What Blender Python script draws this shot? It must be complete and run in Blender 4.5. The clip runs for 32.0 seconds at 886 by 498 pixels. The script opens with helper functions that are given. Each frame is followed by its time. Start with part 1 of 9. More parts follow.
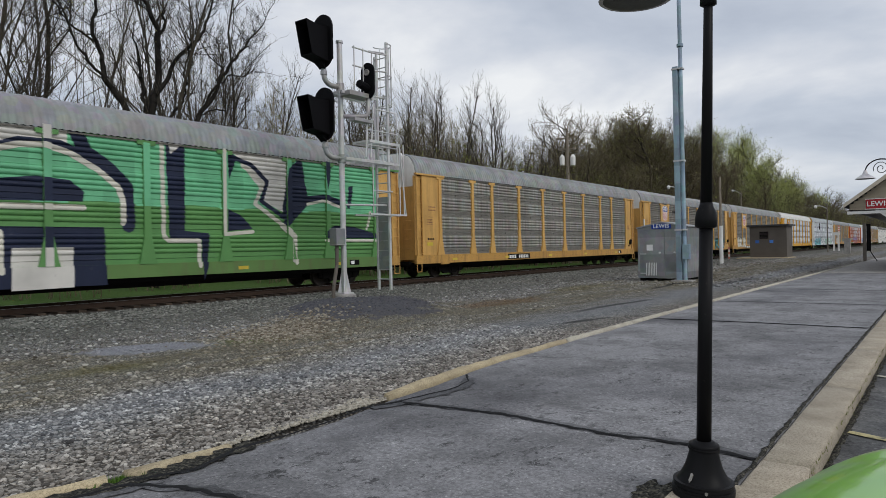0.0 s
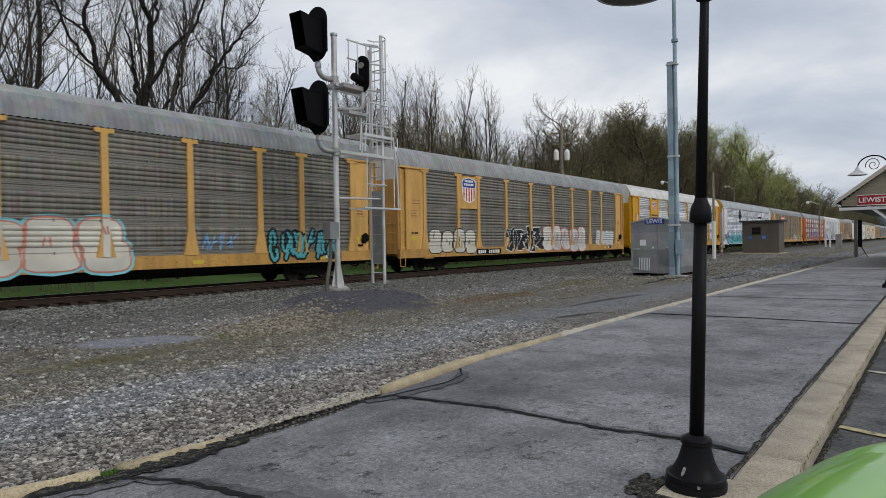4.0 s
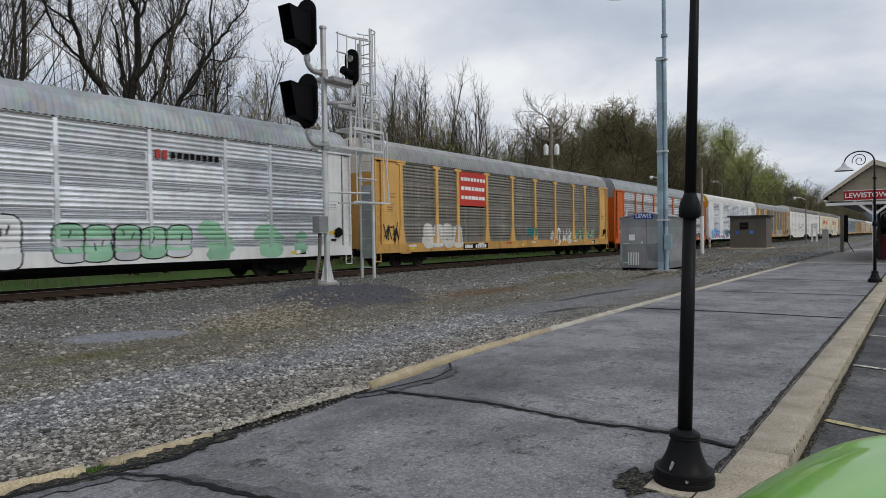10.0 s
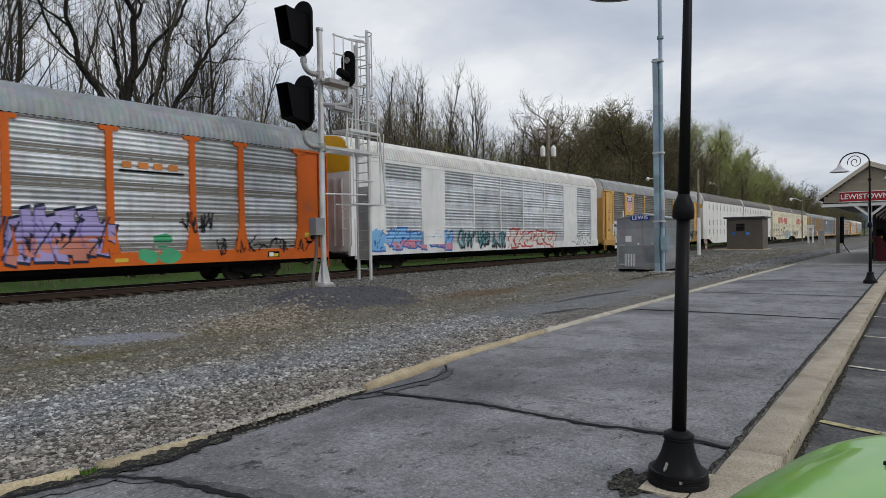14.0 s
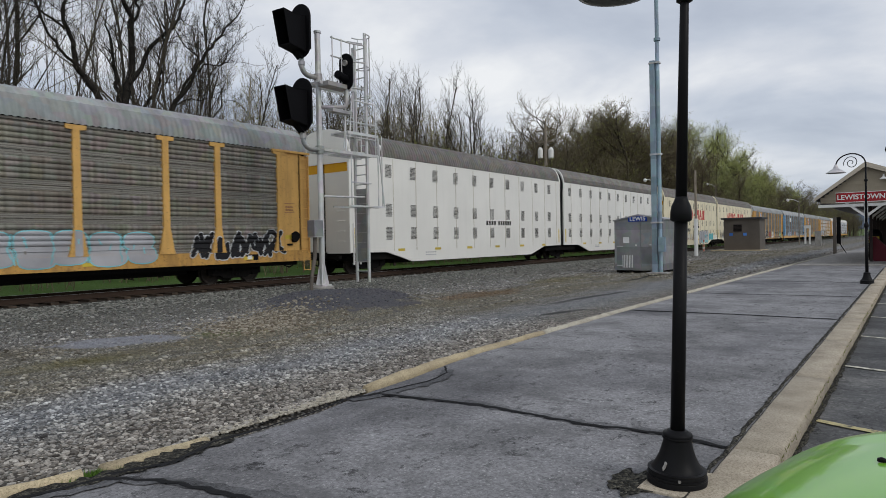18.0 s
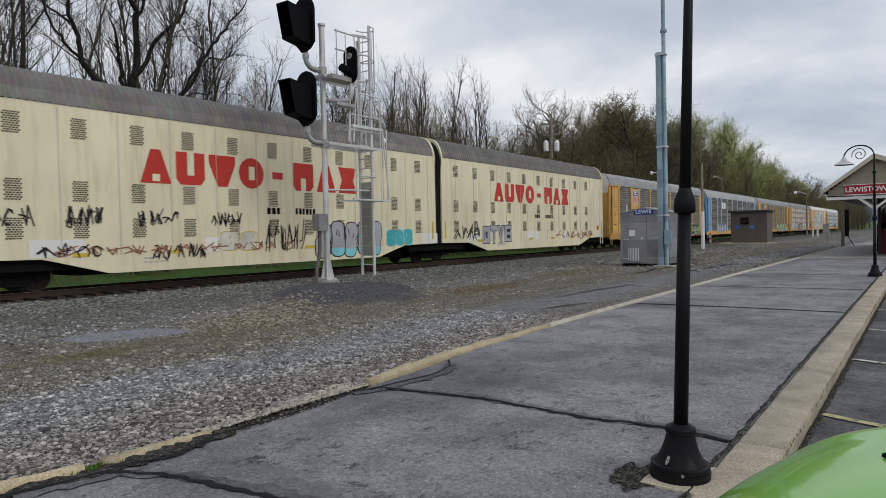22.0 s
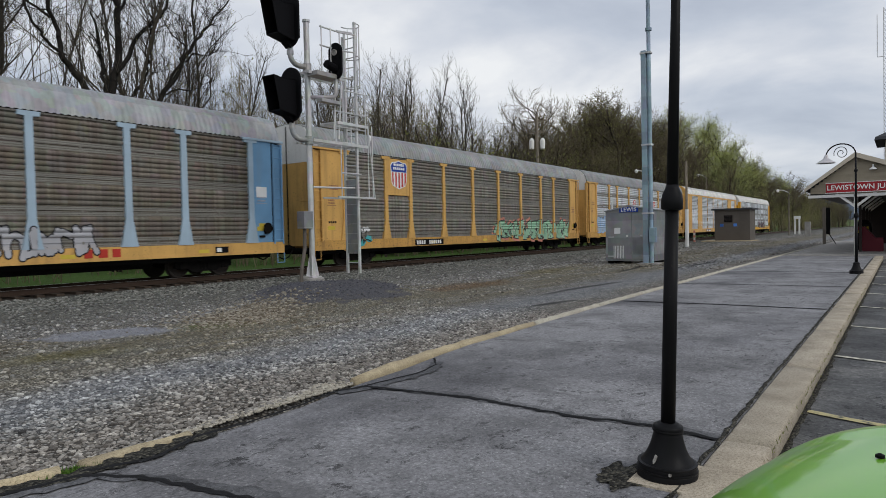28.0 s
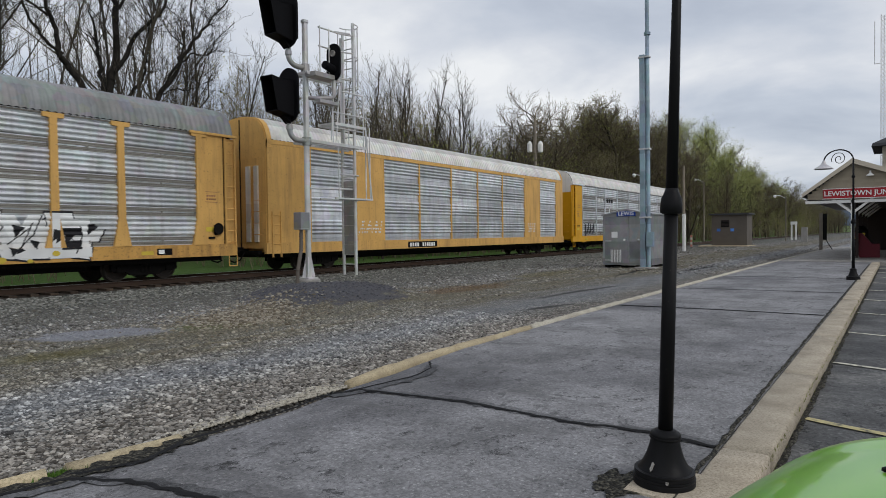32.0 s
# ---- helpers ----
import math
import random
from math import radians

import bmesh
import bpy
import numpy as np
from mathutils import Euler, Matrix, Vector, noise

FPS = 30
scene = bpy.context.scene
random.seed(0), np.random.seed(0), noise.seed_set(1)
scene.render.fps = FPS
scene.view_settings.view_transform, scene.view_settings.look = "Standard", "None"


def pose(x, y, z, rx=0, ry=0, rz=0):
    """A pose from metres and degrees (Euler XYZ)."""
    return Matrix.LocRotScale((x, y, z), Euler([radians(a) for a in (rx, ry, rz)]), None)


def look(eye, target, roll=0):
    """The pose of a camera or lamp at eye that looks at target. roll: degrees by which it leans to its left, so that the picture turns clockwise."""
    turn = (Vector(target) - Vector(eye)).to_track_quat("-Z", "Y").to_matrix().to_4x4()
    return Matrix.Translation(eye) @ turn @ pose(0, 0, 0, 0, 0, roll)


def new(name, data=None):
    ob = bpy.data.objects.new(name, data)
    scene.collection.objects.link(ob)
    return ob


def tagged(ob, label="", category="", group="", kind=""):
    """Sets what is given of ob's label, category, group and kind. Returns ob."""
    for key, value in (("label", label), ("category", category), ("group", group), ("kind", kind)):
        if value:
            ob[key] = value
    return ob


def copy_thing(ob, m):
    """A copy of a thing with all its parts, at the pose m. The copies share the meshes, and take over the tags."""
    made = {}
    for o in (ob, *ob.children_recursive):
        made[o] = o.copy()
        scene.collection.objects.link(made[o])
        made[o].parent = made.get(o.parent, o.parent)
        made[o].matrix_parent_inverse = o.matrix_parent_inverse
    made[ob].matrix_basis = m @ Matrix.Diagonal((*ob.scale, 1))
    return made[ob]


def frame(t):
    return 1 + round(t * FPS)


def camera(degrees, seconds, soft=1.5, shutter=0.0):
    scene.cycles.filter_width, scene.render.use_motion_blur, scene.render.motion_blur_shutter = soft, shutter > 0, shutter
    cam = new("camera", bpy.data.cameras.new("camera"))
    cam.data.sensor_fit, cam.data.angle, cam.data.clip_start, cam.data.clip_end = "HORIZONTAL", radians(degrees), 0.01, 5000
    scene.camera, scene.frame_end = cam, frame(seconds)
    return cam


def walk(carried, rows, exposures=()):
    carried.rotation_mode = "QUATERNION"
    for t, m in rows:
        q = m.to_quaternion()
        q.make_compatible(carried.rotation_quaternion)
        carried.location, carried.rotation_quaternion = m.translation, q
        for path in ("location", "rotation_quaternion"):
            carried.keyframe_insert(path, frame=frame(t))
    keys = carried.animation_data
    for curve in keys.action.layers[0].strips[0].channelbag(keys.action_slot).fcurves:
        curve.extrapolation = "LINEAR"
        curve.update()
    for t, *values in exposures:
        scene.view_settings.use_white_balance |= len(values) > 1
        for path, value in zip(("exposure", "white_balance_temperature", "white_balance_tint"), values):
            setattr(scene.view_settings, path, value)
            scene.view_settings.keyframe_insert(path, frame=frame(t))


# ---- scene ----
cam = camera(68.1, 32.0, soft=0.6, shutter=0.12)


def view(x, y, z, yaw, pitch, roll):
    """A camera pose: yaw to the left of +x (the way along the track), pitch up, roll."""
    a, b = radians(yaw), radians(pitch)
    ahead = Vector((math.cos(a) * math.cos(b), math.sin(a) * math.cos(b), math.sin(b)))
    return look((x, y, z), Vector((x, y, z)) + ahead, roll)


# seconds, x, y, z, yaw, pitch, roll of the held camera
VIEWS = [
    (0, -0.002, 0.000, 1.600, 37.635, 0.045, -1.230), (0.5, -0.005, -0.001, 1.601, 37.699, 0.014, -1.215), (1, -0.005, -0.003, 1.601, 37.607, -0.001, -1.395),
    (1.5, -0.003, -0.001, 1.601, 37.284, -0.128, -1.255), (2, -0.001, 0.004, 1.601, 37.152, -0.191, -1.013), (2.5, -0.002, 0.008, 1.600, 37.071, -0.283, -0.946),
    (3, -0.003, 0.008, 1.599, 37.040, -0.403, -0.877), (3.5, -0.001, 0.009, 1.599, 37.127, -0.456, -0.959), (5.5, -0.003, 0.015, 1.600, 36.752, -0.694, -0.654),
    (6, -0.003, 0.017, 1.599, 36.644, -0.742, -0.419), (6.5, -0.001, 0.020, 1.598, 36.505, -0.757, -0.400), (7, 0.002, 0.023, 1.598, 36.496, -0.825, -0.423),
    (7.5, 0.007, 0.028, 1.598, 36.476, -0.910, -0.284), (8, 0.011, 0.032, 1.599, 36.486, -0.975, -0.158), (8.5, 0.011, 0.030, 1.599, 36.430, -0.948, -0.394),
    (9, 0.011, 0.025, 1.599, 36.259, -0.987, -0.320), (9.5, 0.015, 0.022, 1.599, 36.202, -1.043, -0.472), (10, 0.018, 0.020, 1.599, 36.207, -0.979, -0.875),
    (10.5, 0.016, 0.018, 1.599, 36.215, -0.902, -0.903), (11, 0.013, 0.018, 1.599, 36.194, -0.892, -0.637), (11.5, 0.016, 0.019, 1.600, 36.260, -0.822, -0.819),
    (12, 0.018, 0.018, 1.599, 36.179, -0.803, -0.736), (12.5, 0.020, 0.016, 1.599, 36.186, -0.832, -0.779), (13, 0.023, 0.012, 1.598, 36.169, -0.844, -0.943),
    (13.5, 0.026, 0.006, 1.598, 35.933, -0.854, -1.051), (14, 0.027, 0.003, 1.599, 35.961, -0.844, -0.927), (14.5, 0.024, 0.002, 1.602, 35.920, -0.840, -0.756),
    (16.5, 0.008, -0.022, 1.605, 36.267, -0.705, -1.239), (17, 0.000, -0.020, 1.604, 36.263, -0.827, -1.189), (17.5, -0.012, -0.015, 1.604, 35.998, -0.890, -0.994),
    (18, -0.022, -0.009, 1.605, 35.764, -0.697, -1.119), (18.5, -0.014, -0.001, 1.605, 34.616, -0.815, -0.934), (19, 0.005, 0.007, 1.607, 34.685, -0.577, -0.956),
    (19.5, 0.010, 0.004, 1.607, 35.444, -0.348, -1.087), (20, 0.009, -0.009, 1.604, 35.519, -0.369, -1.129), (20.5, 0.015, -0.016, 1.601, 35.740, -0.622, -0.677),
    (21, 0.024, -0.015, 1.599, 36.016, -0.876, -0.849), (21.5, 0.028, -0.013, 1.599, 36.229, -1.038, -1.137), (22, 0.029, -0.014, 1.598, 36.293, -1.250, -1.237),
    (22.5, 0.033, -0.013, 1.597, 36.031, -1.429, -1.533), (23, 0.040, -0.010, 1.595, 36.042, -1.625, -1.630), (23.5, 0.050, -0.006, 1.593, 35.873, -1.687, -1.514),
    (24, 0.062, -0.003, 1.594, 35.712, -1.657, -1.890), (24.5, 0.074, 0.004, 1.595, 35.359, -1.408, -1.436), (25, 0.081, 0.011, 1.595, 35.596, -0.969, -1.344),
    (25.5, 0.083, 0.014, 1.595, 35.824, -0.993, -1.568), (27.5, 0.087, 0.028, 1.591, 35.694, -1.463, -1.105), (28, 0.086, 0.022, 1.593, 35.071, -1.464, -1.242),
    (28.5, 0.089, 0.021, 1.593, 33.972, -1.559, -0.936), (29, 0.095, 0.023, 1.592, 33.610, -1.666, -0.846), (29.5, 0.102, 0.025, 1.592, 32.857, -1.577, -0.960),
    (30, 0.106, 0.029, 1.592, 31.988, -1.696, -0.707), (30.5, 0.108, 0.035, 1.592, 31.678, -1.601, -0.520), (31, 0.114, 0.039, 1.592, 31.647, -1.530, -0.518),
    (31.5, 0.130, 0.045, 1.592, 31.692, -1.511, -0.414), (32, 0.147, 0.052, 1.591, 34.819, -1.260, -0.724),
]

walk(cam, [(r[0], view(*r[1:])) for r in VIEWS])

# ---- sky and light: an overcast spring day ----
world = bpy.data.worlds.new("overcast_sky")
scene.world = world
world.use_nodes = True
wn, wl = world.node_tree.nodes, world.node_tree.links
wn.clear()
w_out = wn.new("ShaderNodeOutputWorld")
w_bg = wn.new("ShaderNodeBackground")
w_sky = wn.new("ShaderNodeTexSky")
w_sky.sky_type, w_sky.sun_disc = "NISHITA", False
w_sky.sun_elevation, w_sky.sun_rotation = radians(40), radians(186)
w_co = wn.new("ShaderNodeTexCoord")
w_sep = wn.new("ShaderNodeSeparateXYZ")
w_up = wn.new("ShaderNodeMath")
w_up.operation, w_up.inputs[1].default_value = "MAXIMUM", 0.0
w_add = wn.new("ShaderNodeMath")
w_add.operation, w_add.inputs[1].default_value = "ADD", 0.16
w_div = wn.new("ShaderNodeVectorMath")
w_div.operation = "DIVIDE"
w_n1 = wn.new("ShaderNodeTexNoise")
w_n1.inputs["Scale"].default_value, w_n1.inputs["Detail"].default_value = 0.85, 7
w_n1.inputs["Roughness"].default_value, w_n1.inputs["Distortion"].default_value = 0.52, 0.25
w_r1 = wn.new("ShaderNodeValToRGB")
for pos, col in ((0.32, (0.44, 0.49, 0.59)), (0.46, (0.60, 0.65, 0.74)), (0.56, (0.76, 0.79, 0.85)), (0.66, (0.98, 0.99, 1.0))):
    e = w_r1.color_ramp.elements.new(pos)
    e.color = (*col, 1)
w_r1.color_ramp.elements.remove(w_r1.color_ramp.elements[0])
w_r1.color_ramp.elements.remove(w_r1.color_ramp.elements[-1])
w_gain = wn.new("ShaderNodeMixRGB")
w_gain.blend_type, w_gain.inputs[0].default_value = "MULTIPLY", 1.0
w_gain.inputs[2].default_value = (11.5, 11.5, 11.5, 1)
w_mix = wn.new("ShaderNodeMixRGB")
w_mix.inputs[0].default_value = 0.86
wl.new(w_co.outputs["Generated"], w_sep.inputs[0])
wl.new(w_sep.outputs["Z"], w_up.inputs[0])
wl.new(w_up.outputs[0], w_add.inputs[0])
wl.new(w_co.outputs["Generated"], w_div.inputs[0])
wl.new(w_add.outputs[0], w_div.inputs[1])
w_off = wn.new("ShaderNodeVectorMath")
w_off.operation, w_off.inputs[1].default_value = "ADD", (1.7, -0.6, 3.1)
wl.new(w_div.outputs[0], w_off.inputs[0])
wl.new(w_off.outputs[0], w_n1.inputs["Vector"])
wl.new(w_n1.outputs["Fac"], w_r1.inputs[0])
wl.new(w_r1.outputs[0], w_gain.inputs[1])
wl.new(w_sky.outputs[0], w_mix.inputs[1])
wl.new(w_gain.outputs[0], w_mix.inputs[2])
wl.new(w_mix.outputs[0], w_bg.inputs[0])
w_bg.inputs[1].default_value = 0.085
wl.new(w_bg.outputs[0], w_out.inputs[0])

sun_data = bpy.data.lights.new("sun", "SUN")
sun_data.energy, sun_data.angle, sun_data.color = 1.0, radians(25), (1.0, 0.97, 0.92)
sun = new("sun", sun_data)
sun.matrix_basis = look((0, 0, 60), (8, 71, 0))


# ---- materials ----
def noise_node(nt, vec, scale, detail=4, rough=0.55, stretch=None):
    if stretch:
        mp = nt.nodes.new("ShaderNodeMapping")
        mp.inputs["Scale"].default_value = stretch
        nt.links.new(vec, mp.inputs[0])
        vec = mp.outputs[0]
    n = nt.nodes.new("ShaderNodeTexNoise")
    n.inputs["Scale"].default_value, n.inputs["Detail"].default_value = scale, detail
    n.inputs["Roughness"].default_value = rough
    nt.links.new(vec, n.inputs["Vector"])
    return n.outputs["Fac"]


def ramp(nt, fac, stops):
    r = nt.nodes.new("ShaderNodeValToRGB")
    while len(r.color_ramp.elements) < len(stops):
        r.color_ramp.elements.new(0.5)
    for e, (p, c) in zip(r.color_ramp.elements, stops):
        e.position = p
        e.color = (*c, 1) if len(c) == 3 else c
    nt.links.new(fac, r.inputs[0])
    return r.outputs[0]


def blend(nt, fac, a, b, mode="MIX"):
    m = nt.nodes.new("ShaderNodeMixRGB")
    m.blend_type = mode
    for k, v in ((0, fac), (1, a), (2, b)):
        if hasattr(v, "links"):
            nt.links.new(v, m.inputs[k])
        else:
            m.inputs[k].default_value = v if k == 0 else (*v, 1)
    return m.outputs[0]


def basic(name):
    m = bpy.data.materials.new(name)
    m.use_nodes = True
    nt = m.node_tree
    b = nt.nodes["Principled BSDF"]
    b.inputs["Specular IOR Level"].default_value = 0.22
    return m, nt, b


def coords(nt, spread=7.0):
    """Object coordinates, shifted piece by piece so that alike pieces differ."""
    tc = nt.nodes.new("ShaderNodeTexCoord")
    oi = nt.nodes.new("ShaderNodeObjectInfo")
    k = nt.nodes.new("ShaderNodeMath")
    k.operation, k.inputs[1].default_value = "MULTIPLY", spread
    nt.links.new(oi.outputs["Random"], k.inputs[0])
    a = nt.nodes.new("ShaderNodeVectorMath")
    a.operation = "ADD"
    nt.links.new(tc.outputs["Object"], a.inputs[0])
    nt.links.new(k.outputs[0], a.inputs[1])
    return a.outputs[0], oi.outputs["Random"]


def bumped(nt, b, height, strength, dist=0.01):
    bp = nt.nodes.new("ShaderNodeBump")
    bp.inputs["Strength"].default_value, bp.inputs["Distance"].default_value = strength, dist
    nt.links.new(height, bp.inputs["Height"])
    nt.links.new(bp.outputs[0], b.inputs["Normal"])


def paint(name, col, worn=None, rough=0.5, metal=0.0, big=0.7, fine=14.0, wear=0.35, streaks=0.0, bump=0.15, tone=0.12):
    """A painted or plain surface: broad tone, fine grain, wear spots, and streaks that run down it."""
    m, nt, b = basic(name)
    v, rnd = coords(nt)
    c1 = tuple(x * (1 - tone) for x in col)
    c2 = tuple(min(1, x * (1 + tone)) for x in col)
    c = ramp(nt, noise_node(nt, v, big, 3), ((0.3, c1), (0.7, c2)))
    f = noise_node(nt, v, fine, 6, 0.65)
    worn = worn or tuple(x * 0.6 for x in col)
    lo = 0.72 - 0.3 * wear
    c = blend(nt, ramp(nt, f, ((lo, (0, 0, 0)), (lo + 0.16, (1, 1, 1)))), c, worn)
    if streaks:
        s = ramp(nt, noise_node(nt, v, 3.5, 5, 0.6, (1.0, 1.0, 0.1)), ((0.48, (0, 0, 0)), (0.75, (streaks,) * 3)))
        c = blend(nt, s, c, worn)
    nt.links.new(c, b.inputs["Base Color"])
    b.inputs["Metallic"].default_value = metal
    rr = nt.nodes.new("ShaderNodeMapRange")
    rr.inputs["To Min"].default_value, rr.inputs["To Max"].default_value = max(0.05, rough - 0.12), min(1, rough + 0.12)
    nt.links.new(f, rr.inputs["Value"])
    nt.links.new(rr.outputs[0], b.inputs["Roughness"])
    if bump:
        bumped(nt, b, f, bump, 0.006)
    return m


def sheet_metal(name, col, dirt, dirty=0.4, metal=0.55, rough=0.42, rows=1.0):
    """Galvanised sheet: cloudy zinc, sheets that differ in tone, and dirt washed down it."""
    m, nt, b = basic(name)
    v, rnd = coords(nt)
    c = ramp(nt, noise_node(nt, v, 1.3, 4, 0.6), ((0.3, tuple(x * 0.8 for x in col)), (0.7, tuple(min(1, x * 1.15) for x in col))))
    sp = nt.nodes.new("ShaderNodeTexVoronoi")
    sp.inputs["Scale"].default_value = 3.0
    nt.links.new(v, sp.inputs["Vector"])
    c = blend(nt, 0.12, c, sp.outputs["Color"], "SOFT_LIGHT")
    st = noise_node(nt, v, 2.6, 6, 0.62, (1.6, 1.0, 0.16))
    if dirty > 0.45:
        fine = ramp(nt, noise_node(nt, v, 1.0, 3, 0.5, (9.0, 1.0, 0.1)), ((0.38, (0.62, 0.6, 0.57)), (0.6, (1, 1, 1))))
        c = blend(nt, 1.0, c, fine, "MULTIPLY")
    c = blend(nt, ramp(nt, st, ((0.55 - 0.3 * dirty, (0, 0, 0)), (0.8 - 0.15 * dirty, (dirty,) * 3))), c, dirt)
    bl = noise_node(nt, v, 0.5, 3)
    c = blend(nt, ramp(nt, bl, ((0.4, (0, 0, 0)), (0.75, (dirty * 0.7,) * 3))), c, dirt)
    # rows of sheets differ in tone
    tc = nt.nodes.new("ShaderNodeTexCoord")
    sz = nt.nodes.new("ShaderNodeSeparateXYZ")
    nt.links.new(tc.outputs["Object"], sz.inputs[0])
    row = nt.nodes.new("ShaderNodeMath")
    row.operation, row.inputs[1].default_value, row.inputs[2].default_value = "MULTIPLY_ADD", 1 / 0.772, -1.17 / 0.772
    nt.links.new(sz.outputs["Z"], row.inputs[0])
    fl = nt.nodes.new("ShaderNodeMath")
    fl.operation = "FLOOR"
    nt.links.new(row.outputs[0], fl.inputs[0])
    ad = nt.nodes.new("ShaderNodeMath")
    ad.operation, ad.inputs[1].default_value = "MULTIPLY_ADD", 57.3
    nt.links.new(rnd, ad.inputs[0])
    nt.links.new(fl.outputs[0], ad.inputs[2])
    wn2 = nt.nodes.new("ShaderNodeTexWhiteNoise")
    wn2.noise_dimensions = "1D"
    nt.links.new(ad.outputs[0], wn2.inputs["W"])
    t = ramp(nt, wn2.outputs["Value"], ((0.0, (0.78, 0.78, 0.78)), (1.0, (1.2, 1.2, 1.2))))
    c = blend(nt, rows, c, t, "MULTIPLY")
    nt.links.new(c, b.inputs["Base Color"])
    b.inputs["Metallic"].default_value = metal
    rr = nt.nodes.new("ShaderNodeMapRange")
    rr.inputs["To Min"].default_value, rr.inputs["To Max"].default_value = rough - 0.1, rough + 0.18
    nt.links.new(st, rr.inputs["Value"])
    nt.links.new(rr.outputs[0], b.inputs["Roughness"])
    bumped(nt, b, noise_node(nt, v, 9, 4), 0.12, 0.01)
    return m


def stony(name, cols, scale=30.0, rough=0.9, bump=0.8, dist=0.03, patches=()):
    """Loose stone: grains of several colours, with broad patches of other soil."""
    m, nt, b = basic(name)
    g = nt.nodes.new("ShaderNodeNewGeometry")
    v = g.outputs["Position"]
    vo = nt.nodes.new("ShaderNodeTexVoronoi")
    vo.inputs["Scale"].default_value = scale
    nt.links.new(v, vo.inputs["Vector"])
    sp = nt.nodes.new("ShaderNodeSeparateColor")
    nt.links.new(vo.outputs["Color"], sp.inputs[0])
    n = len(cols)
    c = ramp(nt, sp.outputs[0], tuple((i / max(1, n - 1), col) for i, col in enumerate(cols)))
    # shading between the grains is put into the colour by cell distance
    c = blend(nt, ramp(nt, vo.outputs["Distance"], ((0.35, (0, 0, 0)), (0.8, (0.75, 0.75, 0.75)))), c, tuple(x * 0.3 for x in cols[0]))
    for i, (sc, lo, hi, col, amount) in enumerate(patches):
        f = noise_node(nt, v, sc, 5, 0.6)
        c = blend(nt, ramp(nt, f, ((lo, (0, 0, 0)), (hi, (amount,) * 3))), c, col)
    nt.links.new(c, b.inputs["Base Color"])
    b.inputs["Roughness"].default_value = rough
    h = nt.nodes.new("ShaderNodeMath")
    h.operation = "SUBTRACT"
    h.inputs[0].default_value = 1.0
    nt.links.new(vo.outputs["Distance"], h.inputs[1])
    bumped(nt, b, h.outputs[0], bump, dist)
    return m


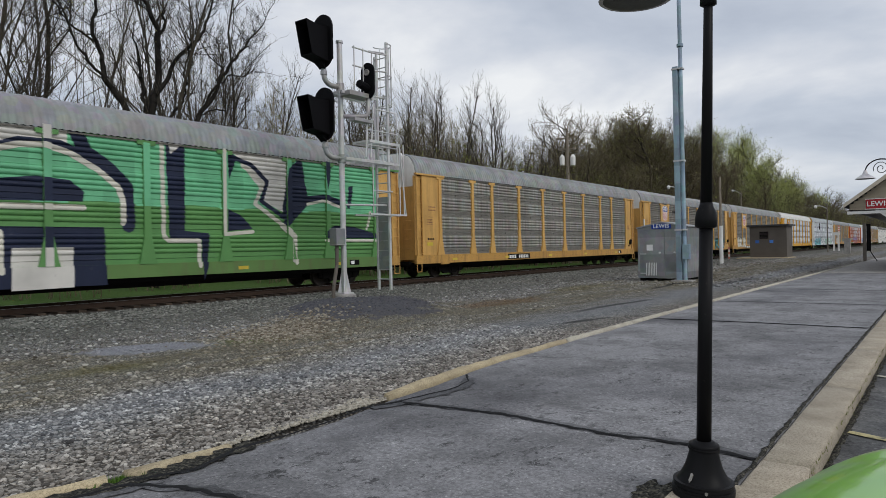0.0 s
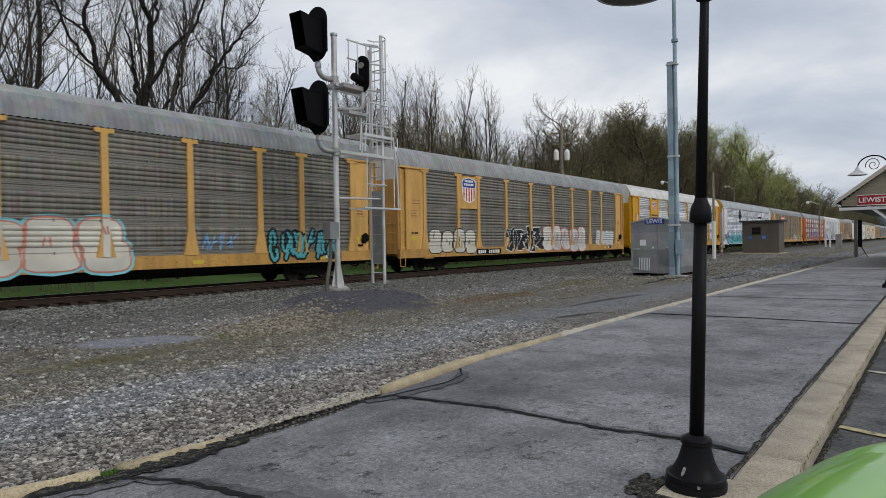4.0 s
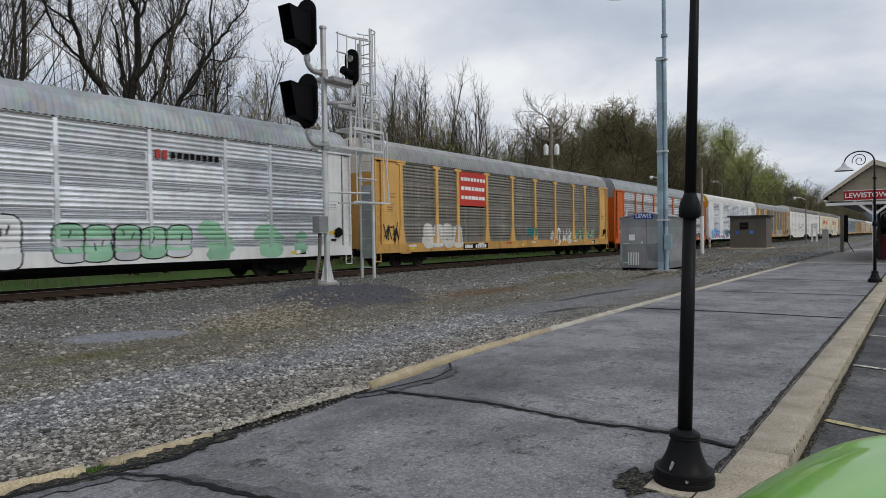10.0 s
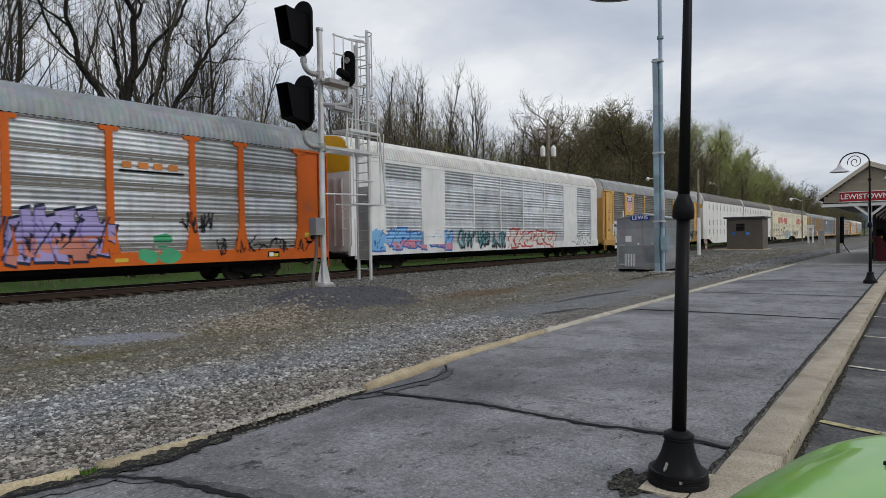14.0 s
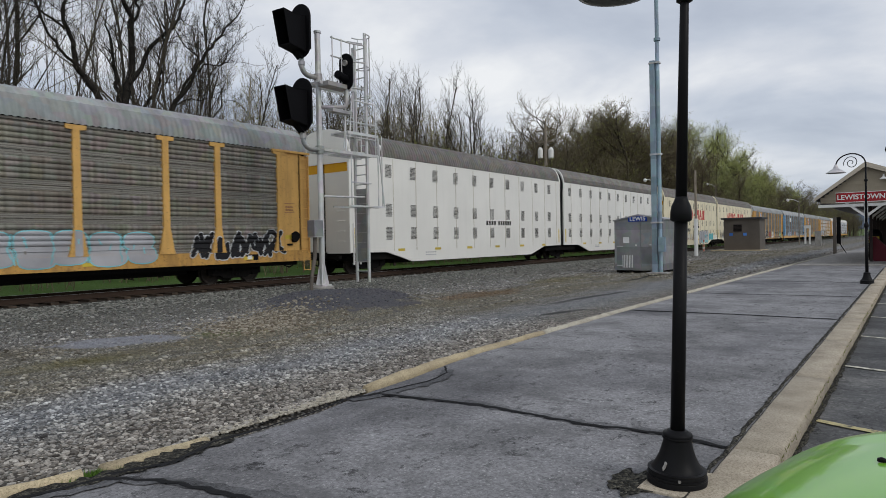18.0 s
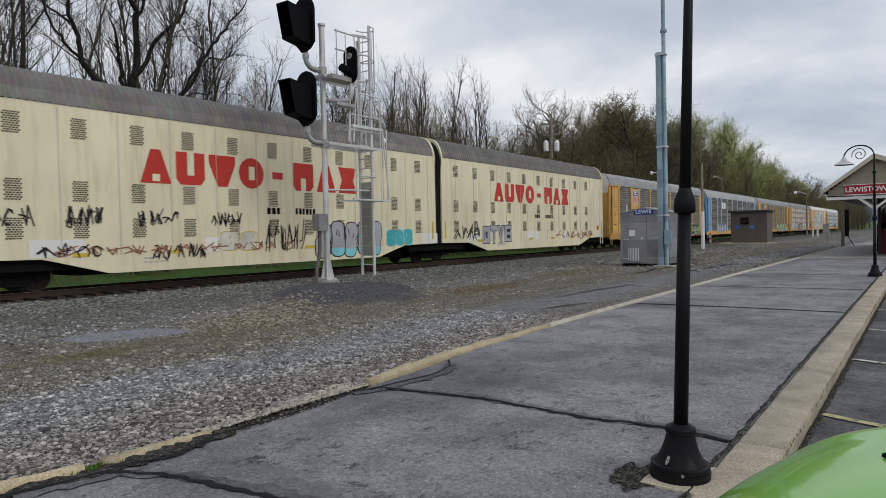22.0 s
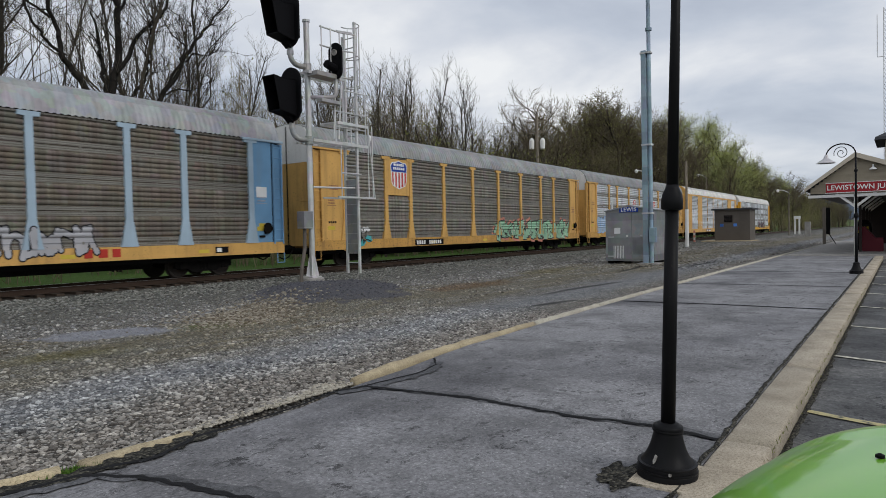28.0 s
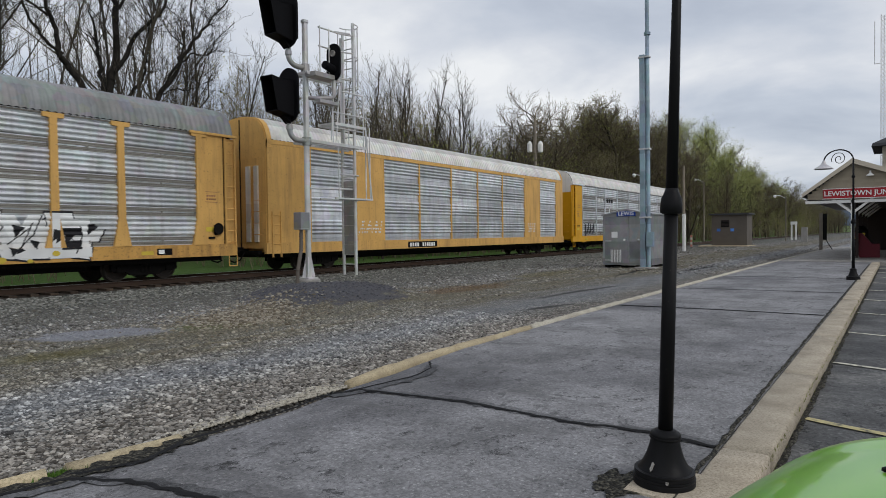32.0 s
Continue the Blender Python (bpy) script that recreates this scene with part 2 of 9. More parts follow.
def asphalt_mat(name, col, pale, scale=90.0, cracks=0.5, rough=0.85):
    m, nt, b = basic(name)
    g = nt.nodes.new("ShaderNodeNewGeometry")
    v = g.outputs["Position"]
    c = ramp(nt, noise_node(nt, v, 0.9, 6, 0.65), ((0.3, tuple(x * 0.55 for x in col)), (0.5, col), (0.68, pale)))
    worn = ramp(nt, noise_node(nt, v, 0.33, 5, 0.6, (0.6, 1.0, 1.0)), ((0.36, (0.6, 0.6, 0.62)), (0.5, (1, 1, 1)), (0.66, (1.12, 1.12, 1.12))))
    c = blend(nt, 1.0, c, worn, "MULTIPLY")
    gr = nt.nodes.new("ShaderNodeTexVoronoi")
    gr.inputs["Scale"].default_value = scale
    nt.links.new(v, gr.inputs["Vector"])
    sp = nt.nodes.new("ShaderNodeSeparateColor")
    nt.links.new(gr.outputs["Color"], sp.inputs[0])
    c2 = nt.nodes.new("ShaderNodeMixRGB")
    c2.blend_type, c2.inputs[0].default_value = "MULTIPLY", 1.0
    nt.links.new(c, c2.inputs[1])
    nt.links.new(ramp(nt, sp.outputs[0], ((0.0, (0.75, 0.75, 0.75)), (0.35, (1, 1, 1)), (0.93, (1.05, 1.05, 1.05)), (1.0, (1.7, 1.7, 1.65)))), c2.inputs[2])
    c = c2.outputs[0]
    pits = ramp(nt, noise_node(nt, v, 6.0, 10, 0.86, (0.7, 1.0, 1.0)), ((0.425, (1, 1, 1)), (0.45, (0, 0, 0))))
    some = ramp(nt, noise_node(nt, v, 1.1, 3), ((0.36, (0.25, 0.25, 0.25)), (0.6, (1, 1, 1))))
    c = blend(nt, blend(nt, 1.0, pits, some, "MULTIPLY"), c, tuple(x * 0.2 for x in col))
    lumps = ramp(nt, noise_node(nt, v, 26, 7, 0.75), ((0.4, (0.7, 0.7, 0.7)), (0.56, (1.12, 1.12, 1.12))))
    c = blend(nt, 1.0, c, lumps, "MULTIPLY")
    scuff = ramp(nt, noise_node(nt, v, 3.0, 6, 0.7, (1.0, 0.35, 1.0)), ((0.54, (0, 0, 0)), (0.66, (0.7, 0.7, 0.7))))
    c = blend(nt, scuff, c, tuple(x * 0.5 for x in col))
    if cracks:
        warp = nt.nodes.new("ShaderNodeTexNoise")
        warp.inputs["Scale"].default_value, warp.inputs["Detail"].default_value = 2.2, 5
        nt.links.new(v, warp.inputs["Vector"])
        av = nt.nodes.new("ShaderNodeVectorMath")
        av.operation = "MULTIPLY_ADD"
        av.inputs[1].default_value = (0.7, 0.7, 0.7)
        nt.links.new(warp.outputs["Color"], av.inputs[0])
        nt.links.new(v, av.inputs[2])
        e = nt.nodes.new("ShaderNodeTexVoronoi")
        e.feature = "DISTANCE_TO_EDGE"
        e.inputs["Scale"].default_value = 1.7
        nt.links.new(av.outputs[0], e.inputs["Vector"])
        line = ramp(nt, e.outputs["Distance"], ((0.0, (1, 1, 1)), (0.012, (0, 0, 0))))
        some = ramp(nt, noise_node(nt, v, 0.6, 3), ((0.5, (0, 0, 0)), (0.62, (cracks,) * 3)))
        c = blend(nt, blend(nt, 1.0, line, some, "MULTIPLY"), c, tuple(x * 0.25 for x in col))
    nt.links.new(c, b.inputs["Base Color"])
    rr = ramp(nt, noise_node(nt, v, 1.6, 5), ((0.3, (rough - 0.22,) * 3), (0.7, (rough,) * 3)))
    nt.links.new(rr, b.inputs["Roughness"])
    bumped(nt, b, noise_node(nt, v, scale, 3, 0.7), 0.5, 0.008)
    return m


def concrete_mat(name, col, stain, bump=0.4):
    m, nt, b = basic(name)
    v, rnd = coords(nt)
    c = ramp(nt, noise_node(nt, v, 2.2, 6, 0.65), ((0.3, stain), (0.6, col), (0.8, tuple(min(1, x * 1.15) for x in col))))
    f = noise_node(nt, v, 60, 4, 0.7)
    c = blend(nt, ramp(nt, f, ((0.3, (0.6, 0.6, 0.6)), (0.42, (0, 0, 0)))), c, tuple(x * 0.45 for x in stain))
    t = ramp(nt, rnd, ((0.0, (0.9, 0.9, 0.9)), (1.0, (1.08, 1.06, 1.04))))
    c = blend(nt, 1.0, c, t, "MULTIPLY")
    speck = ramp(nt, noise_node(nt, v, 55, 6, 0.8), ((0.38, (0.6, 0.58, 0.55)), (0.5, (1, 1, 1)), (0.64, (1.18, 1.18, 1.18))))
    c = blend(nt, 1.0, c, speck, "MULTIPLY")
    nt.links.new(c, b.inputs["Base Color"])
    b.inputs["Roughness"].default_value = 0.9
    bumped(nt, b, f, bump, 0.008)
    return m


def leaf_mat(name, a, c):
    m, nt, b = basic(name)
    g = nt.nodes.new("ShaderNodeNewGeometry")
    col = ramp(nt, g.outputs["Random Per Island"], ((0.0, a), (1.0, c)))
    nt.links.new(col, b.inputs["Base Color"])
    b.inputs["Roughness"].default_value = 0.7
    return m


def bark_mat(name, a, c):
    m, nt, b = basic(name)
    v, rnd = coords(nt)
    col = ramp(nt, noise_node(nt, v, 5, 5, 0.6, (1, 1, 0.3)), ((0.3, a), (0.7, c)))
    t = ramp(nt, rnd, ((0.0, (0.75, 0.75, 0.75)), (1.0, (1.25, 1.2, 1.1))))
    nt.links.new(blend(nt, 1.0, col, t, "MULTIPLY"), b.inputs["Base Color"])
    b.inputs["Roughness"].default_value = 0.9
    return m


def punched(name, col, hole):
    """Sheet with rows of small round holes."""
    m, nt, b = basic(name)
    v, rnd = coords(nt, 0.0)
    vo = nt.nodes.new("ShaderNodeTexVoronoi")
    vo.inputs["Scale"].default_value, vo.inputs["Randomness"].default_value = 17.0, 0.0
    nt.links.new(v, vo.inputs["Vector"])
    c = ramp(nt, noise_node(nt, v, 1.1, 5, 0.6), ((0.3, tuple(x * 0.72 for x in col)), (0.7, tuple(x * 1.1 for x in col))))
    c = blend(nt, ramp(nt, vo.outputs["Distance"], ((0.34, (1, 1, 1)), (0.42, (0, 0, 0)))), c, hole)
    nt.links.new(c, b.inputs["Base Color"])
    b.inputs["Metallic"].default_value, b.inputs["Roughness"].default_value = 0.3, 0.5
    return m


M = {}
M["yellow"] = paint("tan_yellow_paint", (0.65, 0.38, 0.115), (0.24, 0.14, 0.06), 0.55, wear=0.45, streaks=0.5)
M["yellow_sill"] = paint("grimy_yellow_paint", (0.55, 0.31, 0.085), (0.17, 0.10, 0.05), 0.62, wear=0.6, streaks=0.65)
M["gold"] = paint("bright_yellow_paint", (0.66, 0.34, 0.012), (0.36, 0.2, 0.04), 0.45, wear=0.1, streaks=0.12)
M["orange"] = paint("orange_paint", (0.58, 0.115, 0.012), (0.26, 0.09, 0.04), 0.5, wear=0.25, streaks=0.25)
M["blue"] = paint("light_blue_paint", (0.16, 0.33, 0.52), (0.28, 0.30, 0.30), 0.5, wear=0.3, streaks=0.3)
M["pale_blue"] = paint("pale_blue_paint", (0.36, 0.47, 0.56), (0.25, 0.27, 0.28), 0.5, wear=0.3, streaks=0.3)
M["white_car"] = paint("dull_white_paint", (0.72, 0.72, 0.70), (0.34, 0.32, 0.28), 0.5, wear=0.2, streaks=0.3)
M["cap_white"] = paint("scuffed_white_paint", (0.72, 0.71, 0.68), (0.32, 0.28, 0.22), 0.5, wear=0.4, streaks=0.3)
M["green"] = paint("sprayed_green_paint", (0.115, 0.275, 0.09), (0.05, 0.2, 0.09), 0.45, wear=0.15, streaks=0.15)
M["green_sill"] = paint("dirty_green_paint", (0.12, 0.22, 0.07), (0.14, 0.12, 0.07), 0.6, wear=0.4, streaks=0.4)
M["steel_old"] = sheet_metal("weathered_galvanised_steel", (0.37, 0.365, 0.335), (0.225, 0.21, 0.175), 0.5, 0.2, 0.62, 0.5)
M["steel_dark"] = sheet_metal("dirty_galvanised_steel", (0.275, 0.262, 0.228), (0.17, 0.153, 0.124), 0.55, 0.2, 0.62, 0.4)
M["steel_brown"] = sheet_metal("brown_stained_steel", (0.235, 0.212, 0.18), (0.135, 0.112, 0.086), 0.6, 0.15, 0.62, 0.5)
M["steel_mid"] = sheet_metal("dull_galvanised_steel", (0.70, 0.72, 0.73), (0.24, 0.23, 0.21), 0.35, 0.65, 0.38)
M["steel_new"] = sheet_metal("bright_galvanised_steel", (0.86, 0.89, 0.93), (0.45, 0.45, 0.45), 0.12, 0.8, 0.28)
M["steel_pale"] = sheet_metal("pale_galvanised_steel", (0.82, 0.84, 0.86), (0.36, 0.34, 0.30), 0.25, 0.65, 0.34)
M["roof_grey"] = sheet_metal("galvanised_roof", (0.35, 0.36, 0.36), (0.15, 0.145, 0.135), 0.35, 0.3, 0.6)
M["roof_pale"] = sheet_metal("pale_roof", (0.36, 0.385, 0.395), (0.2, 0.2, 0.2), 0.25, 0.3, 0.55)
M["roof_white"] = sheet_metal("white_painted_roof", (0.64, 0.63, 0.60), (0.45, 0.42, 0.36), 0.25, 0.0, 0.6)
M["roof_dark"] = sheet_metal("dark_grey_roof", (0.205, 0.195, 0.18), (0.125, 0.115, 0.10), 0.4, 0.2, 0.55)
M["max_white"] = paint("clean_white_paint", (0.775, 0.765, 0.715), (0.5, 0.5, 0.46), 0.38, wear=0.08, streaks=0.12, big=0.35, tone=0.05)
M["max_cream"] = paint("aged_cream_paint", (0.78, 0.71, 0.50), (0.50, 0.38, 0.22), 0.42, wear=0.25, streaks=0.5, big=0.35, tone=0.08)
# darker colour stands in for the shadow line at each panel joint
M["joint"] = paint("joint_shadow_paint", (0.56, 0.52, 0.43), (0.3, 0.27, 0.21), 0.7, wear=0.4, streaks=0.4)
M["black"] = paint("black_paint", (0.006, 0.006, 0.0065), (0.016, 0.015, 0.014), 0.5, wear=0.2)
M["rubber"] = paint("black_rubber", (0.018, 0.018, 0.018), (0.04, 0.038, 0.035), 0.75, wear=0.3)
M["truck"] = paint("grimy_black_steel", (0.008, 0.0075, 0.007), (0.03, 0.022, 0.016), 0.85, wear=0.5)
M["wheel"] = paint("worn_wheel_steel", (0.05, 0.042, 0.036), (0.12, 0.08, 0.055), 0.6, 0.4, wear=0.5)
M["cream"] = paint("cream_siding_paint", (0.55, 0.49, 0.39), (0.45, 0.4, 0.3), 0.6, wear=0.1)
M["white"] = paint("white_paint", (0.74, 0.73, 0.70), (0.48, 0.46, 0.42), 0.5, wear=0.2, streaks=0.15)
M["red_sign"] = paint("red_sign_paint", (0.36, 0.025, 0.03), (0.3, 0.04, 0.04), 0.45, wear=0.08)
M["maroon"] = paint("maroon_paint", (0.12, 0.012, 0.022), (0.08, 0.02, 0.02), 0.5, wear=0.1)
M["soil"] = paint("dark_crumbled_asphalt", (0.045, 0.043, 0.04), (0.12, 0.11, 0.09), 0.9, fine=30, wear=0.5, bump=0.8)
M["trim_dark"] = paint("dark_trim_paint", (0.035, 0.025, 0.022), None, 0.5, wear=0.15)
M["slate"] = paint("dark_slate_shingles", (0.055, 0.057, 0.062), (0.1, 0.1, 0.1), 0.8, fine=30, wear=0.4, bump=0.5)
M["galv"] = sheet_metal("galvanised_fittings", (0.62, 0.62, 0.61), (0.36, 0.35, 0.33), 0.3, 0.4, 0.5, 0.3)
M["galv_dull"] = sheet_metal("dull_galvanised_pipe", (0.42, 0.42, 0.41), (0.26, 0.25, 0.23), 0.35, 0.4, 0.5, 0.3)
M["box_grey"] = sheet_metal("bare_aluminium_cabinet", (0.34, 0.35, 0.35), (0.22, 0.22, 0.21), 0.3, 0.55, 0.45)
M["box_side"] = sheet_metal("aluminium_cabinet_side", (0.34, 0.35, 0.35), (0.22, 0.22, 0.21), 0.3, 0.55, 0.45)
M["pole_blue"] = sheet_metal("blue_grey_galvanised_pole", (0.30, 0.40, 0.46), (0.22, 0.25, 0.27), 0.3, 0.3, 0.5)
M["signal_black"] = paint("flat_black_signal_paint", (0.005, 0.005, 0.006), (0.012, 0.012, 0.012), 0.7, wear=0.1)
M["lamp_iron"] = paint("black_cast_iron_paint", (0.011, 0.011, 0.012), (0.07, 0.06, 0.055), 0.42, wear=0.22, streaks=0.1)
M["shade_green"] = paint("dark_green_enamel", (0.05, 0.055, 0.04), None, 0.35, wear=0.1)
M["shed_brown"] = paint("brown_grey_shed_paint", (0.115, 0.10, 0.085), (0.15, 0.13, 0.11), 0.7, wear=0.15)
M["sign_blue"] = paint("blue_sign_enamel", (0.012, 0.06, 0.36), (0.03, 0.06, 0.22), 0.4, wear=0.05)
M["letter"] = paint("white_lettering", (0.80, 0.80, 0.78), (0.6, 0.6, 0.58), 0.5, wear=0.05, bump=0)
M["red"] = paint("red_lettering", (0.50, 0.045, 0.03), (0.38, 0.08, 0.06), 0.5, wear=0.15, bump=0)
M["shield_blue"] = paint("shield_blue_paint", (0.02, 0.055, 0.30), (0.05, 0.08, 0.25), 0.5, wear=0.15, bump=0)
M["rust"] = paint("rail_rust", (0.062, 0.041, 0.03), (0.10, 0.065, 0.045), 0.8, 0.2, fine=40, wear=0.5)
M["railhead"] = paint("polished_rail_steel", (0.68, 0.67, 0.66), (0.4, 0.36, 0.32), 0.4, 0.7, wear=0.2)
M["tie"] = bark_mat("creosoted_timber", (0.035, 0.026, 0.02), (0.09, 0.07, 0.055))
M["wood_pole"] = bark_mat("weathered_pole_timber", (0.16, 0.14, 0.12), (0.28, 0.25, 0.21))
M["bark"] = bark_mat("dark_wet_bark", (0.01, 0.009, 0.008), (0.026, 0.023, 0.019))
M["bark_grey"] = bark_mat("grey_bark", (0.08, 0.07, 0.058), (0.17, 0.15, 0.125))
M["bark_mid"] = bark_mat("dark_grey_bark", (0.03, 0.026, 0.021), (0.075, 0.066, 0.052))
M["twig_bare"] = bark_mat("bare_grey_twigs", (0.05, 0.043, 0.033), (0.11, 0.096, 0.072))
M["twig"] = bark_mat("brown_twigs", (0.125, 0.107, 0.07), (0.235, 0.205, 0.14))
M["twig_dark"] = bark_mat("dark_brown_twigs", (0.08, 0.066, 0.044), (0.16, 0.137, 0.09))
M["tar_smear"] = asphalt_mat("sealed_asphalt", (0.13, 0.13, 0.135), (0.18, 0.18, 0.187), 75, 0.0)
M["gable_tan"] = paint("weathered_tan_boards", (0.36, 0.31, 0.23), (0.16, 0.14, 0.11), 0.7, wear=0.3, streaks=0.2)
M["broken"] = stony("broken_asphalt_rubble", ((0.018, 0.018, 0.016), (0.06, 0.056, 0.046), (0.15, 0.14, 0.11)), 45, 0.95, 1.0, 0.03)
M["perf_new"] = punched("bright_punched_steel", (0.50, 0.53, 0.56), (0.06, 0.06, 0.065))
M["perf_old"] = punched("grimy_punched_steel", (0.27, 0.258, 0.225), (0.10, 0.092, 0.078))
M["bud"] = leaf_mat("spring_buds", (0.18, 0.175, 0.05), (0.32, 0.32, 0.10))
M["leaf"] = leaf_mat("young_leaves", (0.30, 0.34, 0.08), (0.52, 0.56, 0.20))
M["brush"] = leaf_mat("scrub_leaves", (0.14, 0.15, 0.04), (0.27, 0.28, 0.085))
M["grass"] = leaf_mat("grass_blades", (0.05, 0.12, 0.015), (0.12, 0.22, 0.04))
M["asphalt"] = asphalt_mat("platform_asphalt", (0.225, 0.222, 0.228), (0.29, 0.287, 0.295), 75, 0.0)
M["lot"] = asphalt_mat("parking_asphalt", (0.10, 0.10, 0.10), (0.17, 0.167, 0.16), 38, 0.6)
M["tar"] = paint("tar_sealant", (0.012, 0.012, 0.013), (0.03, 0.03, 0.031), 0.85, fine=25, wear=0.3, bump=0.6)
M["grit_bed"] = stony("crushed_concrete_bed", ((0.10, 0.095, 0.08), (0.34, 0.31, 0.25), (0.60, 0.56, 0.47), (0.22, 0.20, 0.16)), 42)
M["kerb"] = concrete_mat("tan_kerb_concrete", (0.46, 0.405, 0.32), (0.30, 0.26, 0.20))
M["old_kerb"] = concrete_mat("ochre_kerb_concrete", (0.52, 0.44, 0.29), (0.33, 0.275, 0.185))
M["pale_kerb"] = concrete_mat("pale_kerb_concrete", (0.50, 0.47, 0.39), (0.36, 0.33, 0.27))
M["pad"] = concrete_mat("grey_concrete", (0.36, 0.35, 0.33), (0.24, 0.23, 0.22))
M["stripe"] = paint("worn_pale_line_paint", (0.58, 0.56, 0.46), (0.09, 0.09, 0.085), 0.7, fine=9, wear=0.75)
M["stripe_y"] = paint("worn_yellow_line_paint", (0.46, 0.40, 0.21), (0.10, 0.10, 0.09), 0.7, fine=9, wear=0.65)

for dull in ("black", "truck", "signal_black", "rubber", "lamp_iron"):
    M[dull].node_tree.nodes["Principled BSDF"].inputs["Specular IOR Level"].default_value = 0.08


# ---- building helpers ----
def thing(name, label, category, m=None, group="", kind=""):
    ob = new(name)
    ob.empty_display_size = 0.2
    ob.matrix_basis = m or Matrix.Identity(4)
    return tagged(ob, label, category, group, kind)


def to_mesh(bm, name, mat):
    me = bpy.data.meshes.new(name)
    bmesh.ops.recalc_face_normals(bm, faces=bm.faces)
    bm.to_mesh(me)
    bm.free()
    me.materials.append(mat)
    return me


def link(name, me, parent=None, m=None, label=""):
    ob = new(name, me)
    if parent:
        ob.parent = parent
    if m is not None:
        ob.matrix_basis = m
    return tagged(ob, label)


def part(name, bm, mat, parent, label="", m=None, smooth=False):
    me = to_mesh(bm, name, mat)
    if smooth:
        me.polygons.foreach_set("use_smooth", [True] * len(me.polygons))
    return link(name, me, parent, m, label)


def raw(name, verts, faces, mat, parent=None, label="", smooth=False, m=None):
    me = bpy.data.meshes.new(name)
    me.from_pydata(verts, [], faces)
    me.materials.append(mat)
    if smooth:
        me.polygons.foreach_set("use_smooth", [True] * len(me.polygons))
    return link(name, me, parent, m, label)


def B():
    return bmesh.new()


def box(bm, x0, x1, y0, y1, z0, z1, bevel=0.0):
    vs = [bm.verts.new((x, y, z)) for x in (x0, x1) for y in (y0, y1) for z in (z0, z1)]
    fs = [bm.faces.new([vs[i] for i in q]) for q in ((0, 1, 3, 2), (4, 6, 7, 5), (0, 4, 5, 1), (2, 3, 7, 6), (0, 2, 6, 4), (1, 5, 7, 3))]
    if bevel:
        es = list({e for f in fs for e in f.edges})
        bmesh.ops.bevel(bm, geom=es, offset=bevel, segments=2, affect="EDGES", profile=0.6)
    return bm


def rod(bm, p, q, r, r2=None, n=8, caps=True):
    p, q = Vector(p), Vector(q)
    d = (q - p)
    a = d.orthogonal().normalized()
    b = d.cross(a).normalized()
    r2 = r if r2 is None else r2
    ring = [[bm.verts.new(o + (a * math.cos(t) + b * math.sin(t)) * rr) for t in [2 * math.pi * k / n for k in range(n)]] for o, rr in ((p, r), (q, r2))]
    for k in range(n):
        bm.faces.new((ring[0][k], ring[0][(k + 1) % n], ring[1][(k + 1) % n], ring[1][k]))
    if caps:
        bm.faces.new(ring[0][::-1])
        bm.faces.new(ring[1])
    return bm


def pipe(bm, pts, r, n=8):
    for p, q in zip(pts, pts[1:]):
        rod(bm, p, q, r, n=n)
    return bm


def tube(bm, pts, r, n=10):
    """One unbroken bent pipe."""
    pts = [Vector(p) for p in pts]
    rings, a = [], None
    for i, p in enumerate(pts):
        d = (pts[min(i + 1, len(pts) - 1)] - pts[max(i - 1, 0)]).normalized()
        a = d.orthogonal().normalized() if a is None else (a - d * a.dot(d)).normalized()
        b = d.cross(a)
        rings.append([bm.verts.new(p + (a * math.cos(t) + b * math.sin(t)) * r) for t in [6.28319 * k / n for k in range(n)]])
    for u, w in zip(rings, rings[1:]):
        for k in range(n):
            bm.faces.new((u[k], u[(k + 1) % n], w[(k + 1) % n], w[k]))
    bm.faces.new(rings[0][::-1])
    bm.faces.new(rings[-1])
    return bm


def lathe(bm, prof, n=24, at=(0, 0, 0)):
    """Turned about z: prof is a list of radius, height."""
    rings = [[bm.verts.new((at[0] + r * math.cos(2 * math.pi * k / n), at[1] + r * math.sin(2 * math.pi * k / n), at[2] + z)) for k in range(n)] for r, z in prof]
    for a, b in zip(rings, rings[1:]):
        for k in range(n):
            bm.faces.new((a[k], a[(k + 1) % n], b[(k + 1) % n], b[k]))
    bm.faces.new(rings[0][::-1])
    bm.faces.new(rings[-1])
    return bm


def prism(bm, pts, axis, a, b):
    """A polygon in the plane across axis, drawn out from a to b along it."""
    def at(p, s):
        return {"x": (s, p[0], p[1]), "y": (p[0], s, p[1]), "z": (p[0], p[1], s)}[axis]
    lo = [bm.verts.new(at(p, a)) for p in pts]
    hi = [bm.verts.new(at(p, b)) for p in pts]
    n = len(pts)
    bm.faces.new(lo[::-1])
    bm.faces.new(hi)
    for k in range(n):
        bm.faces.new((lo[k], lo[(k + 1) % n], hi[(k + 1) % n], hi[k]))
    return bm


def words(text, size, mat, parent, m, name="lettering", spread=1.0):
    """Built-in font, laid flat and turned to mesh."""
    cu = bpy.data.curves.new(name, "FONT")
    cu.body, cu.size, cu.extrude, cu.align_x, cu.align_y = text, size, 0.006, "CENTER", "CENTER"
    cu.space_character = spread
    cu.offset = size * 0.018
    tmp = bpy.data.objects.new(name, cu)
    scene.collection.objects.link(tmp)
    me = bpy.data.meshes.new_from_object(tmp.evaluated_get(bpy.context.evaluated_depsgraph_get()))
    bpy.data.objects.remove(tmp)
    me.materials.append(mat)
    ob = new(name, me)
    ob.parent = parent
    ob.matrix_basis = m
    return ob


# ---- ground ----
TRACK_Y, RAIL_Z = 21.77, 0.184


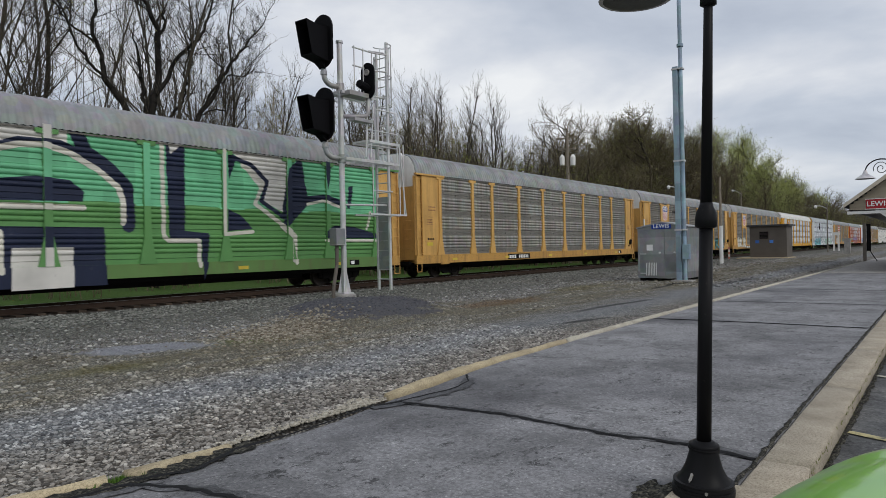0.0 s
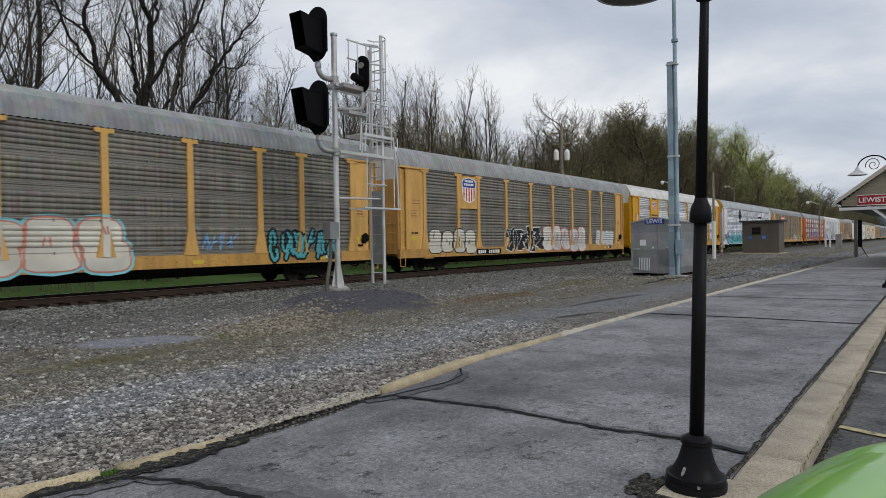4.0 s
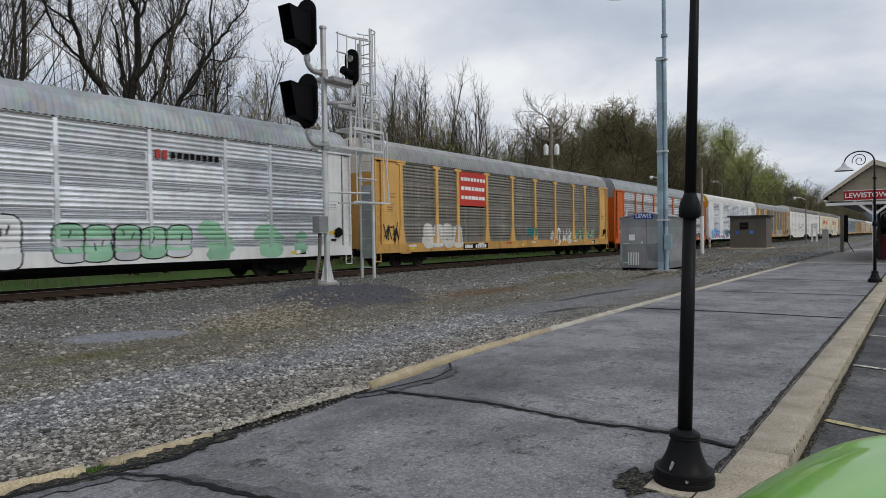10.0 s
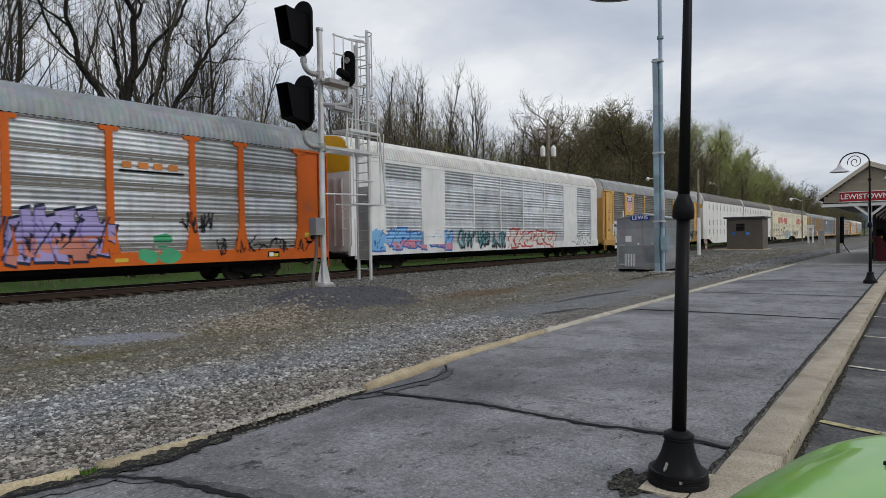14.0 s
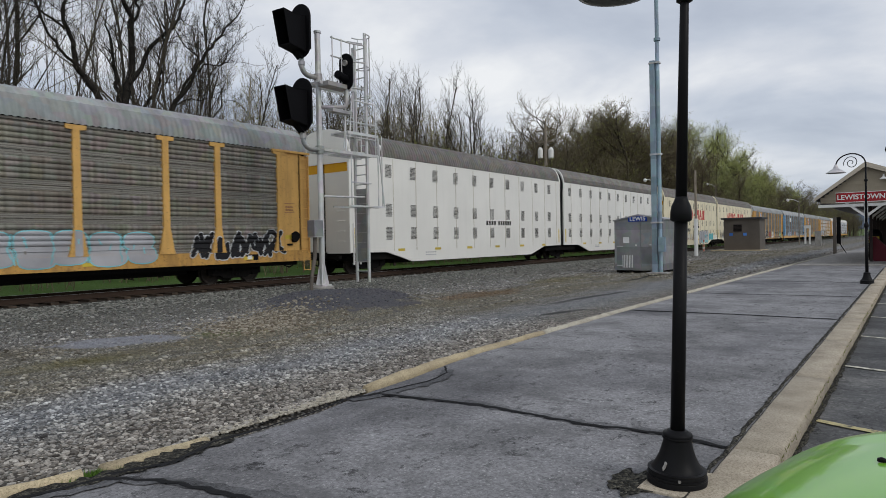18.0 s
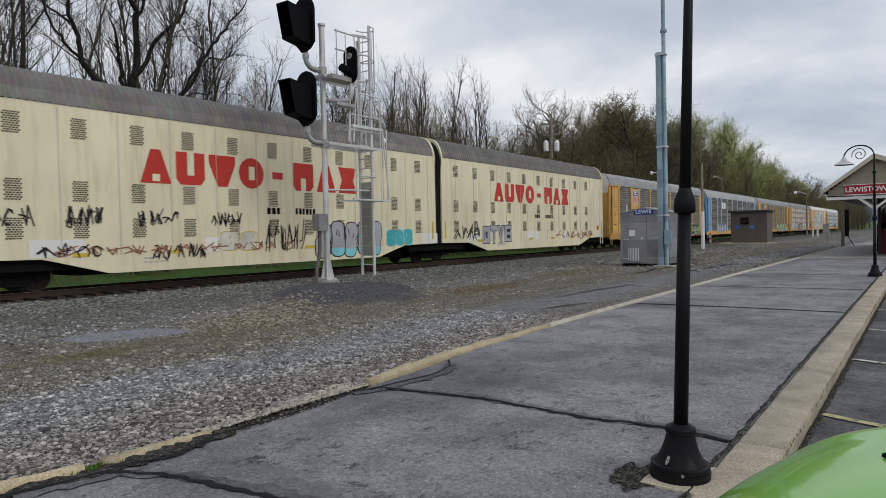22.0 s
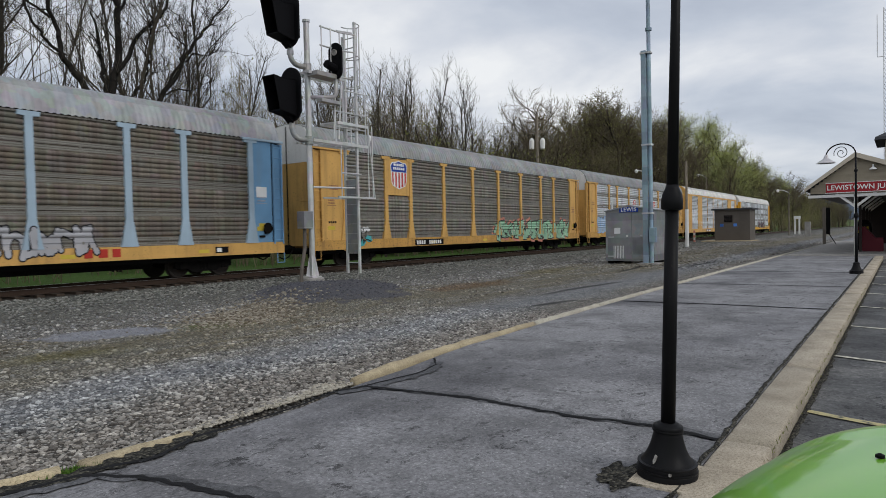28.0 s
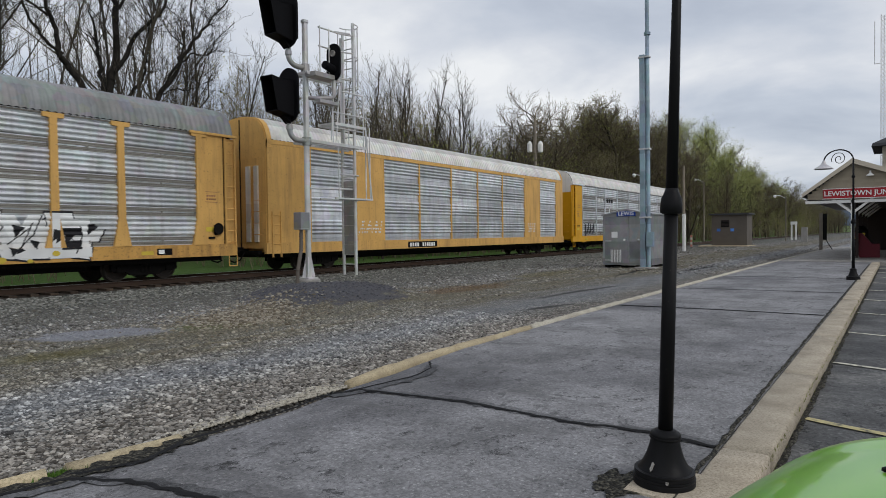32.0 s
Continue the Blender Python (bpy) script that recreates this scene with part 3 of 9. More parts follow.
def ground_z(x, y):
    if y < 4.9:
        return -0.24
    z = -0.035 + 0.03 * noise.noise((x * 0.35, y * 0.35, 2.0))
    z += 0.025 * max(0.0, 1 - abs(y - 9.5) / 2.0)
    if 18.9 < y < 25:
        z -= 0.01
    if y > 26:
        z -= 0.25 * min(1, (y - 26) / 4)
    if y > 36:
        z += 8.5 * min(1, (y - 36) / 34) ** 1.1
    z += 0.34 * math.exp(-(((x - 12.4) * 0.67 + (y - 12.2) * 0.74) / 2.8) ** 4 - (((x - 12.4) * 0.74 - (y - 12.2) * 0.67) / 2.0) ** 4)
    return z


def steps(*stretches):
    out = []
    for a, b, d in stretches:
        n = max(1, round((b - a) / d))
        out += [a + (b - a) * k / n for k in range(n)]
    return out + [stretches[-1][1]]


gx = steps((-900, -60, 120), (-60, -6, 6), (-6, 30, 0.5), (30, 100, 3), (100, 400, 25), (400, 3500, 300))
gy = steps((-1500, -60, 160), (-60, 4.3, 8), (4.3, 20, 0.4), (20, 40, 1.5), (40, 90, 8), (90, 1600, 150))
gv = [(x, y, ground_z(x, y)) for x in gx for y in gy]
ny = len(gy)
gf = [(i * ny + j, (i + 1) * ny + j, (i + 1) * ny + j + 1, i * ny + j + 1) for i in range(len(gx) - 1) for j in range(ny - 1)]


def band_mask(nt, v, lo, hi, soft, wob=1.2):
    """1 between two lines along the track, with a ragged edge."""
    sx = nt.nodes.new("ShaderNodeSeparateXYZ")
    nt.links.new(v, sx.inputs[0])
    w = nt.nodes.new("ShaderNodeMath")
    w.operation, w.inputs[1].default_value, w.inputs[2].default_value = "MULTIPLY_ADD", wob * 2, -wob
    nt.links.new(noise_node(nt, v, 0.55, 5, 0.6), w.inputs[0])
    a = nt.nodes.new("ShaderNodeMath")
    a.operation = "ADD"
    nt.links.new(sx.outputs["Y"], a.inputs[0])
    nt.links.new(w.outputs[0], a.inputs[1])
    k = nt.nodes.new("ShaderNodeMath")
    k.operation = "MULTIPLY"
    for i, (f0, f1) in enumerate(((lo - soft, lo + soft), (hi + soft, hi - soft))):
        r = nt.nodes.new("ShaderNodeMapRange")
        r.inputs["From Min"].default_value, r.inputs["From Max"].default_value = f0, f1
        nt.links.new(a.outputs[0], r.inputs["Value"])
        nt.links.new(r.outputs[0], k.inputs[i])
    return k.outputs[0]


def dimmed(nt, f, amount):
    k = nt.nodes.new("ShaderNodeMath")
    k.operation, k.inputs[1].default_value = "MULTIPLY", amount
    nt.links.new(f, k.inputs[0])
    return k.outputs[0]


def oval_mask(nt, v, cx, cy, ax, ay, turn, lo=0.75, hi=1.1):
    mp = nt.nodes.new("ShaderNodeMapping")
    mp.vector_type = "TEXTURE"
    mp.inputs["Location"].default_value = (cx, cy, 0)
    mp.inputs["Rotation"].default_value = (0, 0, radians(turn))
    mp.inputs["Scale"].default_value = (ax, ay, 50)
    nt.links.new(v, mp.inputs[0])
    ln = nt.nodes.new("ShaderNodeVectorMath")
    ln.operation = "LENGTH"
    nt.links.new(mp.outputs[0], ln.inputs[0])
    wob = nt.nodes.new("ShaderNodeMath")
    wob.operation, wob.inputs[1].default_value = "MULTIPLY_ADD", 0.7
    nt.links.new(noise_node(nt, v, 1.6, 5), wob.inputs[0])
    nt.links.new(ln.outputs["Value"], wob.inputs[2])
    return ramp(nt, wob.outputs[0], ((lo, (1, 1, 1)), (hi, (0, 0, 0))))


def drifts(nt, v, c):
    """Soils that lie in bands and pools over the stones: bluish screenings, trodden olive earth, cinders."""
    def part_of(f, amount, col):
        dusted = blend(nt, 1.0, c, tuple(q / 0.19 for q in col), "MULTIPLY")
        return blend(nt, dimmed(nt, f, min(1.0, 1.25 * amount)), c, blend(nt, 0.38, dusted, col))
    def bed(f, amount, dark, light):
        """A layer of fine grit that hides the stones under it."""
        grit = ramp(nt, noise_node(nt, v, 38.0, 3, 0.8), ((0.36, dark), (0.64, light)))
        return blend(nt, dimmed(nt, f, amount), c, grit)
    tone = ramp(nt, noise_node(nt, v, 2.6, 6, 0.7), ((0.36, (0.78, 0.77, 0.76)), (0.52, (1.14, 1.14, 1.14)), (0.68, (1.36, 1.34, 1.31))))
    c = blend(nt, 1.0, c, tone, "MULTIPLY")
    c = part_of(band_mask(nt, v, 6.4, 7.7, 0.5, 0.9), 0.4, (0.19, 0.205, 0.235))
    c = part_of(band_mask(nt, v, 4.8, 6.1, 0.4, 0.5), 0.32, (0.13, 0.108, 0.088))
    streak = ramp(nt, noise_node(nt, v, 1.2, 6, 0.65, (0.14, 1.0, 1.0)), ((0.42, (0, 0, 0)), (0.58, (1, 1, 1))))
    c = part_of(blend(nt, 1.0, streak, band_mask(nt, v, 7.8, 12.2, 0.6, 0.9), "MULTIPLY"), 0.6, (0.135, 0.12, 0.085))
    c = part_of(band_mask(nt, v, 8.3, 10.6, 0.6, 1.0), 0.4, (0.17, 0.16, 0.125))
    c = part_of(oval_mask(nt, v, 4.5, 9.6, 1.8, 1.0, -20, 0.4, 1.5), 0.42, (0.12, 0.115, 0.035))
    c = part_of(oval_mask(nt, v, 7.3, 10.3, 1.5, 1.1, -35, 0.4, 1.5), 0.6, (0.115, 0.125, 0.028))
    c = part_of(oval_mask(nt, v, 8.7, 10.9, 2.3, 1.7, 45, 0.7, 1.4), 0.55, (0.115, 0.086, 0.052))
    c = part_of(oval_mask(nt, v, 16.5, 10.6, 4.0, 1.5, 0, 0.7, 1.4), 0.65, (0.15, 0.105, 0.065))
    c = part_of(oval_mask(nt, v, 24.0, 11.5, 5.0, 1.4, 0, 0.7, 1.4), 0.5, (0.14, 0.125, 0.06))
    c = bed(oval_mask(nt, v, 5.95, 11.15, 1.9, 1.2, -40, 0.85, 1.2), 0.72, (0.15, 0.16, 0.19), (0.36, 0.37, 0.41))
    for x, y, ax, ay, turn in ((17.5, 7.3, 4.6, 0.28, -4), (13.2, 6.4, 1.7, 0.25, -12), (30, 7.2, 7.0, 0.3, -2), (27, 8.8, 6.0, 0.25, 0)):
        c = part_of(oval_mask(nt, v, x, y, ax, ay, turn, 0.7, 1.5), 0.8, (0.05, 0.05, 0.05))
    c = part_of(band_mask(nt, v, 13.6, 20.4, 0.9, 0.9), 0.4, (0.095, 0.098, 0.086))
    c = bed(oval_mask(nt, v, 12.3, 12.2, 4.7, 3.4, 48, 0.9, 1.2), 0.84, (0.028, 0.029, 0.037), (0.105, 0.107, 0.128))
    return c


def ground_material():
    m, nt, b = basic("trackside_gravel")
    g = nt.nodes.new("ShaderNodeNewGeometry")
    v = g.outputs["Position"]
    sx = nt.nodes.new("ShaderNodeSeparateXYZ")
    nt.links.new(v, sx.inputs[0])

    def stones(scale, cols):
        vo = nt.nodes.new("ShaderNodeTexVoronoi")
        vo.inputs["Scale"].default_value = scale
        nt.links.new(v, vo.inputs["Vector"])
        sp = nt.nodes.new("ShaderNodeSeparateColor")
        nt.links.new(vo.outputs["Color"], sp.inputs[0])
        c = ramp(nt, sp.outputs[0], tuple((i / (len(cols) - 1), q) for i, q in enumerate(cols)))
        # shade in the gaps is painted: colour darkens towards each stone's edge
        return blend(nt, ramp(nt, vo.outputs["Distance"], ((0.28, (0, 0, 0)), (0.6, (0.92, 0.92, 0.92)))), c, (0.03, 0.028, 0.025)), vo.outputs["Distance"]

    def band(lo, hi, soft, wob=1.2, out="Y"):
        """1 between two lines along the track, with a ragged edge."""
        n = noise_node(nt, v, 0.55, 5, 0.6)
        w = nt.nodes.new("ShaderNodeMath")
        w.operation, w.inputs[1].default_value, w.inputs[2].default_value = "MULTIPLY_ADD", wob * 2, -wob
        nt.links.new(n, w.inputs[0])
        a = nt.nodes.new("ShaderNodeMath")
        a.operation = "ADD"
        nt.links.new(sx.outputs[out], a.inputs[0])
        nt.links.new(w.outputs[0], a.inputs[1])
        r1 = nt.nodes.new("ShaderNodeMapRange")
        r1.inputs["From Min"].default_value, r1.inputs["From Max"].default_value = lo - soft, lo + soft
        nt.links.new(a.outputs[0], r1.inputs["Value"])
        r2 = nt.nodes.new("ShaderNodeMapRange")
        r2.inputs["From Min"].default_value, r2.inputs["From Max"].default_value = hi + soft, hi - soft
        nt.links.new(a.outputs[0], r2.inputs["Value"])
        k = nt.nodes.new("ShaderNodeMath")
        k.operation = "MULTIPLY"
        nt.links.new(r1.outputs[0], k.inputs[0])
        nt.links.new(r2.outputs[0], k.inputs[1])
        return k.outputs[0]

    def dim(f, amount):
        k = nt.nodes.new("ShaderNodeMath")
        k.operation, k.inputs[1].default_value = "MULTIPLY", amount
        nt.links.new(f, k.inputs[0])
        return k.outputs[0]

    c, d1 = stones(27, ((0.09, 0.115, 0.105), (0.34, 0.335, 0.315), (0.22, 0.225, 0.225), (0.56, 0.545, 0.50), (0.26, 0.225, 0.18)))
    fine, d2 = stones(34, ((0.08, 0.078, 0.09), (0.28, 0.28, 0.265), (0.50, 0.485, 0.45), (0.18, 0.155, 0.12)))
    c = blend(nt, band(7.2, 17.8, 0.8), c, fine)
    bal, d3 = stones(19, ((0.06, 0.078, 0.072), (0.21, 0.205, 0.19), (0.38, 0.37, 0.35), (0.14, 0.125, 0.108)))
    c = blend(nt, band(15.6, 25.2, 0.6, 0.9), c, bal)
    c = drifts(nt, v, c)
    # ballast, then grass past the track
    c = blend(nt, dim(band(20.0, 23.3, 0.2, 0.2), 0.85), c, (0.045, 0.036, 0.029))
    gr = ramp(nt, noise_node(nt, v, 6.0, 6, 0.7), ((0.3, (0.035, 0.075, 0.012)), (0.7, (0.085, 0.15, 0.03))))
    c = blend(nt, band(25.5, 9000, 0.6, 0.5), c, gr)
    lit = ramp(nt, noise_node(nt, v, 1.2, 5), ((0.4, (0, 0, 0)), (0.65, (0.75, 0.75, 0.75))))
    c = blend(nt, blend(nt, 1.0, lit, band(38, 9000, 2.0, 0.5), "MULTIPLY"), c, (0.11, 0.085, 0.05))
    nt.links.new(c, b.inputs["Base Color"])
    b.inputs["Roughness"].default_value = 0.93
    h = blend(nt, band(7.2, 17.8, 0.8), d1, d2)
    inv = nt.nodes.new("ShaderNodeMath")
    inv.operation, inv.inputs[0].default_value = "SUBTRACT", 1.0
    nt.links.new(h, inv.inputs[1])
    bumped(nt, b, inv.outputs[0], 0.7, 0.025)
    return m


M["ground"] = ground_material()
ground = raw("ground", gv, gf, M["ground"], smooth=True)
tagged(ground, "grey trackside gravel running into grass and woodland soil", "ground", kind="structure")

# asphalt platform walk between the two kerbs; its track-side edge is ragged
EDGE = [(-14, 4.95), (0.5, 4.95), (1.6, 4.86), (2.3, 4.66), (3.2, 4.66), (3.7, 4.62), (4.3, 4.66), (4.8, 4.74), (5.2, 4.80), (5.6, 4.84), (7.7, 5.08), (10, 5.12), (12.8, 5.18), (17.7, 5.2), (24, 5.22), (39, 5.2), (60, 5.0), (90, 4.6)]


def edge_y(x):
    for (a, ya), (b, yb) in zip(EDGE, EDGE[1:]):
        if a <= x <= b:
            return ya + (yb - ya) * (x - a) / (b - a)
    return 5.0


xs = steps((-14, 0, 2), (0, 14, 0.25), (14, 90, 2))
pv, pf = [], []
for x in xs:
    w = 0.018 * noise.noise((x * 3.1, 0, 0)) + 0.03 * noise.noise((x * 0.9, 3, 0))
    top = edge_y(x) + (w if x < 14 else 0)
    row = [1.125 + 0.012 * noise.noise((x * 4, 9, 1)), 2.0, 3.0, 4.0, top - 0.05, top]
    zs = [0.0, 0.006, 0.01, 0.006, -0.004, -0.03]
    pv += [(x, y, z + 0.006 * noise.noise((x * 0.7, y * 0.7, 5))) for y, z in zip(row, zs)] + [(x, top + 0.01, -0.26), (x, 1.1, -0.26)]
k = 8
for i in range(len(xs) - 1):
    for j in range(k):
        a, b = i * k + j, i * k + (j + 1) % k
        pf.append((a, a + k, b + k, b))
platform = raw("pavement", pv, pf, M["asphalt"], smooth=False)
tagged(platform, "dark grey asphalt station walk with tar-filled cracks", "pavement", kind="structure")


def ribbon(name, pts, width, mat, parent, z=0.006, wob=0.35, seed=0, step=0.12):
    """A ragged flat strip along a line on the ground."""
    rs = random.Random(seed)
    line = []
    for (xa, ya), (xb, yb) in zip(pts, pts[1:]):
        n = max(1, int(math.hypot(xb - xa, yb - ya) / step))
        line += [(xa + (xb - xa) * k / n, ya + (yb - ya) * k / n) for k in range(n)]
    line.append(pts[-1])
    vs, fs = [], []
    for i, (x, y) in enumerate(line):
        xa, ya = line[max(0, i - 1)]
        xb, yb = line[min(len(line) - 1, i + 1)]
        d = math.hypot(xb - xa, yb - ya) or 1
        nx, nyy = -(yb - ya) / d, (xb - xa) / d
        mid = width * wob * (rs.random() - 0.5)
        w1, w2 = (width / 2 * (1 + wob * (rs.random() - 0.5) * 2) for _ in range(2))
        lift = z + 0.006 * noise.noise((x * 0.7, y * 0.7, 5))
        if y < 4.7:
            lift += 0.01 - 0.003 * abs(y - 3)
        vs += [(x + nx * (mid + w1), y + nyy * (mid + w1), lift - 0.004), (x + nx * mid, y + nyy * mid, lift + 0.003), (x + nx * (mid - w2), y + nyy * (mid - w2), lift - 0.004)]
    for i in range(len(line) - 1):
        a = i * 3
        fs += [(a, a + 3, a + 4, a + 1), (a + 1, a + 4, a + 5, a + 2)]
    return raw(name, vs, fs, mat, parent)


for i, (pts, w) in enumerate((
        ([(4.75, 4.74), (5.15, 4.6), (5.3, 3.46), (5.22, 2.39), (5.3, 1.6), (5.2, 1.15)], 0.075),
        ([(6.74, 4.86), (6.4, 4.6), (5.96, 4.5), (5.15, 4.62)], 0.035),
        ([(14.04, 5.1), (14.06, 3.45), (14.07, 1.15)], 0.05),
        ([(18.93, 5.1), (19.1, 2.8), (19.23, 1.15)], 0.05),
        ([(24.6, 5.1), (24.8, 1.2)], 0.06),
        ([(1.6, 4.7), (2.25, 4.55), (2.45, 4.2), (2.55, 3.6), (2.7, 2.4), (2.5, 1.2)], 0.07),
        ([(2.3, 4.62), (2.7, 4.45), (3.2, 4.62), (3.6, 4.6)], 0.06),
        ([(3.6, 4.58), (4.3, 4.62), (4.75, 4.72)], 0.04))):
    ribbon("tar_seam", pts, w * 0.8, M["tar"], platform, 0.012, 0.45, i, 0.06)

ribbon("crumbled_edge", [(1.7, 4.72), (2.3, 4.58), (2.9, 4.62), (3.4, 4.62)], 0.2, M["broken"], platform, 0.008, 0.4, 31, 0.05)
for i, (pts, w) in enumerate((
        ([(4.8, 4.66), (5.2, 4.5), (5.35, 3.46), (5.27, 2.39), (5.35, 1.6), (5.25, 1.15)], 0.2),
        ([(6.6, 4.7), (6.2, 4.5), (5.8, 4.45), (5.2, 4.55)], 0.2),
        ([(1.7, 4.6), (2.3, 4.45), (2.5, 4.1), (2.62, 3.6), (2.77, 2.4), (2.56, 1.2)], 0.17),
        ([(14.1, 5.0), (14.12, 3.45), (14.13, 1.2)], 0.16))):
    ribbon("sealed_strip", pts, w * 0.7, M["tar_smear"], platform, 0.0075, 0.4, 60 + i, 0.07)
# worn hole in the asphalt beside the lamp base
hole = [(4.16, 1.52)]
hole += [(4.14 + 0.23 * (1 + 0.75 * noise.noise((a * 1.9, 4, 1))) * math.cos(a), 1.50 + 0.15 * (1 + 0.8 * noise.noise((a * 2.7, 9, 2))) * math.sin(a)) for a in [6.28319 * k / 40 for k in range(40)]]
raw("broken_patch", [(x, y, 0.0145 + 0.004 * noise.noise((x * 20, y * 20, 3))) for x, y in hole], [(0, 1 + k, 1 + (k + 1) % 40) for k in range(40)], M["broken"], platform)
# dirt gathered in the joints of the kerb
ribbon("joint_dirt", [(1.0 + 1.5 * k, 1.145) for k in range(24)], 0.035, M["broken"], platform, 0.0105, 0.5, 71, 0.09)
ribbon("joint_dirt", [(1.0 + 1.5 * k, 0.76) for k in range(24)], 0.05, M["broken"], platform, -0.133, 0.5, 72, 0.09)

# parking lot, lower than the walk
lot_b = B()
box(lot_b, -16, 37.3, -40, 0.795, -0.30, -0.14)
lot = part("road", lot_b, M["lot"], None)
tagged(lot, "dark cracked asphalt parking lot beside the kerb", "parking lot", kind="structure")
for i in range(12):
    x0 = 6.92 + 3.06 * i
    if x0 > 37:
        break
    ribbon("parking_line", [(x0, 0.74), (x0 - 1.55, -4.2)], 0.095, M["stripe_y"] if i == 0 else M["stripe"], lot, -0.128, 0.15, 40 + i)


def slab_piece(bm, pts, width, z0, z1, seed, rough=0.012, r=0.022):
    """A kerb stone along pts with a worn, slightly rounded section."""
    rs = random.Random(seed)
    n = len(pts)
    prev = None
    for i, (x, y) in enumerate(pts):
        xa, ya = pts[max(0, i - 1)]
        xb, yb = pts[min(n - 1, i + 1)]
        d = math.hypot(xb - xa, yb - ya) or 1
        nx, nyy = -(yb - ya) / d, (xb - xa) / d
        h = width / 2 + rough * (rs.random() - 0.5)
        sec = [(-h, z0), (-h, z1 - r), (-h + r * 0.35, z1 - r * 0.35), (-h + r, z1), (h - r, z1), (h - r * 0.35, z1 - r * 0.35), (h, z1 - r), (h, z0)]
        ring = [bm.verts.new((x + nx * s + rough * 0.3 * (rs.random() - 0.5), y + nyy * s, z + (rough * 0.5 * (rs.random() - 0.5) if z > z0 else 0))) for s, z in sec]
        if prev:
            for k in range(len(sec)):
                bm.faces.new((prev[k], prev[(k + 1) % len(sec)], ring[(k + 1) % len(sec)], ring[k]))
        else:
            bm.faces.new(ring[::-1])
        prev = ring
    bm.faces.new(prev)
    return bm


kerb = thing("kerb", "broad tan concrete kerb between walk and parking lot", "kerb", kind="structure")
x = -10.0
i = 0
while x < 38.0:
    ln = min(3.04, 38.2 - x)
    part("kerb_stone", slab_piece(B(), [(x + (ln - 0.012) * k / 8, 0.955) for k in range(9)], 0.335, -0.26, 0.016, 60 + i, 0.006, 0.03), M["kerb"], kerb, smooth=True)
    x += ln
    i += 1
edging = thing("platform_edging", "low ochre concrete edging, broken in places, along the gravel", "kerb", kind="structure")


def edge_run(pts, seed, width=0.15, z1=0.028):
    line = []
    for (xa, ya), (xb, yb) in zip(pts, pts[1:]):
        n = max(1, int(math.hypot(xb - xa, yb - ya) / 0.18))
        line += [(xa + (xb - xa) * k / n, ya + (yb - ya) * k / n + 0.01 * noise.noise((xa + k * 0.3, seed, 0))) for k in range(n)]
    line.append(pts[-1])
    part("edging_stone", slab_piece(B(), line, width, -0.2, z1, seed, 0.03, 0.045), M["old_kerb"], edging, smooth=True)


edge_run([(-3, 5.0), (0.6, 5.02), (1.7, 4.93), (2.22, 4.80)], 1, 0.13)
edge_run([(2.36, 4.80), (2.8, 4.78), (3.2, 4.76)], 2, 0.12)
edge_run([(5.36, 4.94), (6.0, 5.05), (7.0, 5.15), (7.7, 5.18)], 3, 0.16)
edge_run([(7.72, 5.18), (9.0, 5.2), (10.1, 5.22)], 4)
xa = 10.13
i = 5
while xa < 58:
    edge_run([(xa, edge_y(xa) + 0.09), (xa + 2.98, edge_y(xa + 2.98) + 0.09)], i, 0.14)
    xa += 3.0
    i += 1
for ob in list(edging.children)[4:]:
    ob.data.materials[0] = M["pale_kerb"]


# loose stones: coarse by the walk, ballast by the rails, pale grit along the broken edge
ICO = [(0, 0, -1), (0.72, -0.53, -0.45), (-0.28, -0.85, -0.45), (-0.89, 0, -0.45), (-0.28, 0.85, -0.45), (0.72, 0.53, -0.45), (0.28, -0.85, 0.45), (-0.72, -0.53, 0.45), (-0.72, 0.53, 0.45), (0.28, 0.85, 0.45), (0.89, 0, 0.45), (0, 0, 1)]
ICF = [(0, 1, 2), (1, 0, 5), (0, 2, 3), (0, 3, 4), (0, 4, 5), (1, 5, 10), (2, 1, 6), (3, 2, 7), (4, 3, 8), (5, 4, 9), (1, 10, 6), (2, 6, 7), (3, 7, 8), (4, 8, 9), (5, 9, 10), (6, 10, 11), (7, 6, 11), (8, 7, 11), (9, 8, 11), (10, 9, 11)]


def stone_mat(name, cols, soiled=True):
    m, nt, b = basic(name)
    g = nt.nodes.new("ShaderNodeNewGeometry")
    c = ramp(nt, g.outputs["Random Per Island"], tuple((i / (len(cols) - 1), q) for i, q in enumerate(cols)))
    f = noise_node(nt, g.outputs["Position"], 60, 3)
    c = blend(nt, ramp(nt, f, ((0.4, (0, 0, 0)), (0.7, (0.4, 0.4, 0.4)))), c, tuple(q * 0.6 for q in cols[0]))
    if soiled:
        c = drifts(nt, g.outputs["Position"], c)
    nt.links.new(c, b.inputs["Base Color"])
    b.inputs["Roughness"].default_value = 0.88
    return m


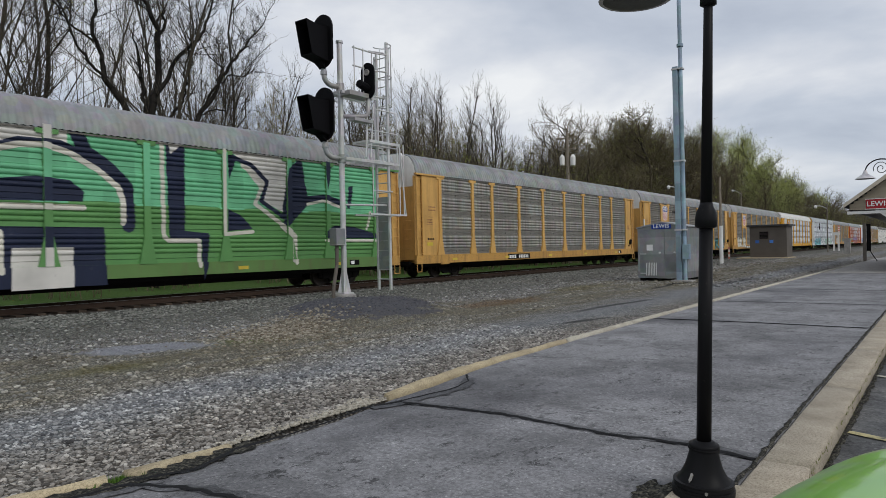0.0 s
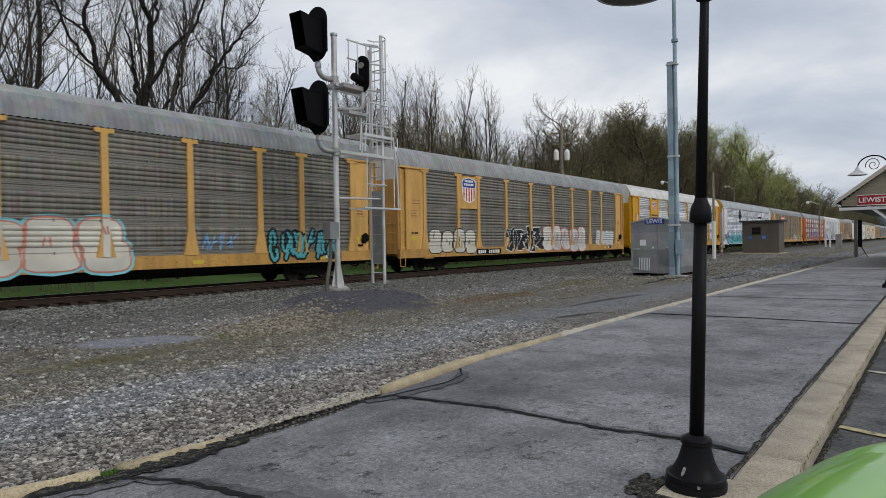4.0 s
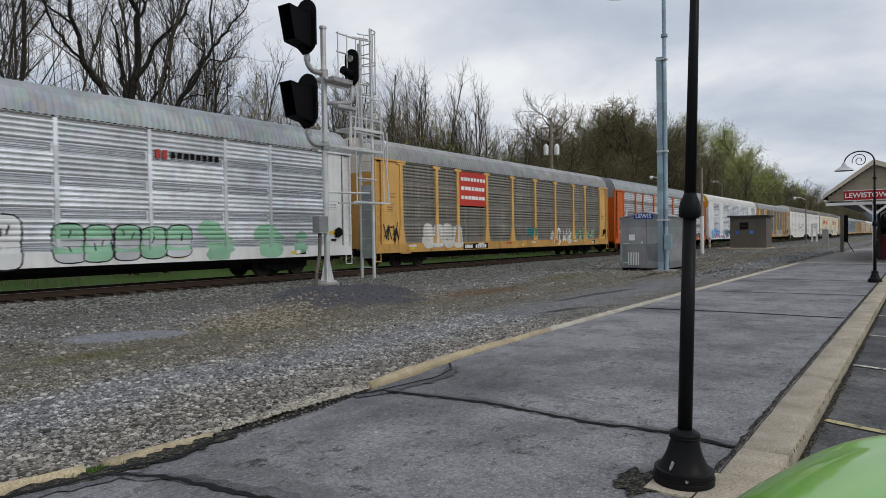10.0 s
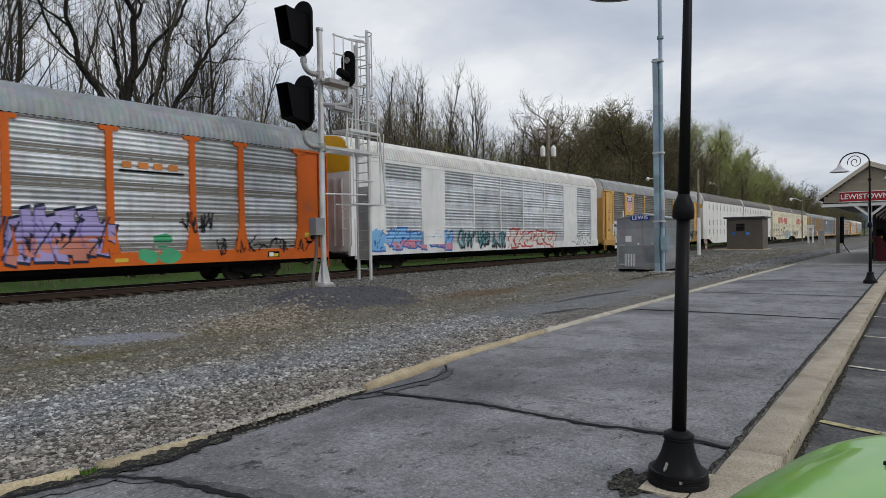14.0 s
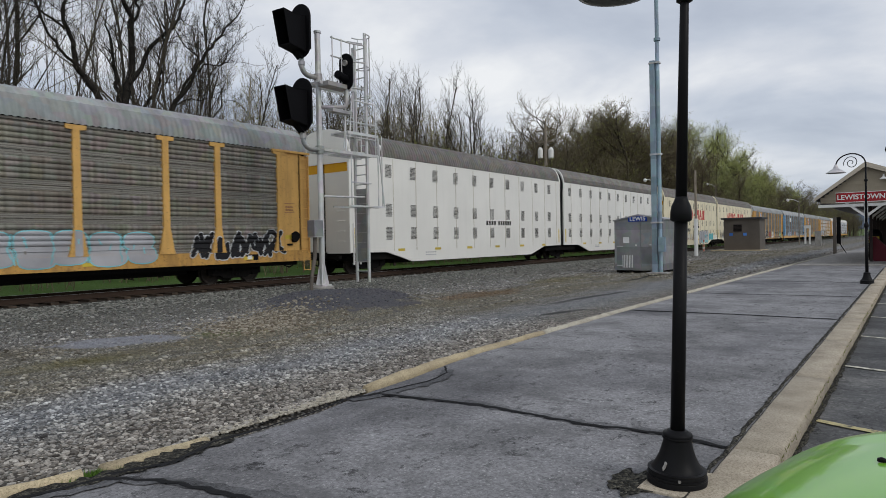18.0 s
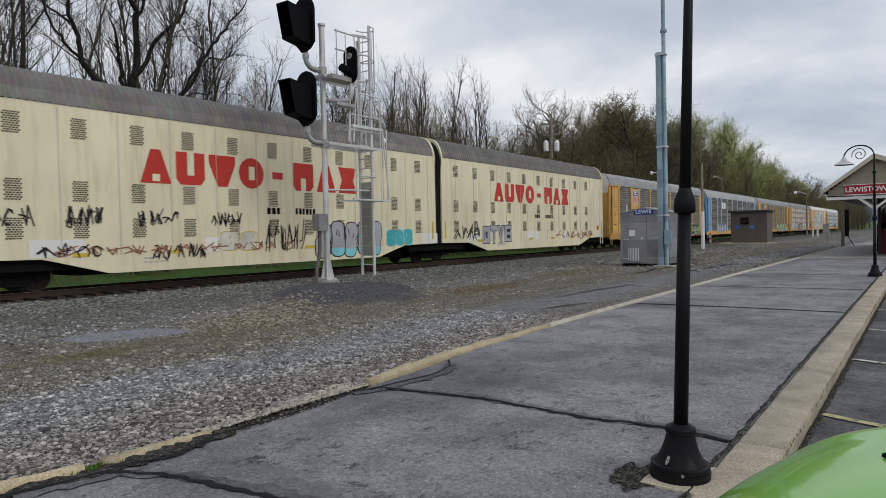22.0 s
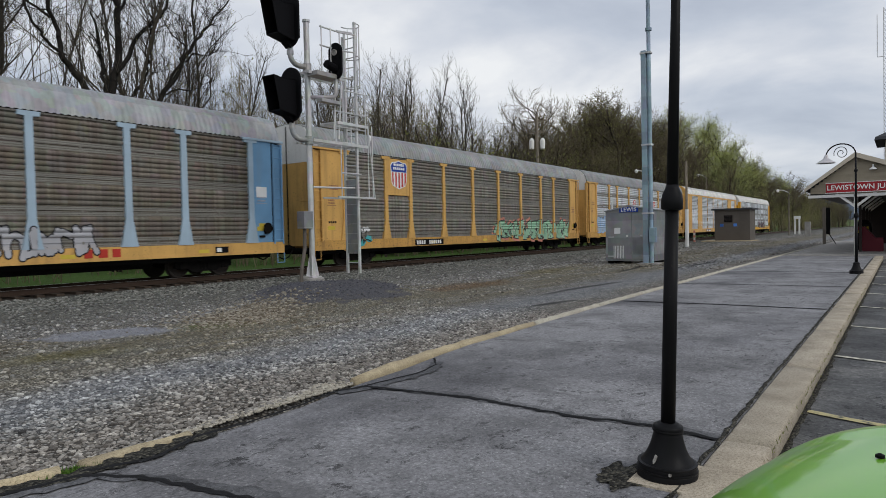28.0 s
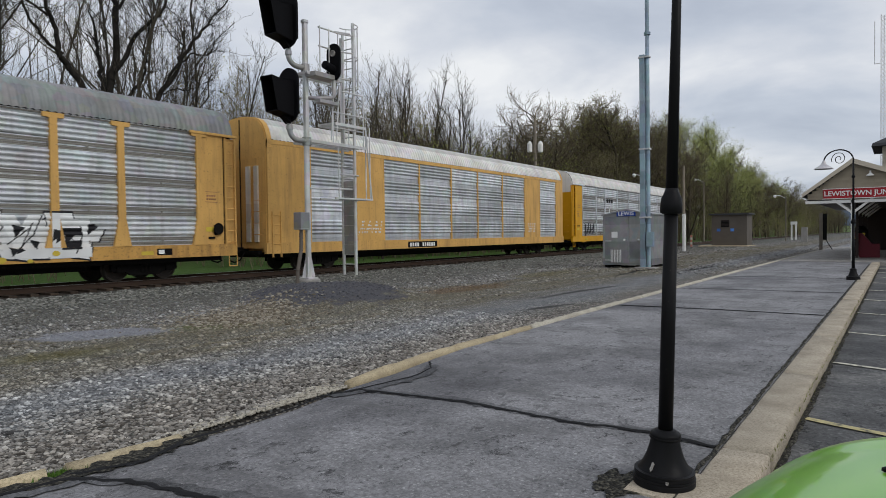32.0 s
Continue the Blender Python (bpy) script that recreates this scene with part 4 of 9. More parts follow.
def scatter(name, label, n, place, size, mat, seed, lift=0.0):
    rs = np.random.RandomState(seed)
    ico = np.array(ICO)
    V, F = [], []
    for i in range(n):
        x, y = place(rs)
        s = size[0] + (size[1] - size[0]) * rs.rand() ** 2
        a = rs.rand() * 6.283
        p = ico * (s * (0.7 + 0.6 * rs.rand()), s * (0.7 + 0.6 * rs.rand()), s * (0.45 + 0.35 * rs.rand())) * (0.8 + 0.4 * rs.rand(12, 1))
        q = np.empty_like(p)
        q[:, 0], q[:, 1], q[:, 2] = p[:, 0] * math.cos(a) - p[:, 1] * math.sin(a) + x, p[:, 0] * math.sin(a) + p[:, 1] * math.cos(a) + y, p[:, 2] + ground_z(x, y) + s * 0.12 + lift
        V.append(q)
        F.append(np.array(ICF) + 12 * i)
    ob = raw(name, np.concatenate(V).tolist(), np.concatenate(F).tolist(), mat)
    return tagged(ob, label, "gravel", kind="stuff")


def near_gravel(rs):
    x = 0.2 + 11.5 * rs.rand() ** 1.3
    near = 0.34 if 3.2 < x < 5.2 else 0.16
    return x, edge_y(x) + near + 3.6 * rs.rand() ** 1.5


scatter("gravel", "coarse grey crushed stone beside the walk", 24000, near_gravel, (0.009, 0.031),
        stone_mat("crushed_stone", ((0.03, 0.028, 0.026), (0.27, 0.265, 0.25), (0.42, 0.405, 0.375), (0.085, 0.078, 0.07), (0.66, 0.645, 0.60), (0.15, 0.145, 0.135))), 3)
scatter("tan_gravel", "scattered pale tan stones and grit", 2600, lambda rs: (lambda a, b: (8.8 + 0.7 * a - 0.7 * b, 10.9 + 0.7 * a + 0.7 * b))(1.1 * rs.randn(), 0.75 * rs.randn()),
        (0.012, 0.045), stone_mat("tan_stone", ((0.10, 0.08, 0.055), (0.22, 0.185, 0.135), (0.42, 0.385, 0.31), (0.17, 0.15, 0.12)), False), 4)
scatter("grit", "pale crumbled concrete grit along the broken edge", 3400, lambda rs: (lambda x: (x, edge_y(x) + 0.0 + 0.42 * rs.rand() ** 1.4 + 0.03 * math.sin(9 * x)))(3.25 + 2.05 * rs.rand()),
        (0.006, 0.022), stone_mat("concrete_grit", ((0.22, 0.20, 0.16), (0.50, 0.46, 0.38), (0.34, 0.31, 0.25), (0.60, 0.56, 0.47)), False), 5, 0.004)
scatter("loose_stone", "mixed grey and brown stones between walk and track", 13000, lambda rs: (3 + 26 * rs.rand() ** 1.2, 8.4 + 8.8 * rs.rand()), (0.014, 0.042),
        stone_mat("mixed_stone", ((0.045, 0.04, 0.036), (0.23, 0.22, 0.20), (0.56, 0.55, 0.52), (0.10, 0.085, 0.065), (0.31, 0.32, 0.33), (0.06, 0.055, 0.05))), 16)
scatter("ballast", "grey railway ballast along the rails", 15000, lambda rs: (6 + 60 * rs.rand() ** 1.5, 16.6 + 3.5 * rs.rand()), (0.025, 0.055),
        stone_mat("ballast_stone", ((0.035, 0.035, 0.033), (0.135, 0.14, 0.132), (0.33, 0.33, 0.31), (0.08, 0.075, 0.062), (0.46, 0.45, 0.42), (0.105, 0.115, 0.105))), 6)


def blades(name, label, n, place, hmin, hmax, seed, mat):
    rs = np.random.RandomState(seed)
    V, F = [], []
    for i in range(n):
        x, y, z = place(rs)
        h, a, w = hmin + (hmax - hmin) * rs.rand(), rs.rand() * 6.283, 0.003 + 0.004 * rs.rand()
        lx, ly = 0.5 * h * (rs.rand(2) - 0.5)
        V += [(x - w * math.cos(a), y - w * math.sin(a), z), (x + w * math.cos(a), y + w * math.sin(a), z), (x + lx, y + ly, z + h)]
        F.append((3 * i, 3 * i + 1, 3 * i + 2))
    return tagged(raw(name, V, F, mat), label, "grass", kind="stuff")


scatter("far_stone", "scattered grey and brown stones towards the sheds", 9000, lambda rs: (26 + 52 * rs.rand() ** 1.3, 5.7 + 11.5 * rs.rand()), (0.025, 0.075),
        stone_mat("far_mixed_stone", ((0.05, 0.045, 0.04), (0.21, 0.2, 0.18), (0.42, 0.41, 0.38), (0.12, 0.105, 0.085), (0.27, 0.27, 0.26))), 17)


blades("grass_tuft", "small green grass tuft in the broken edging", 500, lambda rs: (2.29 + 0.11 * rs.randn(), 4.77 + 0.05 * rs.randn(), -0.03), 0.015, 0.055, 8, M["grass"])
blades("kerb_weeds", "sparse weeds in the joint of kerb and asphalt", 1800, lambda rs: (3.5 + 16 * rs.rand(), 1.10 + 0.02 * rs.randn() if rs.rand() < 0.5 else 0.79 + 0.012 * rs.randn(), -0.02 if rs.rand() < 0.5 else -0.14), 0.01, 0.035, 9, M["brush"])

# ---- track ----
track = thing("railway_track", "rusty steel rails on dark timber sleepers", "railway track", kind="structure")
RAILSEC = [(-0.075, 0), (0.075, 0), (0.075, 0.014), (0.012, 0.03), (0.012, 0.13), (0.036, 0.138), (0.036, 0.166), (-0.036, 0.166), (-0.036, 0.138), (-0.012, 0.13), (-0.012, 0.03), (-0.075, 0.014)]
for side in (-0.7525, 0.7525):
    part("rail", prism(B(), [(TRACK_Y + side + a, RAIL_Z - 0.168 + b) for a, b in RAILSEC], "x", -150, 900), M["rust"], track)
    part("rail_head", box(B(), -150, 900, TRACK_Y + side - 0.03, TRACK_Y + side + 0.03, RAIL_Z - 0.003, RAIL_Z), M["railhead"], track, "polished running surface")
tie_b = B()
box(tie_b, -0.11, 0.11, -1.3, 1.3, -0.17, 0.0, 0.008)
tie_me = to_mesh(tie_b, "sleeper", M["tie"])
rs = random.Random(5)
for i in range(190):
    link("sleeper", tie_me, track, pose(-12 + 0.55 * i, TRACK_Y + rs.uniform(-0.03, 0.03), RAIL_Z - 0.165 + rs.uniform(-0.01, 0.005), 0, 0, rs.uniform(-1, 1)))

# ---- the train: enclosed car carriers ----
SIDE, Z_SILL, Z_LOW, Z_TOP, CAR_LEN = -1.585, 0.74, 1.17, 5.10, 27.4
POSTS = [1.9, 4.75, 6.65, 9.55, 12.45, 15.35, 18.2, 21.05, 23.05, 25.85]


def side_profile():
    """Height and outward face of the ribbed side sheets, from the sill up: four sheets, each of four ribs between two flat bands."""
    pts = [(Z_LOW, FLAT)]
    for k in range(4):
        z = SEAM + PITCH * k
        pts += [(z - 0.012, FLAT), (z - 0.008, FLAT + 0.03), (z + 0.008, FLAT + 0.03), (z + 0.012, FLAT)]
        q = (PITCH - 0.32) / 4
        for r in range(4):
            a = z + 0.16 + r * q
            pts += [(a + 0.006, FLAT + 0.01), (a + 0.022, SIDE + 0.024), (a + 0.05, SIDE + 0.006), (a + 0.5 * q, SIDE), (a + q - 0.05, SIDE + 0.006), (a + q - 0.022, SIDE + 0.024), (a + q - 0.006, FLAT + 0.01)]
        pts += [(z + PITCH - 0.16, FLAT)]
    return pts + [(Z_TOP, FLAT)]


SEAM, PITCH, FLAT = 1.32, 0.96, SIDE + 0.045
PROFILE = side_profile()
meshes = {}


def kept(key, make):
    if key not in meshes:
        meshes[key] = make()
    return meshes[key]


def sheet_mesh(width, mat, profile=PROFILE):
    def make():
        bm = B()
        lo = [bm.verts.new((0, y, z)) for z, y in profile]
        hi = [bm.verts.new((width, y, z)) for z, y in profile]
        for k in range(len(profile) - 1):
            bm.faces.new((lo[k], hi[k], hi[k + 1], lo[k + 1]))
        return to_mesh(bm, "side_sheet", mat)
    return kept(("sheet", round(width, 3), mat.name, len(profile)), make)


def band_mesh(width, mat):
    """Punched flat bands above and below each seam, with small bolts at mid-length."""
    def make():
        bm = B()
        for k in range(5):
            z = SEAM + PITCH * k
            for lo, hi in ((z - 0.135, z - 0.02), (z + 0.02, z + 0.135)):
                if hi < Z_TOP + 0.03:
                    box(bm, 0.06, width - 0.06, FLAT - 0.002, FLAT + 0.004, lo, hi)
            if k < 4:
                for f in (0.03, 0.5, 0.97):
                    box(bm, width * f - 0.025, width * f + 0.025, FLAT - 0.022, FLAT, z - 0.05, z + 0.04)
        return to_mesh(bm, "punched_band", mat)
    return kept(("band", round(width, 3), mat.name), make)


def post_mesh(mat, style):
    def make():
        bm = B()
        if style == "flared":
            half = [(0.29, 1.16), (0.25, 1.3), (0.115, 2.05), (0.105, 4.93), (0.3, 4.95), (0.3, 5.08)]
            pts = half + [(-x, z) for x, z in half[::-1]]
            prism(bm, pts, "y", SIDE - 0.055, SIDE + 0.1)
        else:
            prism(bm, [(-0.06, 1.16), (0.06, 1.16), (0.06, 5.06), (-0.06, 5.06)], "y", SIDE - 0.035, SIDE + 0.1)
        return to_mesh(bm, "side_post", mat)
    return kept(("post", mat.name, style), make)


def roof_profile(zl, zt, w=1.56):
    half = [(-w - 0.02, 0.0), (-w, 0.13), (-w + 0.09, 0.4), (-w + 0.22, 0.62), (-w + 0.42, 0.8), (-w + 0.72, 0.91), (-w + 1.1, 0.97)]
    half = [(y, zl + f * (zt - zl)) for y, f in half]
    return half + [(0, zt)] + [(-y, z) for y, z in half[::-1]]


def roof_mesh(x0, x1, zl, zt, mat, pitch=0.2, depth=0.03):
    def make():
        bm = B()
        prof = roof_profile(zl, zt)
        n = int((x1 - x0) / pitch)
        prev = None
        for i in range(n * 4 + 1):
            x = x0 + (x1 - x0) * i / (n * 4)
            up = depth if i % 4 in (1, 2) else 0.0
            ring = [bm.verts.new((x, y * (1 + up / 1.9), z + up * 0.8)) for y, z in prof]
            if prev:
                for k in range(len(prof) - 1):
                    bm.faces.new((prev[k], prev[k + 1], ring[k + 1], ring[k]))
            prev = ring
        return to_mesh(bm, "roof", mat)
    return kept(("roof", x0, x1, zl, mat.name), make)


def wheel_mesh():
    def make():
        bm = B()
        prof = [(0.10, -0.07), (0.36, -0.05), (0.39, -0.065), (0.455, -0.06), (0.455, -0.035), (0.425, -0.03), (0.415, 0.075), (0.37, 0.075), (0.34, 0.03), (0.14, 0.035), (0.1, 0.09)]
        rings = [[bm.verts.new((r * math.cos(6.28319 * k / 20), -y, r * math.sin(6.28319 * k / 20))) for k in range(20)] for r, y in prof]
        for a, b in zip(rings, rings[1:]):
            for k in range(20):
                bm.faces.new((a[k], a[(k + 1) % 20], b[(k + 1) % 20], b[k]))
        bm.faces.new(rings[0])
        bm.faces.new(rings[-1])
        return to_mesh(bm, "wheel", M["wheel"])
    return kept("wheel", make)


def truck_frame_mesh():
    def make():
        bm = B()
        for y in (-1.02, 1.02):
            prism(bm, [(-1.15, 0.34), (-1.15, 0.62), (-0.7, 0.66), (-0.35, 0.74), (0.35, 0.74), (0.7, 0.66), (1.15, 0.62), (1.15, 0.34), (0.72, 0.34), (0.5, 0.2), (-0.5, 0.2), (-0.72, 0.34)], "y", y - 0.07, y + 0.07)
            for x in (-0.86, 0.86):
                box(bm, x - 0.14, x + 0.14, y - 0.11, y + 0.11, 0.3, 0.52, 0.02)
            for x in (-0.14, 0.0, 0.14):
                rod(bm, (x, y * 1.05, 0.28), (x, y * 1.05, 0.6), 0.055, n=8)
        box(bm, -0.22, 0.22, -1.2, 1.2, 0.5, 0.76)
        for x in (-0.86, 0.86):
            rod(bm, (x, -0.95, 0.42), (x, 0.95, 0.42), 0.08, n=8)
        return to_mesh(bm, "truck_frame", M["truck"])
    return kept("truck", make)


def add_truck(car, x):
    t = link("truck", truck_frame_mesh(), car, pose(x, 0, 0), "grimy black four-wheel truck")
    for dx in (-0.86, 0.86):
        for y, r in ((-0.74, 0), (0.74, 180)):
            link("wheel", wheel_mesh(), t, pose(dx, y, 0.42, 0, 0, r))
    return t


def ladder_mesh(mat, z0, z1, n, w=0.42):
    def make():
        bm = B()
        for x in (0, w):
            box(bm, x - 0.025, x + 0.025, SIDE - 0.06, SIDE + 0.0, z0, z1)
        for k in range(n):
            z = z0 + 0.15 + (z1 - z0 - 0.3) * k / (n - 1)
            rod(bm, (0, SIDE - 0.05, z), (w, SIDE - 0.05, z), 0.014, n=6)
        return to_mesh(bm, "ladder", mat)
    return kept(("ladder", mat.name, z0, z1, n), make)


def coupler_mesh():
    def make():
        bm = B()
        box(bm, -0.75, 0.3, -0.12, 0.12, 0.78, 1.0, 0.02)
        box(bm, -0.86, -0.6, -0.17, 0.17, 0.74, 1.04, 0.04)
        box(bm, -0.1, 0.1, -1.2, 1.2, 0.72, 0.86)
        pipe(bm, [(-0.1, -0.4, 0.8), (-0.35, -0.42, 0.5), (-0.6, -0.4, 0.42), (-0.8, -0.38, 0.5)], 0.03, 6)
        pipe(bm, [(-0.08, -0.6, 0.85), (-0.1, -1.2, 0.62), (-0.1, -1.25, 0.85)], 0.016, 6)
        return to_mesh(bm, "coupler", M["truck"])
    return kept("coupler", make)


def end_shape(zl, zt, z0, inset=0.06):
    p = [(y * (1 - inset / 1.56), z - 0.02) for y, z in roof_profile(zl, zt)]
    return [(-1.5, z0)] + p + [(1.5, z0)]


def core(car, x0, x1, zl, zt, z0=1.0):
    """Dark inner shell and far side wall behind the sheets."""
    bm = B()
    prism(bm, [(y * 0.955, min(z, zt) - 0.05) for y, z in [(-1.56, z0)] + roof_profile(zl, zt) + [(1.56, z0)]], "x", x0, x1)
    return bm


def bars(car, x, z, w, h, n, mat, seed, y=None, name="stencil_mark", gap=0.28):
    """Writing too small or private to copy: a row of plain bars."""
    rs = random.Random(seed)
    bm = B()
    xx = x
    y = SIDE - 0.02 if y is None else y
    cw = w / n
    for k in range(n):
        box(bm, xx, xx + cw * (1 - gap) * rs.uniform(0.8, 1.0), y - 0.004, y + 0.01, z, z + h)
        xx += cw
    return tagged(part(name, bm, mat, car), kind="stuff")


def badge(car, x, z, r):
    """Red eight-sided badge with a pale rim and plain pale shapes on it."""
    def ring(k):
        return [(x + k * r * 0.92 * a, z + k * r * b) for a, b in ((1, 0.6), (0.65, 1), (-0.65, 1), (-1, 0.6), (-1, -0.6), (-0.65, -1), (0.65, -1), (1, -0.6))]
    e = part("red_badge", prism(B(), ring(1.0), "y", SIDE - 0.012, SIDE + 0.03), M["letter"], car, "red eight-sided badge with pale shapes")
    part("badge_field", prism(B(), ring(0.88), "y", SIDE - 0.018, SIDE - 0.01), M["red"], e)
    for dx, dz, w, h in ((-0.1, 0.45, 0.75, 0.1), (0.15, 0.12, 0.85, 0.12), (-0.35, -0.25, 0.3, 0.28), (0.3, -0.35, 0.6, 0.1), (0.0, -0.62, 0.9, 0.08)):
        part("badge_bar", box(B(), x + r * (dx - w / 2), x + r * (dx + w / 2), SIDE - 0.023, SIDE - 0.017, z + r * (dz - h), z + r * (dz + h)), M["letter"], e)


def side_words(car, text, size, x, z, y, spread=1.0):
    """Black words along the side of a car."""
    return words(text, size, M["black"], car, Matrix.Translation((x, y, z)) @ Matrix(((1, 0, 0, 0), (0, 0, -1, 0), (0, 1, 0, 0), (0, 0, 0, 1))), "slogan", spread)


def shield(car, x0, x1, z0, z1, y, faded=False):
    """Shield emblem: blue head with pale bars, red and white stripes below."""
    cx, w, h = (x0 + x1) / 2, (x1 - x0) / 2, z1 - z0

    def outline(s):
        return [(cx + s * w * a, z0 + h * 0.5 + (b - 0.5) * h * s) for a, b in ((0, 0), (0.35, 0.05), (0.75, 0.12), (0.92, 0.3), (0.95, 0.6), (1.0, 0.82), (0.78, 0.93), (0.4, 0.94), (0, 1.0), (-0.4, 0.94), (-0.78, 0.93), (-1.0, 0.82), (-0.95, 0.6), (-0.92, 0.3), (-0.75, 0.12), (-0.35, 0.05))]
    em = part("shield_emblem", prism(B(), outline(1.0), "y", y - 0.006, y), M["letter"], car, "faded shield emblem in red, white and blue" if faded else "shield emblem in red, white and blue")
    def clip(z_lo, z_hi, xl, xr):
        return clip_poly(clip_poly(clip_poly(clip_poly(outline(0.93), 1, z_lo, True), 1, z_hi, False), 0, xl, True), 0, xr, False)
    zb = z0 + h * 0.6
    part("emblem_head", prism(B(), clip(zb, z1, x0, x1), "y", y - 0.012, y - 0.005), M["shield_blue"], em)
    for k in range(5):
        xa = cx - 0.82 * w + 0.37 * w * k
        q = clip(z0, zb - h * 0.02, xa, xa + 0.17 * w)
        if len(q) > 2:
            part("emblem_stripe", prism(B(), q, "y", y - 0.012, y - 0.005), M["red"], em)
    for k, (ww, zz) in enumerate(((0.62, 0.8), (0.7, 0.67))):
        for i in range(6):
            a = cx - ww * w + 2 * ww * w * i / 6
            part("emblem_bar", box(B(), a, a + 2 * ww * w / 6 * 0.72, y - 0.017, y - 0.011, z0 + h * zz, z0 + h * (zz + 0.085)), M["letter"], em)


def clip_poly(poly, axis, value, above):
    """The part of a convex polygon on one side of a line."""
    out = []
    n = len(poly)
    for i in range(n):
        p, q = poly[i], poly[(i + 1) % n]
        dp, dq = (p[axis] - value, q[axis] - value) if above else (value - p[axis], value - q[axis])
        if dp >= 0:
            out.append(p)
        if (dp >= 0) != (dq >= 0):
            t = dp / (dp - dq)
            out.append((p[0] + t * (q[0] - p[0]), p[1] + t * (q[1] - p[1])))
    return out


def face_cells(style):
    """Stretches along the side as (from, to, kind): ribbed, or flat at some y."""
    cells, x = [], 0.0
    if style == "smooth":
        return [(-1.0, 50.0, SIDE)]
    pw, py = {"flared": (0.112, SIDE - 0.055), "slim": (0.06, SIDE - 0.035), "flush": (0.05, SIDE - 0.012)}[style]
    edges = POSTS if style != "flush" else FLUSH
    cells.append((-0.2, edges[0] - pw, SIDE - 0.004))
    for a, b in zip(edges, edges[1:]):
        cells.append((a - pw, a + pw, py))
        cells.append((a + pw, b - pw, None))
    cells.append((edges[-1] - pw, edges[-1] + pw, py))
    cells.append((edges[-1] + pw, 28.0, SIDE - 0.004))
    return cells


FLUSH = [2.35, 5.2, 7.1, 9.95, 12.85, 15.6, 18.5, 21.45, 23.6, 26.2]


def lay_paint(car, polys, mat, style, off, name="graffiti", label=""):
    """Sprayed paint: convex shapes (x, z) laid onto the ribs, posts and sill of a car side."""
    V, F = [], []
    cells = face_cells(style)
    zb = [p[0] for p in PROFILE]
    sill_y = SIDE - 0.03
    for n, poly in enumerate(polys):
        o = off + 0.0003 * (n % 12)
        xlo, xhi = min(p[0] for p in poly), max(p[0] for p in poly)
        for a, b, y in cells:
            if b <= xlo or a >= xhi:
                continue
            q = clip_poly(clip_poly(poly, 0, a, True), 0, b, False)
            if len(q) < 3:
                continue
            pieces = []
            if style == "smooth":
                pieces.append((q, lambda z: SIDE))
            else:
                low = clip_poly(q, 1, Z_LOW, False)
                if len(low) > 2:
                    pieces.append((low, lambda z: sill_y))
                q = clip_poly(q, 1, Z_LOW, True)
                if len(q) > 2:
                    if y is not None:
                        pieces.append((q, lambda z, y=y: y))
                    else:
                        zlo, zhi = min(p[1] for p in q), max(p[1] for p in q)
                        for (za, ya), (zc, yc) in zip(PROFILE, PROFILE[1:]):
                            if zc <= zlo or za >= zhi:
                                continue
                            s = clip_poly(clip_poly(q, 1, za, True), 1, zc, False)
                            if len(s) > 2:
                                pieces.append((s, lambda z, za=za, ya=ya, zc=zc, yc=yc: ya + (yc - ya) * (z - za) / (zc - za)))
            for s, fy in pieces:
                F.append(tuple(range(len(V), len(V) + len(s))))
                V += [(p[0], fy(p[1]) - o, p[1]) for p in s]
    if F:
        return tagged(raw(name, V, F, mat, car, label), kind="stuff")


def stroke(pts, w, ends=True):
    """Convex pieces of a thick line with blunt joints."""
    out = []
    for (xa, za), (xb, zb) in zip(pts, pts[1:]):
        d = math.hypot(xb - xa, zb - za) or 1e-6
        nx, nz = -(zb - za) / d * w / 2, (xb - xa) / d * w / 2
        out.append([(xa + nx, za + nz), (xa - nx, za - nz), (xb - nx, zb - nz), (xb + nx, zb + nz)])
    joints = pts if ends else pts[1:-1]
    for x, z in joints:
        out.append([(x + w / 2 * math.cos(0.785 * k), z + w / 2 * math.sin(0.785 * k)) for k in range(8)])
    return out


def wild(rs):
    """Two or three abstract bent strokes in a unit box, spelling nothing."""
    out = []
    for k in range(rs.choice((2, 2, 3))):
        kind = rs.random()
        x = rs.uniform(0.0, 0.5)
        if kind < 0.22:
            c, d, r = rs.uniform(0.3, 0.7), rs.uniform(0.3, 0.7), rs.uniform(0.22, 0.42)
            a0 = rs.uniform(0, 6.28)
            out.append([(c + r * math.cos(a0 + 0.8 * i), d + 1.2 * r * math.sin(a0 + 0.8 * i)) for i in range(rs.choice((5, 6, 7)))])
        elif kind < 0.7:
            z = rs.choice((0.0, 1.0))
            line = []
            for i in range(rs.choice((3, 4))):
                line.append((x + rs.uniform(-0.1, 0.25), abs(z - rs.uniform(0.0, 0.22))))
                x += rs.uniform(0.1, 0.38)
                z = 1.0 - z
            out.append(line)
        else:
            out.append([(x - 0.25, rs.uniform(0, 0.5)), (x + 0.3, rs.uniform(0.3, 0.9)), (x + 0.8, rs.uniform(0.0, 1.1))])
    return out


def gpaint(name, col, rough=0.45):
    return kept(("g", name), lambda: paint("spray_" + name, col, tuple(0.5 * c + 0.1 for c in col), rough, wear=0.3, fine=5, bump=0, tone=0.2))


